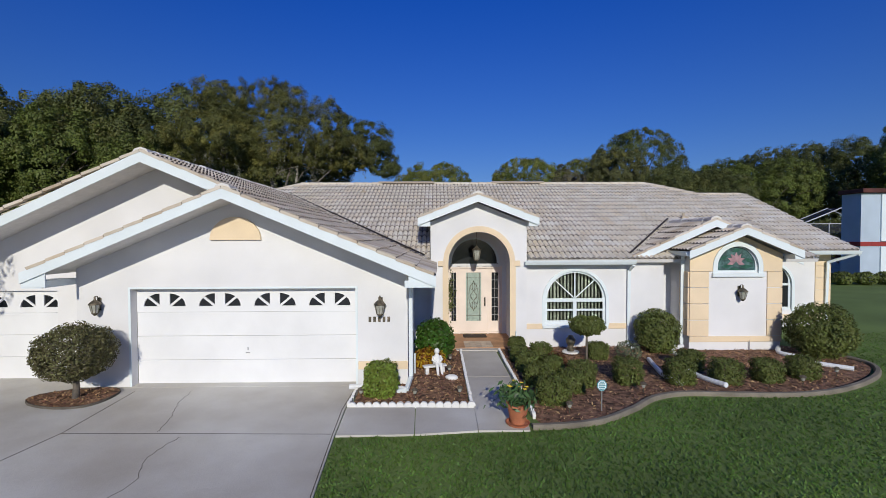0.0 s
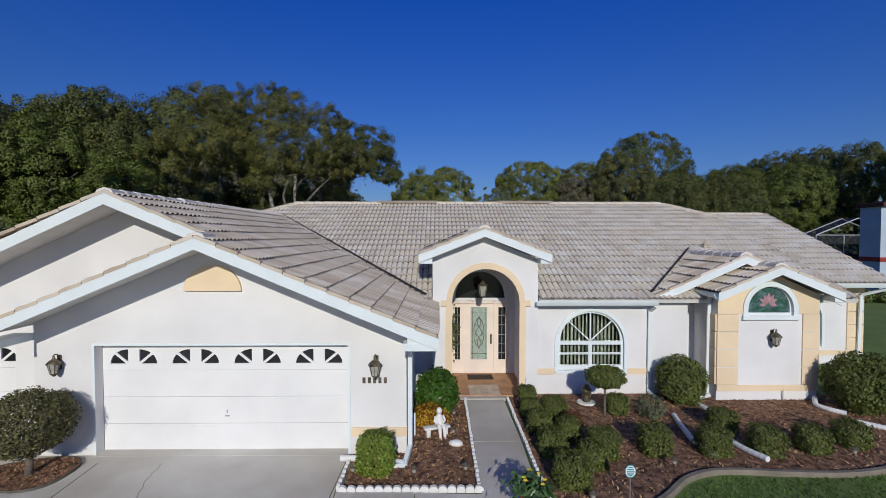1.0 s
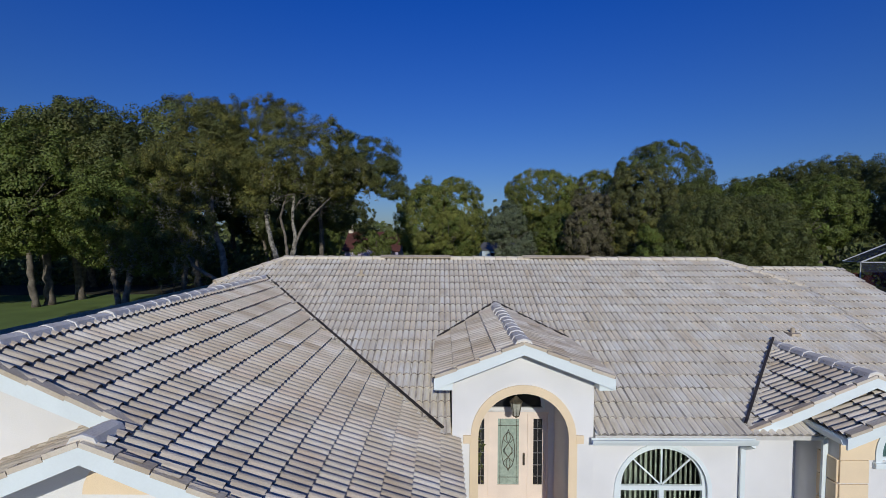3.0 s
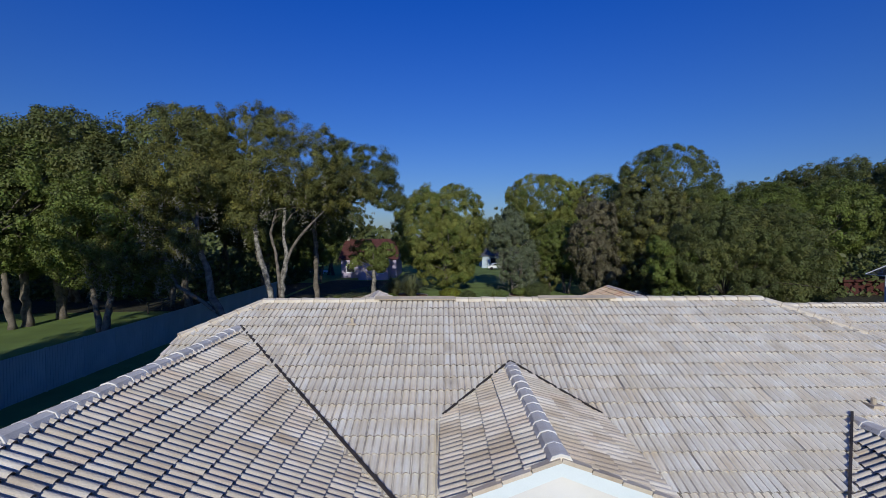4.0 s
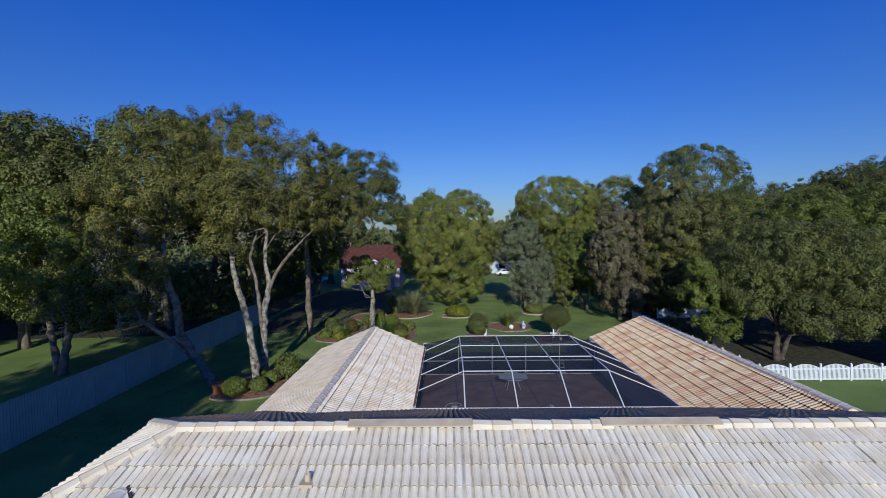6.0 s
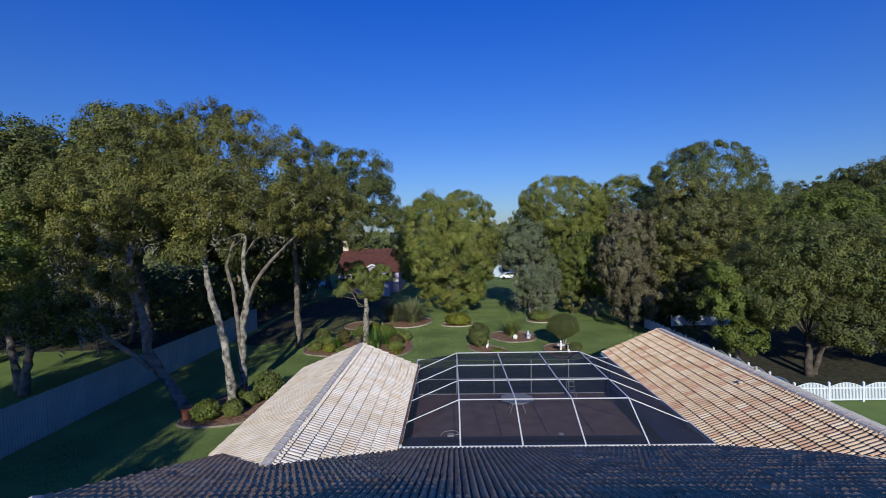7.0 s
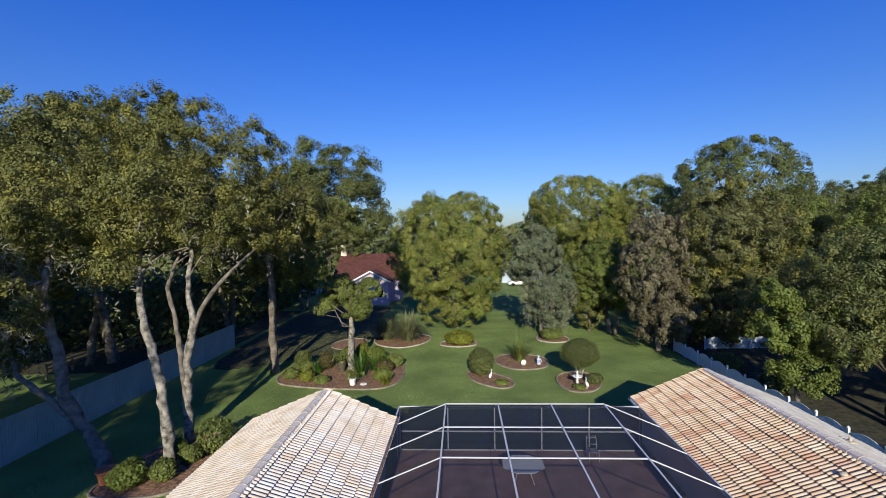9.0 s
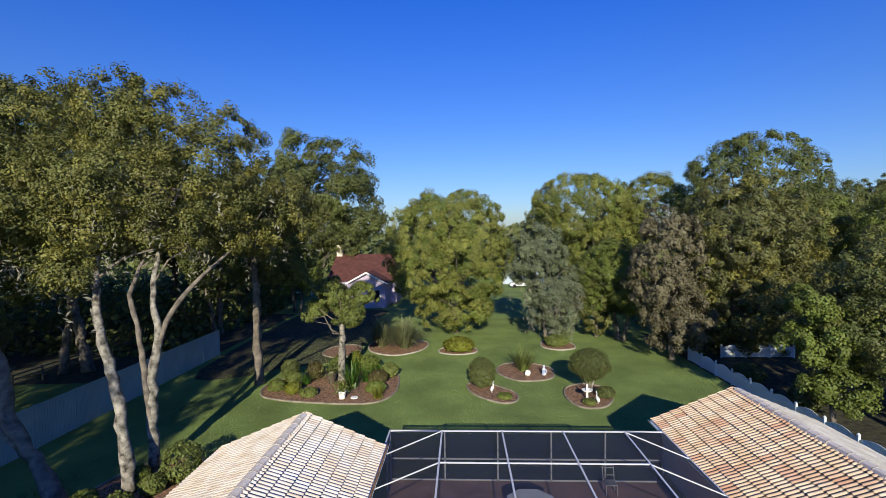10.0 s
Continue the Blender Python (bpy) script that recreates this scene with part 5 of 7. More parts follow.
for x in CX:
    beam((x, YN, CE), (x, CY[0], CT), 0.055, 0.05), beam((x, CY[0] + 0.03, CT), (x, CY[-1] - 0.03, CT), 0.055, 0.05), beam((x, CY[-1], CT), (x, YF, CE), 0.05, 0.05)
for i, y in enumerate(CY):
    for a, b in zip(CX, CX[1:]):
        beam((a + 0.03, y, CT), (b - 0.03, y, CT))
    beam((CX[0], y, CT), (XL, y, CE), 0.028, 0.036), beam((CX[-1], y, CT), (XR, y, CE), 0.028, 0.036)
beam((XL, YN, CE), (XR, YN, CE), 0.05, 0.06), beam((XL, YF, CE), (XR, YF, CE), 0.05, 0.06), beam((XL, YN, CE), (XL, YF, CE), 0.06, 0.06), beam((XR, YN, CE), (XR, YF, CE), 0.06, 0.06)
for x in (XL, 0.28, 2.5, 4.72, 6.94, XR):
    beam((x, YF, 0.0), (x, YF, CE), 0.06, 0.05, "post")
for z in (0.05, 0.95):
    beam((XL, YF, z), (XR, YF, z), 0.05, 0.06, "rail")
for y in (38.6,):
    beam((XL, y, 0.0), (XL, y, CE), 0.05, 0.05, "post")


def pane_of(*corners):
    bm = bmesh.new()
    bm.faces.new([bm.verts.new(Vector(c) + Vector((0, 0, -0.045))) for c in corners])
    part("screen_panel", bm, SCREEN, cage)


for a, b in zip(CX, CX[1:]):
    for c, d in zip(CY, CY[1:]):
        pane_of((a, c, CT), (b, c, CT), (b, d, CT), (a, d, CT))
    pane_of((a, YN, CE), (b, YN, CE), (b, CY[0], CT), (a, CY[0], CT))
    pane_of((a, YF, CE), (b, YF, CE), (b, CY[-1], CT), (a, CY[-1], CT))
for c, d in zip(CY, CY[1:]):
    pane_of((XL, c, CE), (XL, d, CE), (CX[0], d, CT), (CX[0], c, CT))
    pane_of((XR, c, CE), (XR, d, CE), (CX[-1], d, CT), (CX[-1], c, CT))
pane_of((XL, YN, CE), (CX[0], YN, CE), (CX[0], CY[0], CT), (XL, CY[0], CE))
pane_of((XR, YN, CE), (CX[-1], YN, CE), (CX[-1], CY[0], CT), (XR, CY[0], CE))
pane_of((XL, YF, CE), (CX[0], YF, CE), (CX[0], CY[-1], CT), (XL, CY[-1], CE))
pane_of((XR, YF, CE), (CX[-1], YF, CE), (CX[-1], CY[-1], CT), (XR, CY[-1], CE))
for a, b in zip((XL, 0.28, 2.5, 4.72, 6.94), (0.28, 2.5, 4.72, 6.94, XR)):
    pane_of((a, YF, 0.0), (b, YF, 0.0), (b, YF, CE - 0.06), (a, YF, CE - 0.06))
# deck with a pool let into it
PX0, PX1, PY0, PY1 = -0.9, 8.4, 29.9, 33.7
for o in ([(XL, 28.2), (XR, 28.2), (XR, PY0), (XL, PY0)], [(XL, PY1), (XR, PY1), (XR, 39.6), (XL, 39.6)], [(XL, PY0), (PX0, PY0), (PX0, PY1), (XL, PY1)], [(PX1, PY0), (XR, PY0), (XR, PY1), (PX1, PY1)]):
    flat("pool_deck", o, 0.0, DECK, "brown textured pool deck", 0.12, "deck")
flat("pool_water", [(PX0, PY0), (PX1, PY0), (PX1, PY1), (PX0, PY1)], -0.06, WATER, "still dark blue pool water", 0.02, "water")
for o in ((PX0 - 0.15, PX1 + 0.15, PY0 - 0.25, PY0), (PX0 - 0.15, PX1 + 0.15, PY1, PY1 + 0.2)):
    tagged(part("pool_coping", boxes((*o, -0.1, 0.02), soft=0.01), COPING), "brown coping along the pool edge", "coping", kind="structure")
# table
t = thing("patio_table", "octagonal glass patio table on white legs", "table", (3.5, 36.95, 0.0))
part("tabletop", plate(bmesh.new(), [(0.92 * math.cos(a), 0.8 * math.sin(a)) for a in (math.pi / 8 + k * math.pi / 4 for k in range(8))], [], Matrix.Translation((0, 0, 0.70)), 0.02), FROST, t, "frosted glass top")
for sx, sy in ((1, 1), (1, -1), (-1, 1), (-1, -1)):
    part("leg", tube(bmesh.new(), [(sx * 0.42, sy * 0.34, 0.0), (sx * 0.28, sy * 0.22, 0.4), (sx * 0.40, sy * 0.3, 0.69)], 0.02, 8), ALU, t)
part("brace", boxes((-0.3, 0.3, -0.012, 0.012, 0.36, 0.39), (-0.012, 0.012, -0.24, 0.24, 0.36, 0.39)), ALU, t)
t = thing("patio_chair", "white framed patio chair beside the screen", "chair", (6.9, 38.7, 0.0))
bm = bmesh.new()
tube(bm, [(-0.22, 0.2, 0.0), (-0.22, 0.18, 0.42), (-0.22, 0.3, 0.95), (0.22, 0.3, 0.95), (0.22, 0.18, 0.42), (0.22, 0.2, 0.0)], 0.018, 6)
tube(bm, [(-0.22, -0.22, 0.0), (-0.22, -0.22, 0.42), (0.22, -0.22, 0.42), (0.22, -0.22, 0.0)], 0.018, 6)
part("frame", bm, ALU, t)
part("seat", boxes((-0.22, 0.22, -0.22, 0.2, 0.41, 0.44), soft=0.01), SEATGREY, t)
bm = bmesh.new()
for k in (1, 4):
    bar(bm, (-0.2, 0.2 + 0.02 * k, 0.52 + 0.09 * k), (0.2, 0.2 + 0.02 * k, 0.52 + 0.09 * k), 0.012, 0.03)
part("backrest", bm, ALU, t)
for x, y in ((5.2, 34.2),):
    tagged(part("skimmer_lid", lathe(bmesh.new(), [(0.14, 0.0), (0.14, 0.02), (0.12, 0.03)], 16, (x, y, 0.001)), PIPEWHITE), "round white skimmer lid on the pool deck", "lid")
t = thing("pool_cleaner", "white pool cleaner with its hose beside the pool", "pool cleaner", (-0.1, 34.1, 0.0))
part("body", boxes((-0.16, 0.16, -0.12, 0.12, 0.0, 0.1), soft=0.03), PIPEWHITE, t)
part("hose", tube(bmesh.new(), smooth_line([Vector(p) for p in ((0.1, 0, 0.05), (0.4, 0.15, 0.03), (0.2, 0.5, 0.03), (-0.3, 0.4, 0.03), (-0.5, 0.0, 0.03))], 8), 0.02, 7), PIPEWHITE, t)

# ---- fences ----
fence = thing("vinyl_fence", "tall plain white vinyl fence along the side garden", "fence", (-20.3, 0, GR))
y, H = -6.0, 2.25
p0 = b0 = None
while y < 57.0:
    if p0 is None:
        p0 = part("post", boxes((-0.03, 0.03, -0.05, 0.05, -0.05, H), soft=0.008), PANEL, fence)
        prof = []
        for k in range(15):
            y0 = 0.06 + k * 0.152
            prof += [(y0, -0.018), (y0 + 0.004, 0.02), (y0 + 0.142, 0.02), (y0 + 0.146, -0.018)]
        bm = bmesh.new()
        lo, hi = [[bm.verts.new((x, yy, zz)) for yy, x in prof] for zz in (0.03, H - 0.02)]
        for i in range(len(prof) - 1):
            bm.faces.new((lo[i], lo[i + 1], hi[i + 1], hi[i]))
        b0 = part("panel", bm, PANEL, fence)
        a, b = p0, b0
    else:
        a, b = new("post", p0.data), new("panel", b0.data)
        a.parent = b.parent = fence
    a.location = b.location = (0, y, 0)
    y += 2.4
a = new("post", p0.data)
a.parent, a.location = fence, (0, y, 0)
# scalloped fence on the other side
sf = thing("scalloped_fence", "low white vinyl fence with arched picket tops", "fence", (18.6, 0, GR))
bm = boxes((-0.055, 0.055, -0.055, 0.055, -0.05, 1.06), soft=0.008)
lathe(bm, [(0.075, 1.06), (0.075, 1.08), (0.03, 1.13), (0.005, 1.15)], 8)
sp = part("post", bm, VINYL, sf)
sb = part("rail", boxes((0.05, 1.85, -0.025, 0.025, 0.08, 0.16), (0.05, 1.85, -0.025, 0.025, 0.74, 0.81)), VINYL, sf)
bm = bmesh.new()
for k in range(23):
    u = (k + 0.5) / 23
    box(bm, 0.05 + 1.8 * u - 0.026, 0.05 + 1.8 * u + 0.026, -0.012, 0.012, 0.1, 0.82 + 0.24 * math.sin(math.pi * u))
tube(bm, [(0.05 + 1.8 * u, 0, 0.83 + 0.24 * math.sin(math.pi * u)) for u in np.linspace(0, 1, 12)], 0.02, 6)
sc = tagged(part("picket_infill", bm, VINYL, sf), "arched row of thin white pickets", kind="stuff")
first = True
for px, py, ang, cnt in ((0.5, 57.0, -90, 10), (0.5, 38.0, 0, 10)):
    for k in range(cnt):
        q = Vector((px, py, 0)) + Matrix.Rotation(radians(ang), 3, "Z") @ Vector((1.9 * k, 0, 0))
        if first:
            a, b, c = sp, sb, sc
            first = False
        else:
            a, b, c = new("post", sp.data), new("rail", sb.data), tagged(new("picket_infill", sc.data), "arched row of thin white pickets", kind="stuff")
            a.parent = b.parent = c.parent = sf
        a.matrix_basis = b.matrix_basis = c.matrix_basis = Matrix.Translation(q) @ Matrix.Rotation(radians(ang), 4, "Z")
nf = thing("neighbour_fence", "short white picket fence among dark trees", "fence", (22.0, 57.6, GR))
for k in range(3):
    for name, src in (("post", sp), ("rail", sb), ("picket_infill", sc)):
        ob = new(name, src.data)
        ob.parent, ob.location = nf, (1.9 * k, 0, 0)
        if name == "picket_infill":
            tagged(ob, "arched row of thin white pickets", kind="stuff")
ob = new("post", sp.data)
ob.parent, ob.location = nf, (5.7, 0, 0)
# post and rail fence beyond
rf = thing("rail_fence", "weathered post and rail fence in the neighbouring field", "fence", (-30, 50, GR))
for k in range(14):
    part("post", boxes((-0.06, 0.06, k * 2.2 - 0.06, k * 2.2 + 0.06, -0.05, 1.15), soft=0.01), OLDWOOD, rf)
    if k < 13:
        for z in (0.4, 0.75, 1.05):
            part("rail", bar(bmesh.new(), (0.05, k * 2.2, z), (0.05, k * 2.2 + 2.2, z + RNG.normal(0, 0.02)), 0.04, 0.1), OLDWOOD, rf)

# ---- back garden ----
def bed(outline, label, edge=None, w=0.12):
    o = smooth_loop(outline, 5)
    flat("garden_bed", o, GR + 0.04, MULCH, label, 0.1, "bed")
    kerb("bed_kerb", o, edge or KERB, "curved concrete kerb round the garden bed", w, 0.10, True)


bed([(-12.2, 49.3), (-10.3, 48.3), (-6.6, 47.8), (-4.3, 48.1), (-3.4, 50.0), (-3.7, 53.2), (-5.0, 55.5), (-8.7, 55.5), (-12.3, 51.8)], "brown mulched island bed with many shrubs")
bed([(-7.0, 59.6), (-4.7, 58.4), (-2.6, 60.1), (-2.4, 63.0), (-5.6, 64.2), (-7.6, 62.5)], "mulched bed under tall pampas grass", PALEKERB)
bed([(1.35, 51.2), (1.8, 49.4), (3.4, 48.0), (4.4, 48.4), (4.4, 49.8), (3.1, 51.2), (2.2, 51.8)], "red-brown mulched bed under a clipped ball")
bed([(3.6, 53.9), (4.7, 52.2), (6.2, 52.0), (7.5, 52.8), (7.7, 55.0), (6.0, 56.2), (4.2, 55.8)], "red-brown mulched bed with a spiky plant")
bed([(7.55, 48.9), (8.1, 47.4), (9.4, 47.4), (10.4, 48.8), (10.6, 50.6), (9.2, 51.4), (7.9, 50.6)], "red-brown mulched bed round a birdbath")
bed([(-11.0, 58.6), (-9.6, 57.8), (-8.4, 58.4), (-8.0, 60.2), (-8.8, 61.8), (-10.4, 61.6), (-11.2, 60.2)], "round dark mulched bed in the shade of the oaks")
bed([(-0.9, 59.2), (0.6, 58.6), (2.1, 59.2), (2.2, 60.6), (0.7, 61.2), (-0.8, 60.6)], "small mulched bed under a low hedge", PALEKERB)
bed([(8.2, 61.2), (9.4, 60.0), (11.0, 60.6), (11.0, 62.5), (9.0, 63.6)], "small mulched bed at the foot of the silver tree", PALEKERB)
bed([(-14.5, 36.1), (-13.1, 35.4), (-11.0, 36.0), (-10.2, 38.5), (-10.6, 40.5), (-12.0, 41.3), (-14.0, 40.0)], "mulched bed under the twin oaks")
for x, y, r, h, m in ((-10.2, 49.6, 0.65, 0.85, YELLOWLEAF), (-11.5, 50.1, 0.7, 0.9, HEDGE), (-9.0, 49.2, 0.7, 0.6, HEDGE), (-4.7, 49.8, 0.8, 0.9, BRIGHTLEAF), (-4.9, 51.6, 0.85, 1.1, BROWNLEAF), (-4.3, 53.0, 0.8, 1.2, HEDGE), (-6.0, 54.0, 1.0, 1.6, BRIGHTLEAF),
                      (-10.8, 51.2, 0.7, 1.3, HEDGE), (-9.6, 52.5, 0.7, 1.5, BROWNLEAF), (-8.2, 53.8, 0.8, 1.6, HEDGE), (-11.6, 52.8, 0.8, 1.6, DARKLEAF), (-7.2, 54.6, 0.8, 1.7, YELLOWLEAF)):
    shrub("garden_shrub", "rounded garden shrub in the island bed", x, y, r * 0.8, h * 0.85, m, 2400, 0.075, group="shrubs in the island bed")
for x, y, r, h, m in ((-13.2, 36.4, 0.75, 1.0, BRIGHTLEAF), (-12.0, 36.9, 0.55, 0.9, HEDGE), (-11.7, 38.4, 0.5, 0.8, HEDGE), (-11.1, 39.4, 0.85, 1.7, HEDGE), (-12.9, 39.2, 0.45, 0.7, BRIGHTLEAF), (-13.6, 37.2, 0.5, 0.8, BRIGHTLEAF)):
    shrub("garden_shrub", "leafy green shrub at the foot of the oaks", x, y, r, h, m, 2600, 0.06, group="shrubs under the oaks")
shrub("clipped_ball", "dense clipped green ball on the lawn bed", 2.35, 50.6, 0.92, 2.1, DARKLEAF, 8500, 0.05, stem=0.15)
t = shrub("mushroom_tree", "clipped mushroom-shaped tree on pale trunks", 9.2, 49.7, 1.28, 2.95, DARKLEAF, 13000, 0.05, stem=0.95, category="tree")
for k in range(3):
    part("trunk", tube(bmesh.new(), [(0.08 * k - 0.05, 0.05 * k, -0.02), (0.2 * k - 0.18, 0.05, 0.6), (0.5 * k - 0.5, 0.1, 1.3)], [0.07, 0.055, 0.04], 8), PALEBARK, t, smooth=True)
shrub("low_hedge", "low rounded yellow-green hedge in its own bed", 0.7, 59.9, 1.4, 1.2, YELLOWLEAF, 5000, 0.07)
shrub("low_hedge", "low green hedge at the foot of the silver tree", 9.6, 61.6, 1.1, 1.0, HEDGE, 3600, 0.07)
shrub("low_shrub", "low spreading green plant in the mulch", 3.7, 48.9, 0.5, 0.3, BRIGHTLEAF, 900, 0.05)
shrub("low_shrub", "low green plant at the foot of the birdbath", 8.7, 47.9, 0.4, 0.35, HEDGE, 900, 0.05)
shrub("low_shrub", "dark green plant at the foot of the clipped tree", 10.0, 49.0, 0.6, 0.7, DARKLEAF, 1200, 0.06)


def blades(name, label, x, y, n, length, width, mat, spread, category="plant", droop=0.6):
    """A tuft of long arching leaves."""
    t = thing(name, label, category, (x, y, GR))
    V, Fc = [], []
    for k in range(n):
        a, el, L = RNG.uniform(0, 6.283), RNG.uniform(0.25, 1.0), length * RNG.uniform(0.6, 1.1)
        d = np.array((math.cos(a), math.sin(a), 0)) * spread * el
        s = np.array((-math.sin(a), math.cos(a), 0)) * width
        base = np.array((RNG.normal(0, spread * 0.12), RNG.normal(0, spread * 0.12), 0))
        i0 = len(V)
        for u in (0, 0.4, 0.75, 1.0):
            p = base + d * u * L + np.array((0, 0, L * (u * (1.25 - droop * el * u))))
            ww = s * (1 - 0.85 * u)
            V += [tuple(p - ww), tuple(p + ww)]
        for j in range(3):
            Fc.append((i0 + 2 * j, i0 + 2 * j + 1, i0 + 2 * j + 3, i0 + 2 * j + 2))
    raw("leaves", V, Fc, mat, t)
    return t


blades("pampas_grass", "tall fountain of grey-green pampas grass", -4.2, 60.8, 900, 2.9, 0.04, PAMPAS, 1.05, droop=0.92)
blades("pampas_grass", "tall fountain of grey-green pampas grass", -6.4, 61.4, 700, 2.7, 0.04, PAMPAS, 1.05, droop=0.92)
blades("spiky_plant", "spiky agave-like plant in the mulched bed", 5.6, 54.3, 150, 1.75, 0.05, HEDGE, 1.0, droop=0.55)
blades("spiky_plant", "dark spiky palm-like plant among the shrubs", -6.5, 50.6, 90, 1.6, 0.05, BRIGHTDARK, 0.9)
for x, y, n, length in ((-5.8, 51.9, 70, 1.2), (-7.0, 53.8, 80, 1.5), (-8.6, 53.4, 60, 1.3), (-9.9, 51.2, 60, 1.0), (-5.3, 53.4, 60, 1.2)):
    blades("spiky_plant", "dark strap-leaved plant among the shrubs", x, y, n, length, 0.04, BRIGHTDARK, 0.85, droop=0.75)
blades("spiky_plant", "low yellow-green strap-leaved plant in the bed", -4.4, 48.8, 70, 0.8, 0.03, YELLOWLEAF, 0.9)


def egret(x, y, turn):
    bm = bmesh.new()
    bmesh.ops.create_icosphere(bm, subdivisions=2, radius=0.2, matrix=Matrix.Translation((0, 0, 0.42)) @ Matrix.Rotation(radians(-35), 4, "Y") @ Matrix.Diagonal((1.5, 0.7, 0.75, 1)))
    tube(bm, [(0.16, 0, 0.5), (0.26, 0, 0.66), (0.16, 0, 0.8), (0.24, 0, 0.95), (0.3, 0, 0.97)], [0.07, 0.045, 0.035, 0.04, 0.03], 8)
    tube(bm, [(0.3, 0, 0.97), (0.46, 0, 0.93)], [0.022, 0.005], 6)
    for s in (-1, 1):
        tube(bm, [(0.0, s * 0.06, 0.32), (0.02, s * 0.06, 0.0)], 0.016, 6)
    ob = tagged(part("bird_statue", bm, WHITESTONE, smooth=True), "white wading-bird statue standing in the mulch", "statue")
    ob.matrix_basis = pose(x, y, GR + 0.04, 0, 0, turn) @ Matrix.Scale(0.72, 4)


egret(2.95, 49.7, 60), egret(9.2, 47.9, 100)
t = thing("birdbath", "white stone birdbath with a figure in its bowl", "birdbath", (8.75, 48.6, GR + 0.04))
t.scale = (0.8, 0.8, 0.8)
part("pedestal", lathe(bmesh.new(), [(0.22, 0.0), (0.2, 0.06), (0.1, 0.15), (0.08, 0.5), (0.14, 0.62)], 16), WHITESTONE, t, smooth=True)
part("bowl", lathe(bmesh.new(), [(0.14, 0.62), (0.36, 0.7), (0.42, 0.78), (0.38, 0.78), (0.1, 0.7)], 20), WHITESTONE, t, smooth=True)
part("finial", lathe(bmesh.new(), [(0.08, 0.7), (0.1, 0.85), (0.06, 1.0), (0.09, 1.1), (0.03, 1.22)], 12), WHITESTONE, t, smooth=True)
bm = lathe(bmesh.new(), [(0.2, 0.0), (0.24, 0.1), (0.16, 0.35), (0.2, 0.55), (0.1, 0.72), (0.06, 0.76)], 12)
bmesh.ops.create_icosphere(bm, subdivisions=2, radius=0.13, matrix=Matrix.Translation((0, 0, 0.88)))
tube(bm, [(0.18, 0, 0.6), (0.3, -0.1, 0.4), (0.2, -0.25, 0.3)], 0.05, 7)
ob = tagged(part("garden_statue", bm, PAINTED, smooth=True), "small white and blue garden statue in the mulch", "statue")
ob.matrix_basis = Matrix.Translation((6.95, 53.3, GR + 0.04)) @ Matrix.Scale(0.72, 4)
bm = bmesh.new()
bmesh.ops.create_icosphere(bm, subdivisions=2, radius=0.22, matrix=Matrix.Translation((0, 0, 0.2)))
for v in bm.verts:
    v.co *= 1 + 0.2 * noise.noise(v.co * 6)
ob = tagged(part("white_ornament", bm, WHITESTONE), "small white stone ornament in the mulch", "ornament")
ob.location = (5.75, 53.1, GR + 0.04)


def pot(x, y, r, h, mat, label, plant=None):
    t = thing("plant_pot", label, "pot", (x, y, GR + 0.04))
    part("pot", lathe(bmesh.new(), [(r * 0.7, 0), (r * 0.95, h * 0.85), (r * 1.08, h * 0.86), (r * 1.08, h), (r * 0.95, h), (r * 0.85, h * 0.8)], 18), mat, t)
    if plant:
        pos = RNG.normal(0, 1, (220, 3)) * np.array((r, r, r * 0.8)) + np.array((0, 0, h + r))
        leaf_cloud("leaves", pos, pos - np.array((0, 0, h)), 0.1, plant, t, 0.4)


pot(-6.65, 48.7, 0.26, 0.5, WHITESTONE, "white urn planted with green leaves in the bed", BRIGHTLEAF)
pot(-8.2, 51.6, 0.35, 0.7, BRONZE, "dark pot with green leaves in the island bed", HEDGE)
pot(-14.3, 36.6, 0.36, 0.6, CLAYPOT, "terracotta pot beside the leaning oak")
tagged(part("stepping_stone", lathe(bmesh.new(), [(0.24, 0), (0.24, 0.03), (0.21, 0.045)], 16, (-5.9, 48.8, GR + 0.04)), WHITESTONE), "round pale stepping stone in the island bed", "stone")

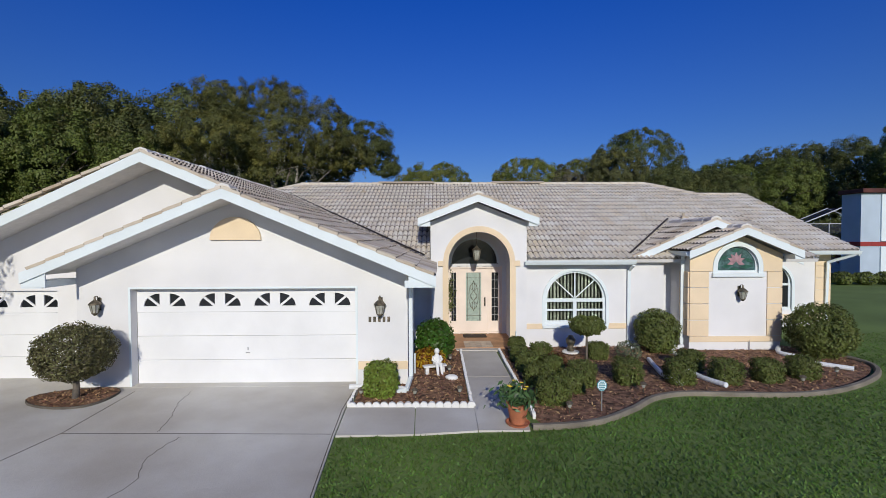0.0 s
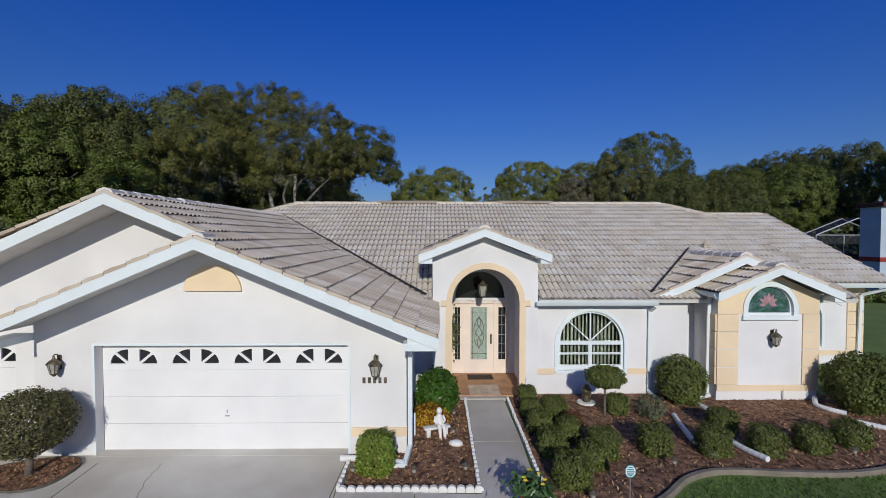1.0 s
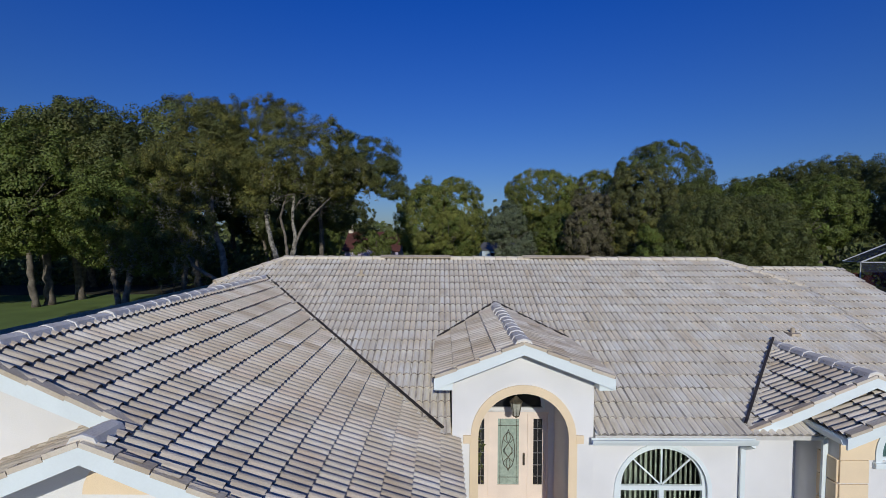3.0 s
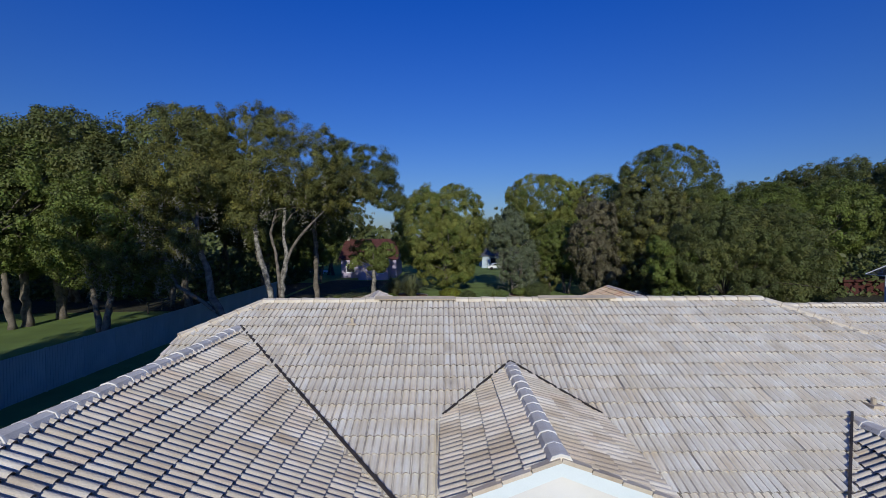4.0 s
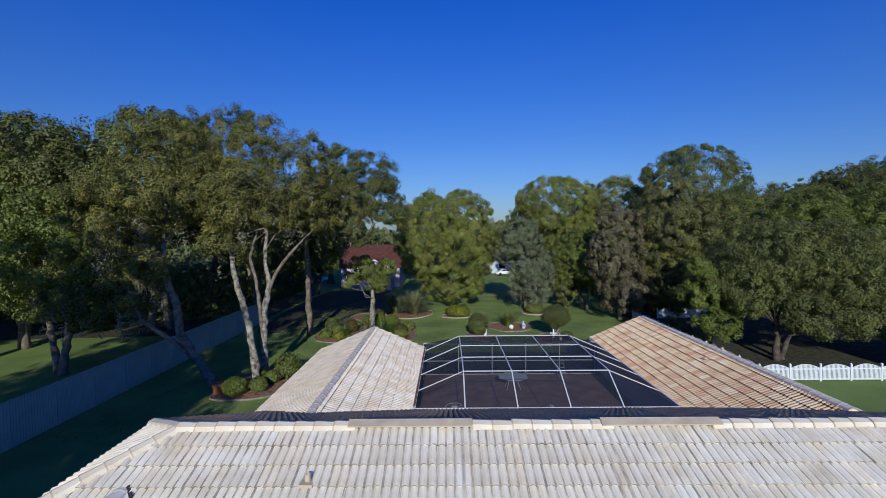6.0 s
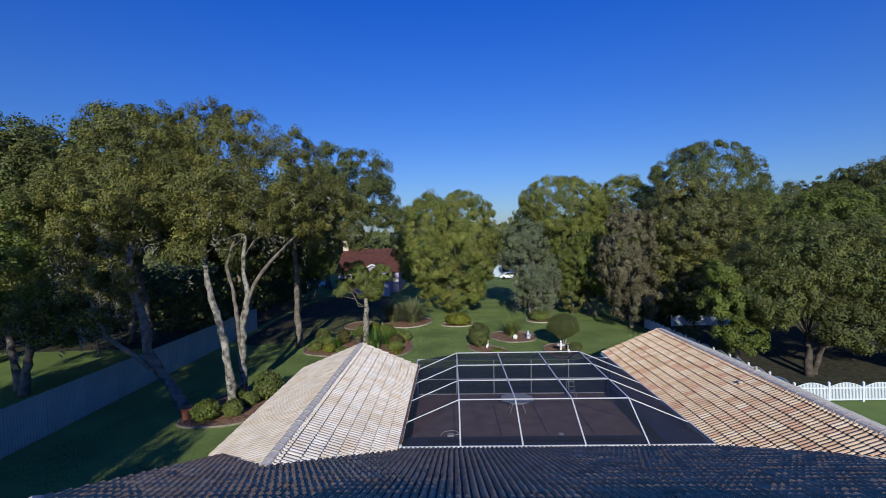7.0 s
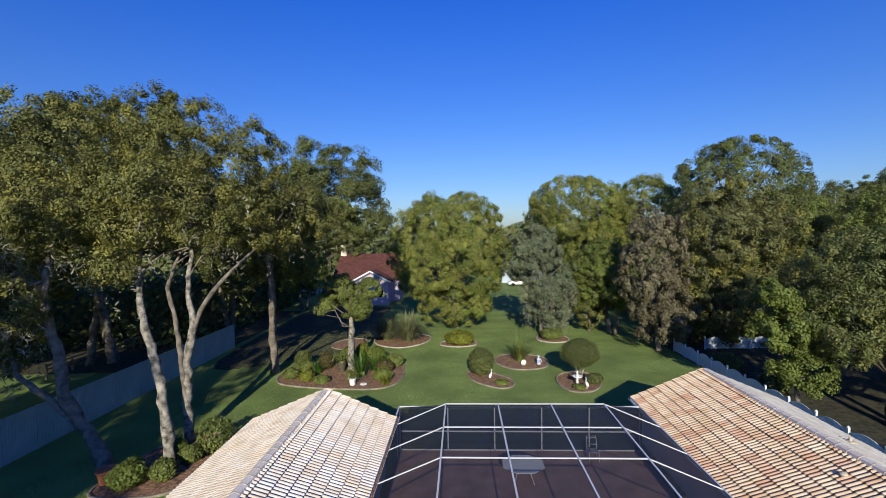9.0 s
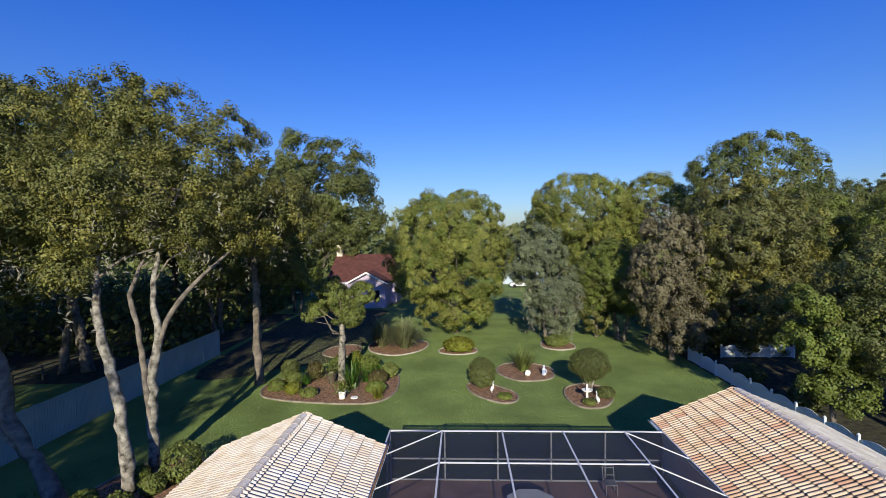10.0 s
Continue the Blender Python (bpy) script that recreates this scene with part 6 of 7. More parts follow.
# ---- trees ----
G0 = GR
tree("oak_tree", "tall live oak with three pale trunks and olive leaves", "tree", (-13.4, 39.6, G0),
     [[(-12.75, 38.5, GR - 0.1, 0.36), (-12.82, 38.55, 0.5, 0.26), (-13.1, 38.7, 2.2, 0.23), (-13.6, 38.95, 4.5, 0.2), (-14.35, 39.1, 6.9, 0.17), (-14.9, 39.8, 9.1, 0.14), (-15.5, 41.0, 11.5, 0.08), (-15.2, 42.2, 14.0, 0.03)],
      [(-13.05, 40.4, GR - 0.1, 0.32), (-13.0, 40.35, 0.6, 0.24), (-12.95, 40.3, 4.0, 0.2), (-12.55, 40.3, 6.0, 0.18), (-12.8, 40.35, 7.5, 0.14), (-12.8, 40.6, 8.9, 0.11), (-13.0, 41.6, 11.0, 0.07), (-12.4, 42.6, 13.6, 0.03)],
      [(-12.7, 40.3, 5.4, 0.11), (-12.1, 40.2, 6.7, 0.115), (-11.5, 40.2, 7.6, 0.10), (-10.6, 40.6, 8.7, 0.08), (-9.6, 42.3, 10.2, 0.05), (-9.0, 43.5, 11.8, 0.03)],
      [(-13.0, 40.3, 1.2, 0.13), (-13.1, 40.1, 4.1, 0.13), (-13.3, 40.1, 6.2, 0.115), (-13.75, 40.2, 7.9, 0.10), (-13.6, 41.2, 9.8, 0.07), (-13.0, 42.0, 12.0, 0.03)]],
     [(-11.2, 42.4, 14.2, 2.8, 2.8, 2.8), (-14.9, 42.4, 15.7, 2.6, 2.8, 3.2), (-13.0, 41.4, 12.6, 4.8, 4.0, 2.3), (-8.5, 44.2, 11.8, 2.6, 2.6, 1.9), (-16.4, 41.0, 12.4, 3.2, 3.4, 2.8), (-15.4, 38.9, 8.9, 1.4, 1.2, 1.0), (-10.3, 43.0, 10.5, 2.2, 2.0, 1.3), (-14.9, 39.6, 11.0, 2.2, 1.6, 1.4), (-12.3, 40.3, 10.8, 2.4, 1.6, 1.1)], 1040, 125, 0.5, 0.062, OAKLEAF, 30, PALEBARK, moss=110, second=OAKLIGHT, lumpy=0.6)
tree("oak_tree", "leaning live oak hung with grey moss beside the fence", "tree", (-15.8, 37.6, G0),
     [[(-15.0, 37.6, GR - 0.1, 0.40), (-15.3, 37.7, 0.4, 0.32), (-16.3, 37.9, 1.6, 0.27), (-17.3, 38.0, 3.1, 0.25), (-17.6, 38.1, 5.1, 0.22), (-18.6, 38.5, 7.5, 0.16), (-19.0, 39.5, 10.5, 0.09), (-19.5, 40.8, 13.5, 0.03)], [(-16.6, 37.9, 1.9, 0.13), (-18.2, 38.2, 2.9, 0.14), (-20.2, 38.6, 4.0, 0.12), (-21.8, 39.5, 6.5, 0.08), (-22.3, 40.5, 9.5, 0.03)]],
     [(-19.7, 41.4, 15.8, 2.9, 3.0, 3.4), (-20, 39.8, 12.6, 4.4, 3.8, 2.9), (-23.6, 41, 11, 3.2, 3.4, 3.4), (-18.0, 38.8, 11.8, 2.8, 2.4, 2.2), (-22.5, 40, 7.0, 2.2, 2.4, 2.3), (-18.6, 37.2, 7.6, 1.3, 1.3, 1.1), (-20.4, 38.4, 9.2, 1.8, 1.6, 1.4), (-25.5, 39.5, 6.0, 2.2, 2.2, 2.4), (-21.2, 39.0, 5.9, 2.2, 1.8, 1.7)], 940, 125, 0.5, 0.064, OAKLEAF, 30, moss=330, second=OAKLIGHT, lumpy=0.6)
tree("tall_oak_tree", "tall dark oak standing at the end of the fence", "tree", (-13.6, 51.5, G0),
     [trunk(-13.3, 51.5, 11, 0.28, -0.5, 0.5)], [(-7.8, 51, 13.9, 3.7, 3.3, 3.1), (-10.4, 51, 16.2, 0.9, 0.9, 1.5), (-10.7, 52, 14.3, 2.0, 2.4, 1.6), (-5.6, 50.2, 11.3, 2.0, 1.9, 1.3), (-13, 53, 12.5, 4.0, 4.0, 3.4), (-12.2, 53.5, 8.6, 2.8, 3.0, 2.0), (-15.5, 55.5, 9.2, 3.0, 3.0, 3.2)], 900, 120, 0.55, 0.08, DARKLEAF, 24, lumpy=0.5)
tree("round_tree", "broad rounded green tree on the back lawn", "tree", (0.3, 67, G0),
     [trunk(0.3, 67, 4.2, 0.28, -0.3, 0)], [(-2.6, 68, 8.4, 4.6, 4.8, 6.2), (1.7, 67.5, 8.6, 4.7, 4.8, 6.5), (0.2, 66, 3.2, 4.2, 3.2, 2.7)], 820, 120, 0.58, 0.088, ROUNDLEAF, 14, second=BRIGHTLEAF, lumpy=0.26, shell=0.75)
tree("silver_tree", "grey-green weeping tree on the back lawn", "tree", (9.2, 63.5, G0),
     [trunk(9.0, 63.5, 3.6, 0.15, -0.6, 0), trunk(9.6, 63.6, 3.6, 0.15, 0.6, 0)], [(8.2, 64, 8.0, 3.3, 3.2, 3.3), (9.8, 63.5, 4.3, 3.3, 3.2, 3.8)], 420, 125, 0.5, 0.08, GREYLEAF, 16, moss=140, lumpy=0.5)
tree("bronze_tree", "small yellow-green tree beside the silver tree", "tree", (14.2, 65, G0),
     [trunk(14.2, 65, 3.0, 0.16)], [(14.2, 65, 4.2, 2.5, 2.6, 4.2)], 130, 170, 0.6, 0.09, OAKLEAF, 12)
tree("wide_tree", "wide flat-topped green tree behind the garden", "tree", (19.0, 81, G0),
     [trunk(19.0, 81, 6, 0.4)], [(17.3, 82, 13.6, 6.9, 6, 4.8), (27.2, 83, 13.0, 5.0, 5, 5.0), (20, 80, 6.6, 5.6, 5, 5.6)], 900, 115, 0.7, 0.105, ROUNDLEAF, 16, second=BRIGHTLEAF, lumpy=0.26, shell=0.75)
tree("magnolia_tree", "large dark tree with bronze-backed leaves", "tree", (24, 60, G0),
     [trunk(24, 60, 6, 0.35, 0.5, 0)], [(24.4, 59.5, 10.4, 4.8, 4.8, 5.3), (24.4, 58.6, 4.4, 4.8, 4, 4.6), (28.6, 61, 7.6, 3.4, 4.5, 5.4)], 820, 115, 0.58, 0.095, BRONZETREE, 18, second=OAKLIGHT, lumpy=0.4)
tree("bronze_tree", "upright tree with dull brown-bronze leaves", "tree", (17.4, 57.2, G0),
     [trunk(17.9, 57.2, 4, 0.2, -0.5, 0)], [(17.3, 57.2, 7.6, 3.0, 3.0, 5.4), (18.2, 57, 3.4, 2.8, 2.6, 3.3)], 380, 120, 0.52, 0.09, BROWNTREE, 12, lumpy=0.4)
tree("tall_green_tree", "very tall dense green tree with a domed top", "tree", (33, 72, G0),
     [trunk(33, 72, 8, 0.5)], [(33.4, 72, 15.0, 8.0, 7, 5.7), (33.2, 71.5, 17.3, 4.8, 5, 3.7), (37.2, 71.5, 9.5, 4.6, 6, 6.5), (30, 72, 9.5, 4.8, 6, 6.5)], 860, 115, 0.72, 0.105, DARKLEAF, 14, second=HEDGE, lumpy=0.34, shell=0.7)
tree("spreading_tree", "low spreading green tree beside the white fence", "tree", (23.6, 42.6, G0),
     [trunk(23.4, 42.4, 2.4, 0.22, 0.5, 0.8), trunk(24.0, 42.7, 2.6, 0.16, 1.4, 0.6)], [(24.6, 44.6, 7.3, 4.6, 4.2, 3.4), (29.2, 44.8, 6.3, 4.4, 4.6, 4.2), (21.6, 43.8, 5.3, 2.6, 3.0, 2.7), (32.0, 44.5, 4.0, 2.2, 3.0, 3.0), (25.8, 42.2, 3.3, 3.0, 1.8, 1.7), (29.4, 42.4, 3.0, 2.4, 1.8, 1.9)], 1100, 120, 0.5, 0.07, DARKLEAF, 22, DARKBARK, second=OAKLEAF, lumpy=0.45)
tree("garden_tree", "small green tree with a thick pale trunk in the bed", "tree", (-7.6, 52.2, G0),
     [trunk(-7.6, 52.2, 4.3, 0.26, 0.05, 0)], [(-7.0, 52.3, 4.7, 1.5, 1.3, 1.1), (-8.5, 53.2, 6.2, 1.7, 1.7, 1.2), (-9.6, 52.8, 4.9, 0.9, 0.9, 0.8), (-6.4, 53.2, 6.0, 1.2, 1.2, 0.9)], 210, 120, 0.36, 0.07, HEDGE, 12, PALEBARK, lumpy=0.7)
tree("bright_shrub_tree", "small fresh green tree below the dark crowns", "tree", (20.3, 44.6, G0),
     [trunk(20.3, 44.6, 3.6, 0.12, -0.5, 0)], [(18.9, 44.4, 6.7, 1.3, 1.3, 1.1), (19.4, 44.4, 4.5, 1.9, 1.6, 1.4), (21.0, 45.2, 5.6, 1.6, 1.6, 1.8), (20.4, 44.3, 2.3, 1.7, 1.4, 1.6)], 200, 150, 0.45, 0.075, BRIGHTLEAF, 12, lumpy=0.6)

# woods: two models, copied with other turns and sizes
woodA = tree("wood_tree", "tall woodland oak with dense green leaves", "tree", (-27.0, 40.3, G0), [trunk(-27.0, 40.3, 6, 0.26, 0.8, 0.5), trunk(-27.8, 40.9, 6, 0.2, -1.5, 0.4)],
             [(-26.5, 40.5, 8.6, 4.4, 4.4, 4.4), (-29, 41, 7.0, 3.4, 3.6, 3.6), (-24.5, 41, 6.0, 3.2, 3.0, 3.4)], 520, 110, 0.62, 0.09, BRIGHTLEAF, 8, group="woodland trees", second=HEDGE)
woodB = tree("wood_tree", "very tall woodland oak with an open dark crown", "tree", (-37.0, 48.0, G0), [trunk(-36.5, 47.5, 9, 0.34, -1.6, 0.5), trunk(-37.6, 48.6, 8, 0.26, 1.6, 0.4)],
             [(-37, 48, 15.2, 6.0, 6, 5.4), (-32, 48, 13, 5, 5, 5), (-40.5, 49, 11, 5.5, 5, 6)], 640, 105, 0.8, 0.12, DARKLEAF, 10, group="woodland trees", second=OAKLEAF)
for model, x, y, turn, s in ((woodB, -29.0, 54.0, 70, 1.02), (woodA, -36.5, 44.0, 120, 1.25), (woodB, -44, 58, 200, 1.1), (woodB, -50, 45, 30, 1.0), (woodA, -44, 38, 280, 1.3), (woodB, -24.5, 66, 150, 0.9), (woodB, -33, 72, 250, 1.0), (woodA, -28, 79, 60, 1.3), (woodA, -21.2, 79, 200, 0.75),
                             (woodB, -22, 92, 10, 0.8), (woodA, -3, 90, 200, 1.2), (woodA, 1.2, 92, 90, 1.0), (woodB, 20, 122, 300, 0.8), (woodB, 26, 92, 50, 0.85), (woodB, 51, 79, 20, 0.86), (woodB, 58, 75, 160, 0.92), (woodA, 41, 62, 240, 1.05), (woodA, 50, 62, 40, 1.2),
                             (woodB, 64, 66, 80, 0.9), (woodB, 70, 82, 120, 1.0), (woodA, 38, 72, 300, 1.1), (woodB, -62, 52, 320, 1.0), (woodB, -58, 68, 100, 1.1), (woodB, 52, 96, 215, 0.8), (woodA, -55, 32, 15, 1.4), (woodB, -48, 30, 190, 0.95), (woodA, 60, 50, 75, 1.5), (woodA, 16, 64, 140, 0.8)):
    copy_thing(model, Matrix.Translation((x, y, G0)) @ Matrix.Rotation(radians(turn), 4, "Z") @ Matrix.Diagonal((s, s, s * RNG.uniform(0.92, 1.08), 1)))
# distant wood edge
n = 26000
P = np.column_stack([RNG.uniform(-190, 210, n), RNG.uniform(118, 150, n), np.zeros(n)])
hgt = 10.0 + 3.0 * np.sin(P[:, 0] * 0.13) + 2.0 * np.sin(P[:, 0] * 0.31 + 1)
P[:, 2] = RNG.uniform(0, 1, n) * hgt
tagged(leaf_cloud("distant_wood", P, np.tile((0, -1.0, 0.5), (n, 1)), 0.9, DARKLEAF, None), "distant dark green wood edge", "wood", kind="stuff")
P = np.column_stack([RNG.uniform(-70, -24, 16000), RNG.uniform(58, 95, 16000), RNG.uniform(0, 1, 16000) ** 2 * 5])
tagged(leaf_cloud("undergrowth", P, np.tile((0, -1.0, 0.5), (16000, 1)), 0.35, DARKLEAF, None), "dark undergrowth between the woodland trunks", "undergrowth", kind="stuff")
P = np.column_stack([RNG.uniform(20, 75, 16000), RNG.uniform(58, 95, 16000), RNG.uniform(0, 1, 16000) ** 2 * 5])
tagged(leaf_cloud("undergrowth", P, np.tile((0, -1.0, 0.5), (16000, 1)), 0.35, DARKLEAF, None), "dark undergrowth between the tall garden trees", "undergrowth", kind="stuff")

# dark sheets over the lawn, with the trees' shade painted into their colour
flat("shaded_ground", [(19.0, 39.0), (36, 39.0), (66, 58), (66, 74), (19.0, 66)], GR + 0.012, SHADEGROUND, "bare ground darkened for shade under the trees", 0.05, "ground")
flat("shaded_ground", [(-60, 49), (-20.7, 52), (-20.7, 78), (-60, 78)], GR + 0.012, SHADEGROUND, "bare ground darkened for shade in the wood", 0.05, "ground")
flat("shaded_ground", smooth_loop([(-19.5, 54.5), (-15, 53.2), (-12.9, 55.2), (-9.6, 56.6), (-8.4, 60), (-8.2, 66), (-9.2, 74), (-9, 80), (-14, 81), (-19.5, 80)], 4), GR + 0.012, SHADEGROUND, "bare ground darkened for shade under the oaks", 0.05, "ground")
# unseen trees beside the driveway, added for their shade on the side garden
openwood = tree("wood_tree", "unseen tall oak with a thin open crown beside the driveway", "tree", (-18.5, 3.0, G0), [trunk(-18.2, 2.8, 9, 0.3, -1.4, 0.5), trunk(-18.9, 3.4, 8, 0.24, 1.5, 0.4)],
                [(-18.5, 3, 14.6, 5.6, 5.6, 5.2), (-14.5, 3.4, 12, 4.0, 4.5, 4.4), (-22, 4, 10.5, 5, 5, 5.4)], 150, 60, 1.0, 0.2, DARKLEAF, 12, group="woodland trees")
for model, x, y, turn, s in ((openwood, -19.5, -7, 200, 1.1), (openwood, -24, 11.5, 110, 1.05), (openwood, -16.5, -3, 290, 0.95), (openwood, -20.5, 6.5, 40, 1.1), (woodA, -13.9, 0.2, 30, 0.85), (woodA, -19.5, 6.0, 140, 0.9), (woodA, -21.5, 13.0, 260, 0.9), (openwood, -21.5, -2, 150, 1.15), (openwood, -19.5, 1.5, 75, 1.3)):
    copy_thing(model, Matrix.Translation((x, y, G0)) @ Matrix.Rotation(radians(turn), 4, "Z") @ Matrix.Diagonal((s, s, s, 1)))

# ---- neighbouring houses ----
def box_house(name, label, x0, x1, y0, y1, eave, ridge, wall_mat, roof_mat, along="x", over=0.4):
    t = thing(name, label, "house", (0, 0, 0))
    part("wall", boxes((x0, x1, y0, y0 + 0.2, GR, eave)), wall_mat, t), part("wall", boxes((x0, x1, y1 - 0.2, y1, GR, eave)), wall_mat, t)
    part("wall", boxes((x0, x0 + 0.2, y0 + 0.2, y1 - 0.2, GR, eave)), wall_mat, t), part("wall", boxes((x1 - 0.2, x1, y0 + 0.2, y1 - 0.2, GR, eave)), wall_mat, t)
    bm = bmesh.new()
    a, b, c, d = x0 - over, x1 + over, y0 - over, y1 + over
    if along == "x":
        m = (c + d) / 2
        slab(bm, [(a, c, eave), (b, c, eave), (b, m, ridge), (a, m, ridge)], 0.12), slab(bm, [(a, d, eave), (b, d, eave), (b, m, ridge), (a, m, ridge)], 0.12)
        ends = [[(x, y0, eave), (x, y1, eave), (x, m, ridge - 0.15)] for x in (x0 + 0.1, x1 - 0.1)]
    else:
        m = (a + b) / 2
        slab(bm, [(a, c, eave), (m, c, ridge), (m, d, ridge), (a, d, eave)], 0.12), slab(bm, [(b, c, eave), (m, c, ridge), (m, d, ridge), (b, d, eave)], 0.12)
        ends = [[(x0, y, eave), (x1, y, eave), (m, y, ridge - 0.15)] for y in (y0 + 0.1, y1 - 0.1)]
        for p, q in (((a, c - 0.03, eave), (m, c - 0.03, ridge)), ((m, c - 0.03, ridge), (b, c - 0.03, eave))):
            part("fascia", bar(bmesh.new(), p, q, 0.05, 0.2), WHITE, t)
    part("roof", bm, roof_mat, t)
    for e in ends:
        bm = bmesh.new()
        bm.faces.new([bm.verts.new(p) for p in e])
        g = bmesh.ops.extrude_face_region(bm, geom=bm.faces[:])
        shift = Vector((0.12, 0, 0)) if along == "x" else Vector((0, 0.12, 0))
        bmesh.ops.translate(bm, verts=[v for v in g["geom"] if isinstance(v, bmesh.types.BMVert)], vec=shift)
        part("gable_wall", bm, wall_mat, t)
    return t


def window_in(t, x0, x1, y, z0, z1):
    w = part("window", boxes((x0 - 0.08, x1 + 0.08, y - 0.05, y - 0.003, z0 - 0.08, z0), (x0 - 0.08, x1 + 0.08, y - 0.05, y - 0.003, z1, z1 + 0.08), (x0 - 0.08, x0, y - 0.05, y - 0.003, z0, z1), (x1, x1 + 0.08, y - 0.05, y - 0.003, z0, z1)), WHITE, t)
    part("pane", boxes((x0, x1, y - 0.02, y - 0.004, z0, z1)), DARKGLASS, w)


t = box_house("rear_house", "lilac house with a red roof beyond the garden", -18.6, -8.6, 86, 97, 3.4, 7.0, LILAC, REDROOF, "x")
part("chimney", boxes((-18.9, -18.0, 91.0, 91.8, 5.0, 8.3), (-19.0, -17.9, 90.9, 91.9, 8.3, 8.45), soft=0.03), CREAMWALL, t, "pale stucco chimney")
window_in(t, -17.6, -16.2, 86, 1.0, 2.4)
t = box_house("rear_house_wing", "lilac gabled wing with a dark window", -14.8, -9.6, 82, 86, 3.3, 4.9, LILAC, REDROOF, "y")
window_in(t, -11.6, -10.4, 82, 1.1, 2.4)
t = box_house("white_house", "small white house far beyond the garden", 9, 17, 108, 116, 2.8, 4.6, BLUEWALL, ASPHALT, "x")
window_in(t, 11, 12.4, 108, 1.0, 2.2)
(flat("far_drive", [(-40, 94), (-24.5, 94), (-24.5, 104), (-40, 104)], GR + 0.02, CONCRETE, "pale concrete drive beside the far house", category="driveway"))


def car(x, y, turn, paint, label):
    t = thing("car", label, "car")
    body = [(-2.2, 0.35), (-2.25, 0.75), (-1.5, 0.95), (-0.9, 1.42), (0.9, 1.45), (1.5, 1.0), (2.2, 0.85), (2.25, 0.4)]
    part("body", plate(bmesh.new(), body, [], front(-0.85), 1.7), paint, t)
    part("window", plate(bmesh.new(), [(-1.3, 0.98), (-0.82, 1.34), (0.82, 1.36), (1.3, 1.02)], [], front(-0.858), 1.716), DARKGLASS, t)
    for wx in (-1.4, 1.4):
        for wy in (-0.78, 0.78):
            bm = bmesh.new()
            bmesh.ops.create_cone(bm, segments=18, radius1=0.33, radius2=0.33, depth=0.2, cap_ends=True, matrix=Matrix.Translation((wx, wy, 0.33)) @ Matrix.Rotation(radians(90), 4, "X"))
            part("wheel", bm, RUBBER, t)
    t.matrix_basis = pose(x, y, GR + 0.02, 0, 0, turn)


car(-27.5, 97.5, 10, CARBLUE, "dark blue car parked beside the far house")
car(12.0, 103.0, 0, CARWHITE, "white car parked before the far white house")
car(62, 58, 20, CARWHITE, "white car parked beside the far street")
# neighbour on the other side: tall pale walls with red trim and a pool cage
t = thing("neighbour_house", "tall pale blue stucco house with dark red trim", "house")
part("wall", boxes((30.2, 40, 30.0, 31.5, GR, 6.3)), BLUEWALL, t)
part("trim_band", boxes((30.14, 40, 29.94, 29.997, 2.55, 2.85)), REDTRIM, t), part("trim_band", boxes((30.14, 30.197, 30.0, 31.5, 2.55, 2.85)), REDTRIM, t)
part("corner_column", boxes((31.6, 32.1, 29.9, 29.995, GR, 2.5), (31.6, 32.1, 29.9, 29.995, 2.9, 6.2)), WHITE, t)
part("roof", boxes((30.05, 40.3, 29.7, 31.7, 6.3, 6.6), soft=0.04), REDROOF, t)
nc = thing("neighbour_cage", "white framed pool cage beside the pale house", "pool cage")
for x in (33.5, 36.0, 38.5, 41.0):
    part("post", bar(bmesh.new(), (x, 39, GR), (x, 39, 4.4), 0.06, 0.06), ALU, nc)
for z in (1.0, 4.4):
    part("rail", bar(bmesh.new(), (33.5, 39, z), (41, 39, z), 0.06, 0.06), ALU, nc), part("rail", bar(bmesh.new(), (33.5, 39, z), (33.5, 40.6, z), 0.06, 0.06), ALU, nc)
for y in (39, 40.6):
    part("rafter", bar(bmesh.new(), (33.5, y, 4.4), (37.25, y, 5.9), 0.06, 0.08), ALU, nc), part("rafter", bar(bmesh.new(), (37.25, y, 5.9), (41, y, 4.4), 0.06, 0.08), ALU, nc)
bm = bmesh.new()
for q in ([(33.5, 39, 4.4), (37.25, 39, 5.9), (37.25, 40.6, 5.9), (33.5, 40.6, 4.4)], [(41, 39, 4.4), (37.25, 39, 5.9), (37.25, 40.6, 5.9), (41, 40.6, 4.4)], [(33.5, 39, 0), (41, 39, 0), (41, 39, 4.4), (33.5, 39, 4.4)]):
    bm.faces.new([bm.verts.new(p) for p in q])
part("screen_panel", bm, SCREEN, nc)
t = thing("red_shed", "low dark red shed under the far trees", "shed")
part("wall", boxes((49.5, 58, 60, 63, GR, 1.6)), SHEDRED, t)
part("roof", boxes((49.2, 58.3, 59.7, 63.3, 1.6, 1.9), soft=0.05), SHEDRED, t)
for x, y in ((28.0, 29.0), (29.4, 28.8), (31, 28.9), (33, 28.8)):
    shrub("clipped_shrub", "round green shrub along the neighbouring wall", x, y, 0.7, 0.9, HEDGE, 1500, 0.07, group="shrubs by the neighbour")
for x, y, r, h in ((21.0, 47.5, 0.9, 1.2), (20.6, 52.0, 1.0, 1.3), (23.5, 50.0, 1.1, 1.3)):
    shrub("wild_shrub", "loose dark green shrub behind the scalloped fence", x, y, r, h, DARKLEAF, 1600, 0.085, group="shrubs behind the scalloped fence")

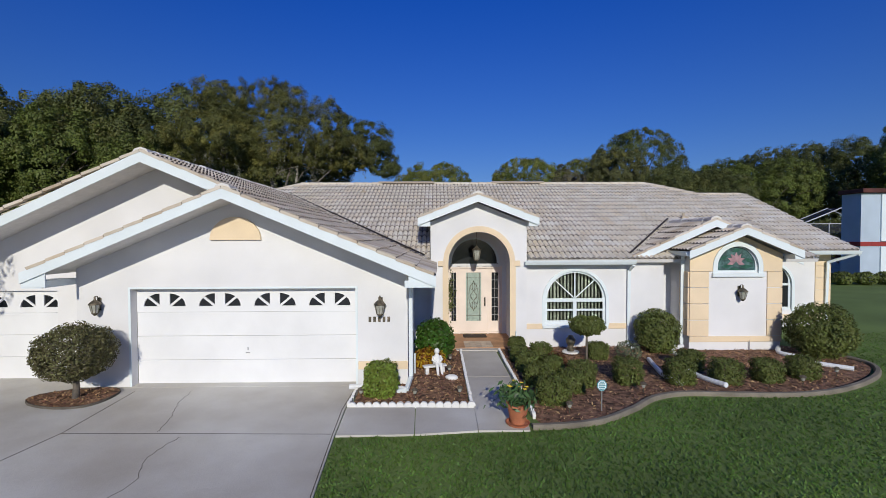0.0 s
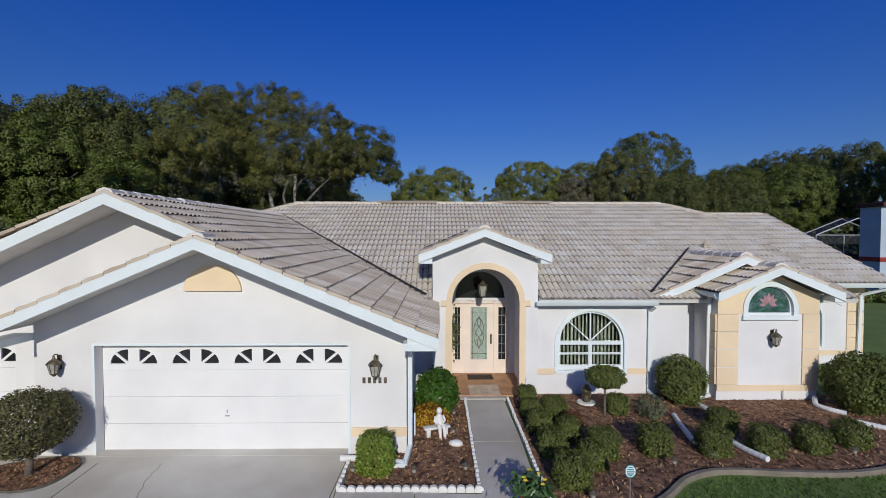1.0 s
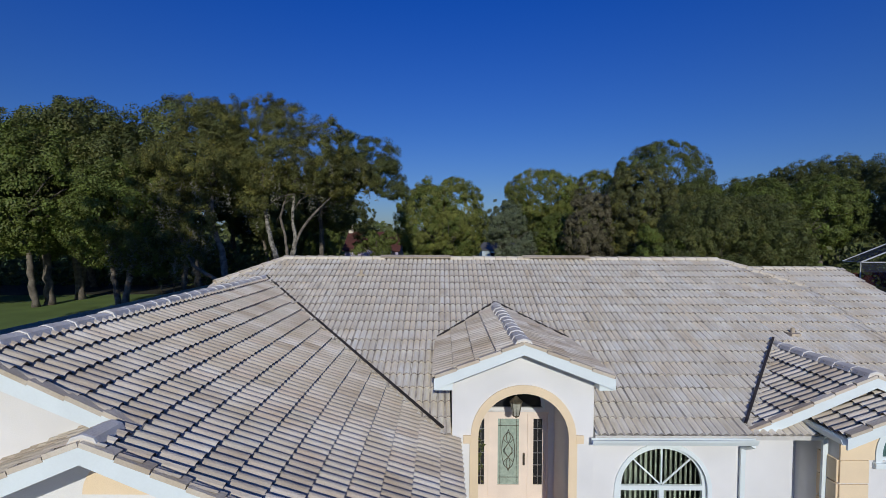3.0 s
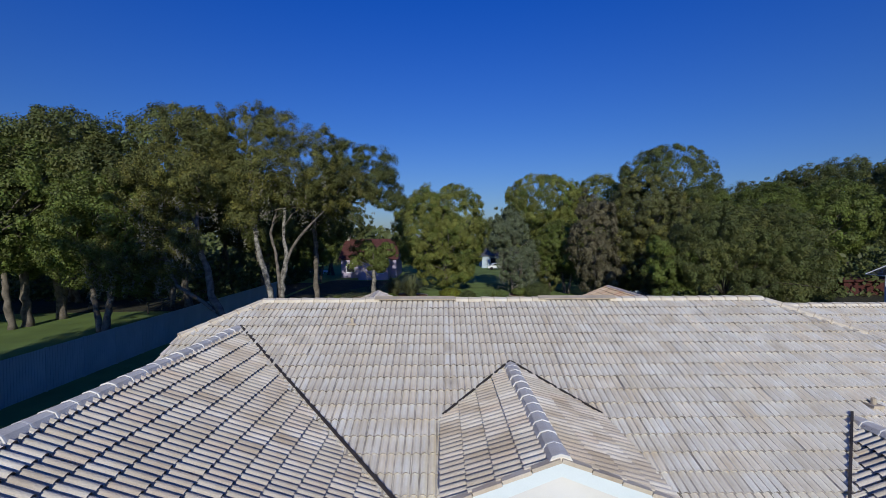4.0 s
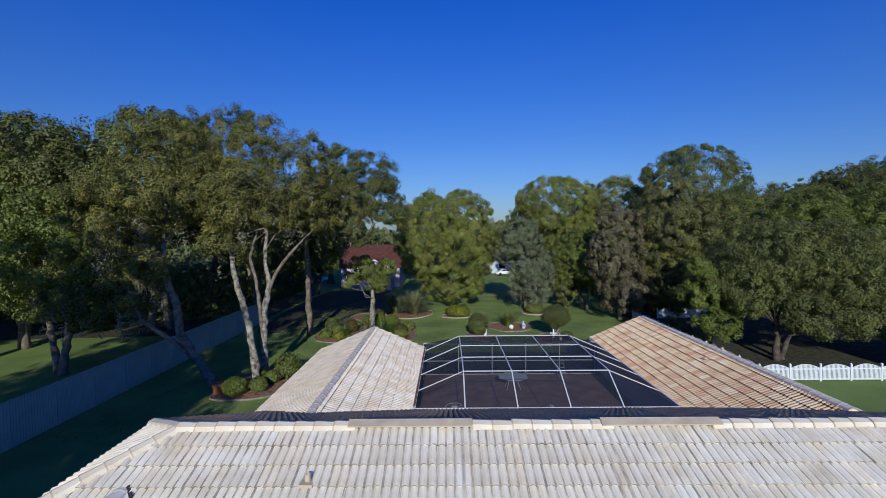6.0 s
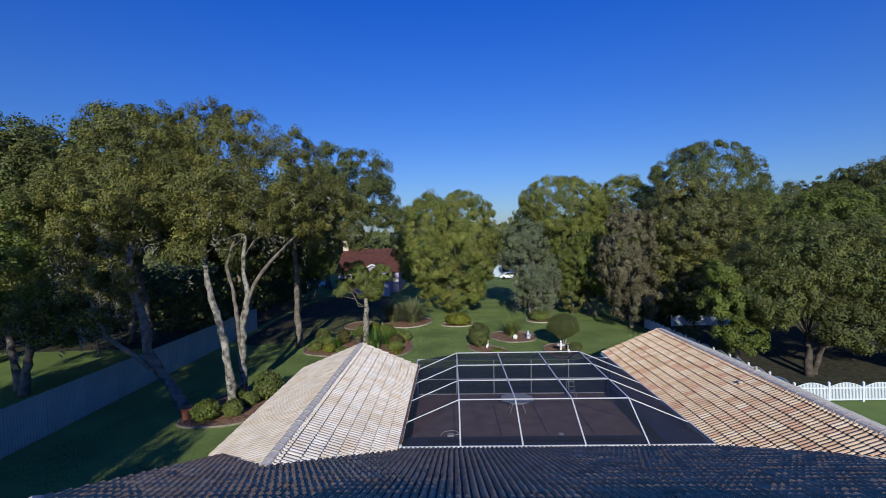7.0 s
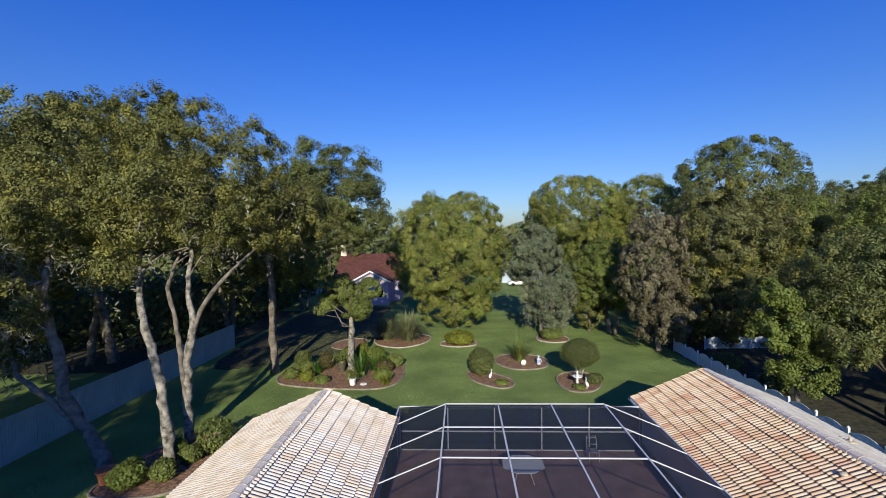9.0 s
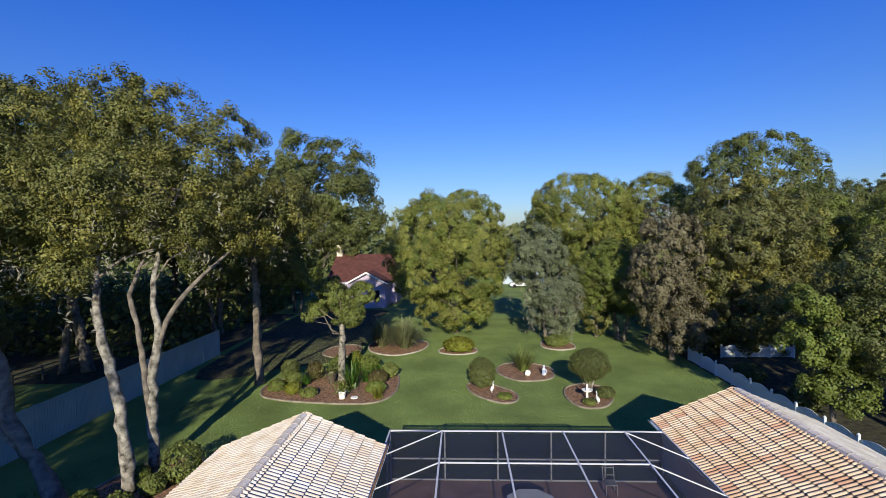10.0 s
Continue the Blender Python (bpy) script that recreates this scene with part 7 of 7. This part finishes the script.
# ---- roof tiles, caps and fittings ----
def tile_material(name, colours, by, streak=0.3):
    """Weathered concrete tile: each piece takes one of a few tints, with stains that run over them."""
    m = material(name, (1, 1, 1), 0.9, 0.11, 1.7, 42, 0.5, second=(0.97, 0.9, 0.8), spec=0.12)
    nt = m.node_tree
    b = nt.nodes["Principled BSDF"]
    src = b.inputs["Base Color"].links[0].from_socket
    info = nt.nodes.new("ShaderNodeObjectInfo" if by == "object" else "ShaderNodeNewGeometry")
    ramp = nt.nodes.new("ShaderNodeValToRGB")
    while len(ramp.color_ramp.elements) < len(colours):
        ramp.color_ramp.elements.new(0.5)
    for i, (e, c) in enumerate(zip(ramp.color_ramp.elements, colours)):
        e.position, e.color = i / (len(colours) - 1), (*c, 1)
    nt.links.new(info.outputs["Random" if by == "object" else "Random Per Island"], ramp.inputs[0])
    mx = nt.nodes.new("ShaderNodeMix")
    mx.data_type, mx.blend_type = "RGBA", "MULTIPLY"
    mx.inputs[0].default_value = 1.0
    nt.links.new(ramp.outputs[0], mx.inputs[6]), nt.links.new(src, mx.inputs[7])
    nt.links.new(mx.outputs[2], b.inputs["Base Color"])
    return m


TINTS = {
    "pale": [(0.86, 0.82, 0.72), (0.81, 0.79, 0.73), (0.87, 0.80, 0.68), (0.75, 0.71, 0.63), (0.88, 0.85, 0.77)],
    "warm": [(0.58, 0.52, 0.43), (0.69, 0.63, 0.54), (0.52, 0.45, 0.37), (0.74, 0.69, 0.61), (0.64, 0.55, 0.46), (0.62, 0.58, 0.50)],
    # rear slopes: the same tiles, with their shade mixed into a browner tint
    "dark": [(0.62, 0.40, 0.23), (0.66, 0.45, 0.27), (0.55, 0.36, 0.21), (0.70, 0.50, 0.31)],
    "cream": [(0.72, 0.65, 0.57), (0.68, 0.64, 0.59), (0.75, 0.67, 0.58), (0.66, 0.57, 0.48), (0.76, 0.72, 0.67)],
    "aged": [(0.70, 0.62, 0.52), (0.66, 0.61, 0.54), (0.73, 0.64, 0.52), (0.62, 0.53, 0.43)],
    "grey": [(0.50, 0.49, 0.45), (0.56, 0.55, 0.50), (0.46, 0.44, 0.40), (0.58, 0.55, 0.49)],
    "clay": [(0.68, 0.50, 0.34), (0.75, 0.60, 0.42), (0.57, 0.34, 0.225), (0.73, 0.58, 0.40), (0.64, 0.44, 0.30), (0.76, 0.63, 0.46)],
}
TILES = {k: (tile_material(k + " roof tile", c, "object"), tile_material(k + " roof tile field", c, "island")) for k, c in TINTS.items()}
WID = 2 * ROLL


def tile_shape(pan=0.02, lip=0.042, rise=0.054):
    """Two rolls with narrow pans between them and a lip at the lower edge: across, up the slope, out. The pans come last in the list of faces."""
    prof = [(0.0, 0.0), (pan, 0.0), (pan + 0.018, rise * 0.62), (0.08, rise), (0.142 - pan, rise * 0.62), (0.16 - pan, 0.0)]
    us = [u + k * ROLL for k in range(2) for u, h in prof] + [WID]
    hs = [h for k in range(2) for u, h in prof] + [0.0]
    N = len(us)
    v = [(u, 0.0, lip + h) for u, h in zip(us, hs)] + [(u, RUN + 0.03, -0.004 + h) for u, h in zip(us, hs)]
    v += [(u, 0.0, lip + h) for u, h in zip(us, hs)] + [(u, 0.035, -0.012) for u in us]
    top = [(i, i + 1, i + N + 1, i + N) for i in range(N - 1)]
    lip = [(2 * N + i + 1, 2 * N + i, 3 * N + i, 3 * N + i + 1) for i in range(N - 1)]
    pan = (0, 5, 6, 11)
    return v, [f for i, f in enumerate(top) if i not in pan] + [f for i, f in enumerate(lip) if i not in pan] + [f for i, f in enumerate(lip) if i in pan] + [f for i, f in enumerate(top) if i in pan]


FORMS = {"cream": (0.023, 0.052, 0.058), "clay": (0.02, 0.04, 0.044), "grey": (0.014, 0.03, 0.032), "aged": (0.018, 0.036, 0.04)}
SHAPES = {k: tile_shape(*FORMS.get(k, ())) for k in TINTS}
TF = SHAPES["pale"][1]
PAN = {"pale": TILEPAN, "warm": TILEPAN, "dark": GRIMESHADE, "cream": GRIMESHADE, "clay": CLAYPAN, "grey": TILEPAN, "aged": TILEPAN}
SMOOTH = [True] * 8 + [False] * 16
# tile, roll lips, pan lips, pans; lips are coloured for the shade beneath
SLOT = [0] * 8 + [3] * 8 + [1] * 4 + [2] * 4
shared = {}
near_left = 300
FIRST = {}


def lay(key, corners, kind):
    """Cover one roof plane with courses of tiles: whole ones in the near stretch as pieces, the rest joined, cut ones trimmed at the edges."""
    global near_left
    TV = SHAPES[kind][0]
    c = [Vector(p) for p in corners]
    n = (c[1] - c[0]).cross(c[2] - c[0]).normalized()
    n = n if n.z > 0 else -n
    up = (Vector((0, 0, 1)) - n * n.z).normalized()
    across = up.cross(n).normalized()
    low = min(c, key=lambda p: p.dot(up))
    uv = [((p - low).dot(across), (p - low).dot(up)) for p in c]
    area = sum(uv[i][0] * uv[(i + 1) % len(uv)][1] - uv[(i + 1) % len(uv)][0] * uv[i][1] for i in range(len(uv)))
    poly = uv if area > 0 else uv[::-1]
    m0 = Matrix((( *across, 0), (*up, 0), (*n, 0), (0, 0, 0, 1))).transposed()
    edges = [(poly[i], poly[(i + 1) % len(poly)]) for i in range(len(poly))]

    def inside(u, v):
        return min(((b[0] - a[0]) * (v - a[1]) - (b[1] - a[1]) * (u - a[0])) / math.hypot(b[0] - a[0], b[1] - a[1]) for a, b in edges)

    u0, u1 = min(p[0] for p in poly), max(p[0] for p in poly)
    v1 = max(p[1] for p in poly)
    whole, cut = [], bmesh.new()
    ucount, vcount = int((u1 - u0) / WID) + 2, int(v1 / RUN) + 1
    bu = low.dot(across)
    start = math.floor((u0 + bu) / WID) * WID - bu
    ref = FIRST.setdefault((key, round(n.x, 2), round(n.y, 2)), low.dot(up))
    lift = -((low.dot(up) - ref) % RUN)
    for j in range(vcount + 1):
        for i in range(ucount):
            u, v = start + i * WID, j * RUN + lift - 0.03
            d = [inside(u + a * WID, v + 0.03 + b * (RUN - 0.03)) for a in (0, 1) for b in (0, 1)]
            place = low + across * (u + WID / 2) + up * (v + RUN / 2)
            jit = (RNG.normal(0, 0.004), RNG.normal(0, 0.004), RNG.normal(0, 0.007))
            if min(d) > -0.01:
                near = near_left > 0 and ((key == "main" and -3.6 < place.x < 3.2 and 15.0 < place.y < 18.6) or (key == "garage" and place.x > -5.4 and 11.2 < place.y < 13.0 and kind == "warm"))
                mat4 = Matrix.Translation(low + across * (u + jit[0]) + up * v + n * jit[1]) @ m0 @ Matrix.Rotation(jit[2], 4, "Z")
                if near:
                    near_left -= 1
                    if kind not in shared:
                        ob = raw("tile", TV, TF, TILES[kind][0], roofs[key])
                        ob.data.polygons.foreach_set("use_smooth", SMOOTH)
                        ob.data.materials.append(GRIMESHADE)
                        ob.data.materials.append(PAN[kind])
                        ob.data.materials.append(TILEPAN if kind in ("pale", "aged") else CLAYPAN if kind == "clay" else GRIMESHADE)
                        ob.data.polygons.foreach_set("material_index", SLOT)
                        shared[kind] = ob.data
                    else:
                        ob = new("tile", shared[kind])
                        ob.parent = roofs[key]
                    ob.matrix_basis = mat4
                else:
                    whole.append(mat4)
            elif max(d) > 0.0:
                tb = bmesh.new()
                vs = [tb.verts.new((a + u, b + v, h)) for a, b, h in TV]
                for f, slot in zip(TF, SLOT):
                    tb.faces.new([vs[k] for k in f]).material_index = slot
                for a, b in edges:
                    e = Vector((b[0] - a[0], b[1] - a[1], 0)).normalized()
                    if abs(b[1] - a[1]) < 1e-6 and abs(a[1]) < 1e-6 and abs(lift) < 1e-6:
                        continue
                    bmesh.ops.bisect_plane(tb, geom=tb.verts[:] + tb.edges[:] + tb.faces[:], plane_co=(a[0], a[1], 0), plane_no=(e.y, -e.x, 0), clear_outer=True)
                back = {}
                for vert in tb.verts:
                    back[vert] = cut.verts.new(low + across * vert.co.x + up * vert.co.y + n * vert.co.z)
                for face in tb.faces:
                    cut.faces.new([back[q] for q in face.verts]).material_index = face.material_index
                tb.free()
    if whole:
        M = np.array([[list(r) for r in w] for w in whole])
        V = np.column_stack([np.array(TV), np.ones(len(TV))])
        co = np.einsum("nij,kj->nki", M, V)[:, :, :3].reshape(-1, 3)
        F = (np.array(TF)[None] + (np.arange(len(whole)) * len(TV))[:, None, None]).reshape(-1)
        nf = len(whole) * len(TF)
        me = bpy.data.meshes.new("tile_field")
        me.vertices.add(len(co)), me.loops.add(nf * 4), me.polygons.add(nf)
        me.vertices.foreach_set("co", co.astype(np.float32).ravel())
        me.loops.foreach_set("vertex_index", F.astype(np.int32))
        me.polygons.foreach_set("loop_start", np.arange(0, nf * 4, 4, dtype=np.int32))
        me.update(calc_edges=True)
        me.polygons.foreach_set("use_smooth", np.tile(SMOOTH, len(whole)))
        me.materials.append(TILES[kind][1])
        me.materials.append(GRIMESHADE)
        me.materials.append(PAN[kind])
        me.materials.append(TILEPAN if kind in ("pale", "aged") else CLAYPAN if kind == "clay" else GRIMESHADE)
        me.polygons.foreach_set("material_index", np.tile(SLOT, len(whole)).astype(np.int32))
        ob = tagged(new("tile_field", me), kind="stuff")
        ob.parent = roofs[key]
    if len(cut.faces):
        me = bpy.data.meshes.new("cut_tiles")
        cut.to_mesh(me)
        me.materials.append(TILES[kind][1])
        me.materials.append(GRIMESHADE)
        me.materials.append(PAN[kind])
        me.materials.append(TILEPAN if kind in ("pale", "aged") else CLAYPAN if kind == "clay" else GRIMESHADE)
        ob = tagged(new("cut_tiles", me), kind="stuff")
        ob.parent = roofs[key]
    cut.free()


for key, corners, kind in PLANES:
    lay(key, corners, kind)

CAPL = 0.40


def cap_mesh(name, mat, joint):
    """One ridge cap: a three-faced hood that widens to its lower end, with a pale lip."""
    prof = [(-0.18, -0.075), (-0.13, 0.015), (0.0, 0.055), (0.13, 0.015), (0.18, -0.075)]
    V, F = [], []
    for y, s, dz in ((0.0, 1.0, 0.012), (0.03, 1.0, 0.014), (CAPL + 0.05, 0.9, 0.0)):
        V += [(x * s, y, z * s + dz + 0.045) for x, z in prof]
    V += [(x, 0.0, z + 0.02) for x, z in prof]
    for r in (0, 5):
        F += [(r + i, r + i + 1, r + i + 6, r + i + 5) for i in range(4)]
    F += [(15 + i, 15 + i + 1, i + 1, i) for i in range(4)] + [(19, 18, 17, 16, 15)]
    me = bpy.data.meshes.new(name)
    me.from_pydata(V, [], F)
    me.materials.append(mat)
    me.materials.append(joint)
    me.polygons.foreach_set("material_index", [1] * 4 + [0] * 4 + [1] * 4 + [0])
    return me


CAPS = {"grey": cap_mesh("ridge_cap", tile_material("grey cap", [(0.84, 0.81, 0.75), (0.88, 0.85, 0.79), (0.76, 0.73, 0.67)], "object"), MORTAR),
        "tan": cap_mesh("ridge_cap", tile_material("tan cap", [(0.84, 0.76, 0.67), (0.78, 0.71, 0.63), (0.86, 0.80, 0.72)], "object"), TILEPAN),
        "pale": cap_mesh("ridge_cap", tile_material("pale cap", [(0.78, 0.72, 0.62), (0.72, 0.66, 0.56), (0.80, 0.76, 0.68)], "object"), VENTM)}


def caps(key, p, q, colour, gaps=()):
    """A line of ridge caps from p (lower or near end) to q."""
    p, q = Vector(p), Vector(q)
    L = (q - p).length
    d = (q - p).normalized()
    side = d.cross(Vector((0, 0, 1))).normalized()
    top = side.cross(d)
    m = Matrix(((*side, 0), (*d, 0), (*top, 0), (0, 0, 0, 1))).transposed()
    for k in range(int(L / CAPL)):
        c = p + d * (k * CAPL)
        if any(a < (c - p).length + CAPL / 2 < b for a, b in gaps):
            continue
        ob = new("ridge_cap", CAPS[colour])
        ob.parent = roofs[key]
        ob.matrix_basis = Matrix.Translation(c + Vector((RNG.normal(0, 0.004), RNG.normal(0, 0.004), RNG.normal(0, 0.004)))) @ m


VENTS = ((-2.45, 0.05), (2.65, 5.05))
caps("main", (-5.95, RIDGE_Y, RIDGE_Z), (9.7, RIDGE_Y, RIDGE_Z), "pale", [(a + 5.95, b + 5.95) for a, b in VENTS])
for a, b in VENTS:
    bm = bmesh.new()
    for s in (-1, 1):
        bar(bm, (a, RIDGE_Y + s * 0.085, RIDGE_Z + 0.095), (b, RIDGE_Y + s * 0.085, RIDGE_Z + 0.095), 0.20, 0.03, up=(0, s * 0.35, 1))
    box(bm, a + 0.02, b - 0.02, RIDGE_Y - 0.06, RIDGE_Y + 0.06, RIDGE_Z, RIDGE_Z + 0.085)
    part("ridge_vent", bm, VENTM, roofs["main"], "long tan metal ridge vent")
caps("main", (-7.6, 17.57, on_front(17.57)), (-5.95, 19.22, RIDGE_Z - 0.02), "pale")
caps("main", (-7.6, 20.97, 5.01), (-5.95, 19.32, RIDGE_Z - 0.02), "pale")
caps("main", (11.4, 17.51, on_front(17.51)), (9.69, 19.22, RIDGE_Z - 0.02), "pale")
caps("main", (11.4, 21.03, 4.985), (9.69, 19.32, RIDGE_Z - 0.02), "pale")
caps("garage", (GX, 8.65, GZ), (GX, 18.3, GZ), "grey")
caps("garage", (-4.16, 8.05, 4.24), (-4.16, 8.75, 4.24), "grey")
caps("entry", (1.34, 11.68, 4.46), (1.34, 16.5, 4.46), "grey")
caps("gable", (8.4, 12.0, 3.74), (8.4, 15.0, 3.74), "grey")
caps("bay", (8.82, 11.3, 3.50), (8.82, 12.4, 3.50), "grey")
caps("side", (10.4, 20.3, 5.26), (15.1, 20.3, 5.26), "pale")
caps("left_wing", (-5.0, 24.6, 3.62), (-5.0, 37.7, 3.62), "tan")
caps("right_wing", (12.84, 24.8, 3.56), (12.84, 40.7, 3.56), "tan")
# tile trim along the rakes
for key, p, q in (("garage", (0.1, 8.07, 2.47), (-4.16, 8.07, 4.26)), ("garage", (-8.05, 8.07, 2.62), (-4.16, 8.07, 4.26)), ("garage", (GX, 8.67, 5.10), (-3.9, 8.67, 4.15)), ("garage", (-12.3, 8.67, 2.52), (GX, 8.67, 5.10)),
                  ("entry", (-0.36, 11.7, 3.81), (1.34, 11.7, 4.48)), ("entry", (3.07, 11.7, 3.81), (1.34, 11.7, 4.48)), ("gable", (5.9, 12.02, 2.64), (8.4, 12.02, 3.76)), ("bay", (7.25, 11.32, 2.86), (8.82, 11.32, 3.52)), ("bay", (10.4, 11.32, 2.86), (8.82, 11.32, 3.52)),
                  ("gable", (10.95, 12.02, 2.64), (8.4, 12.02, 3.76))):
    p, q = Vector(p), Vector(q)
    cnt = int((q - p).length / 0.42)
    for k in range(cnt):
        a, b = p.lerp(q, k / cnt), p.lerp(q, (k + 0.98) / cnt)
        part("rake_tile", bar(bmesh.new(), a + Vector((0, 0, 0.028)), b + Vector((0, 0, 0.008)), 0.13, 0.06), TILES["warm"][0], roofs[key])
# valley metal, its dark colour also standing for the shaded gap along it
def valley(p, q, key="main", w=0.10, rise=0.085):
    part("valley_flashing", bar(bmesh.new(), Vector(p) + Vector((0, 0, rise)), Vector(q) + Vector((0, 0, rise)), w, 0.03), VALLEY, roofs[key], "dark metal valley flashing")


valley((-0.2, 11.9, 2.62), (GX + 0.05, 18.0, 5.05), "garage", 0.06, 0.125)
valley((-0.36, 14.8, 3.8), (1.34, 16.45, 4.48), "entry", 0.05, 0.075), valley((3.07, 14.8, 3.8), (1.34, 16.45, 4.48), "entry", 0.05, 0.075)
valley((5.9, 12.1, 2.66), (8.4, 14.75, 3.78), "gable", 0.05, 0.115)


def vent_pipe(x, y, z, key="main"):
    bm = lathe(bmesh.new(), [(0.05, -0.1), (0.05, 0.16), (0.035, 0.17), (0.035, 0.1)], 10, (x, y, z))
    part("vent_pipe", bm, VENTM, roofs[key], "short tan vent pipe")
    part("flashing", boxes((x - 0.12, x + 0.12, y - 0.14, y + 0.14, z - 0.02, z + 0.035)), VENTM, roofs[key])


vent_pipe(-2.93, 18.05, 5.19), vent_pipe(9.1, 15.0, 3.93), vent_pipe(14.6, 34.5, 2.9, "right_wing")
bm = lathe(bmesh.new(), [(0.13, -0.05), (0.14, 0.12), (0.2, 0.2), (0.18, 0.28), (0.06, 0.33)], 12, (0, 0, 0))
bmesh.ops.transform(bm, matrix=Matrix.Translation((11.98, 31.63, 3.2)) @ Matrix.Scale(0.55, 4), verts=bm.verts)
part("roof_vent", bm, VENTM, roofs["right_wing"], "round tan turbine vent")

# the front lawn's blades thin out towards the street
P = scatter("g", [(-1.3, -6), (-1.3, 1.5), (18, 1.5), (20, -6)], 150000, 0, None, "", 0, "")
P = P[RNG.uniform(0, 1, len(P)) < np.clip((P[:, 1] + 6) / 7.5, 0, 1) * np.clip(1.25 - 0.05 * np.hypot(P[:, 0], P[:, 1] + 1), 0.2, 1)]
n = len(P)
ang = RNG.uniform(0, 2 * np.pi, n)
w, h = RNG.uniform(0.009, 0.018, n), RNG.uniform(0.015, 0.04, n)
side = np.column_stack([np.cos(ang) * w, np.sin(ang) * w, 0 * w])
tip = np.column_stack([RNG.normal(0, 0.025, (n, 2)), h])
b0 = np.column_stack([P, np.full(n, GR)])
tagged(leaf_mesh("grass_blades", np.stack([b0 - side, b0 + side, b0 + tip + side * 0.3, b0 + tip - side * 0.3], 1), BLADE), "short green grass blades thinning towards the street", "grass", kind="stuff")
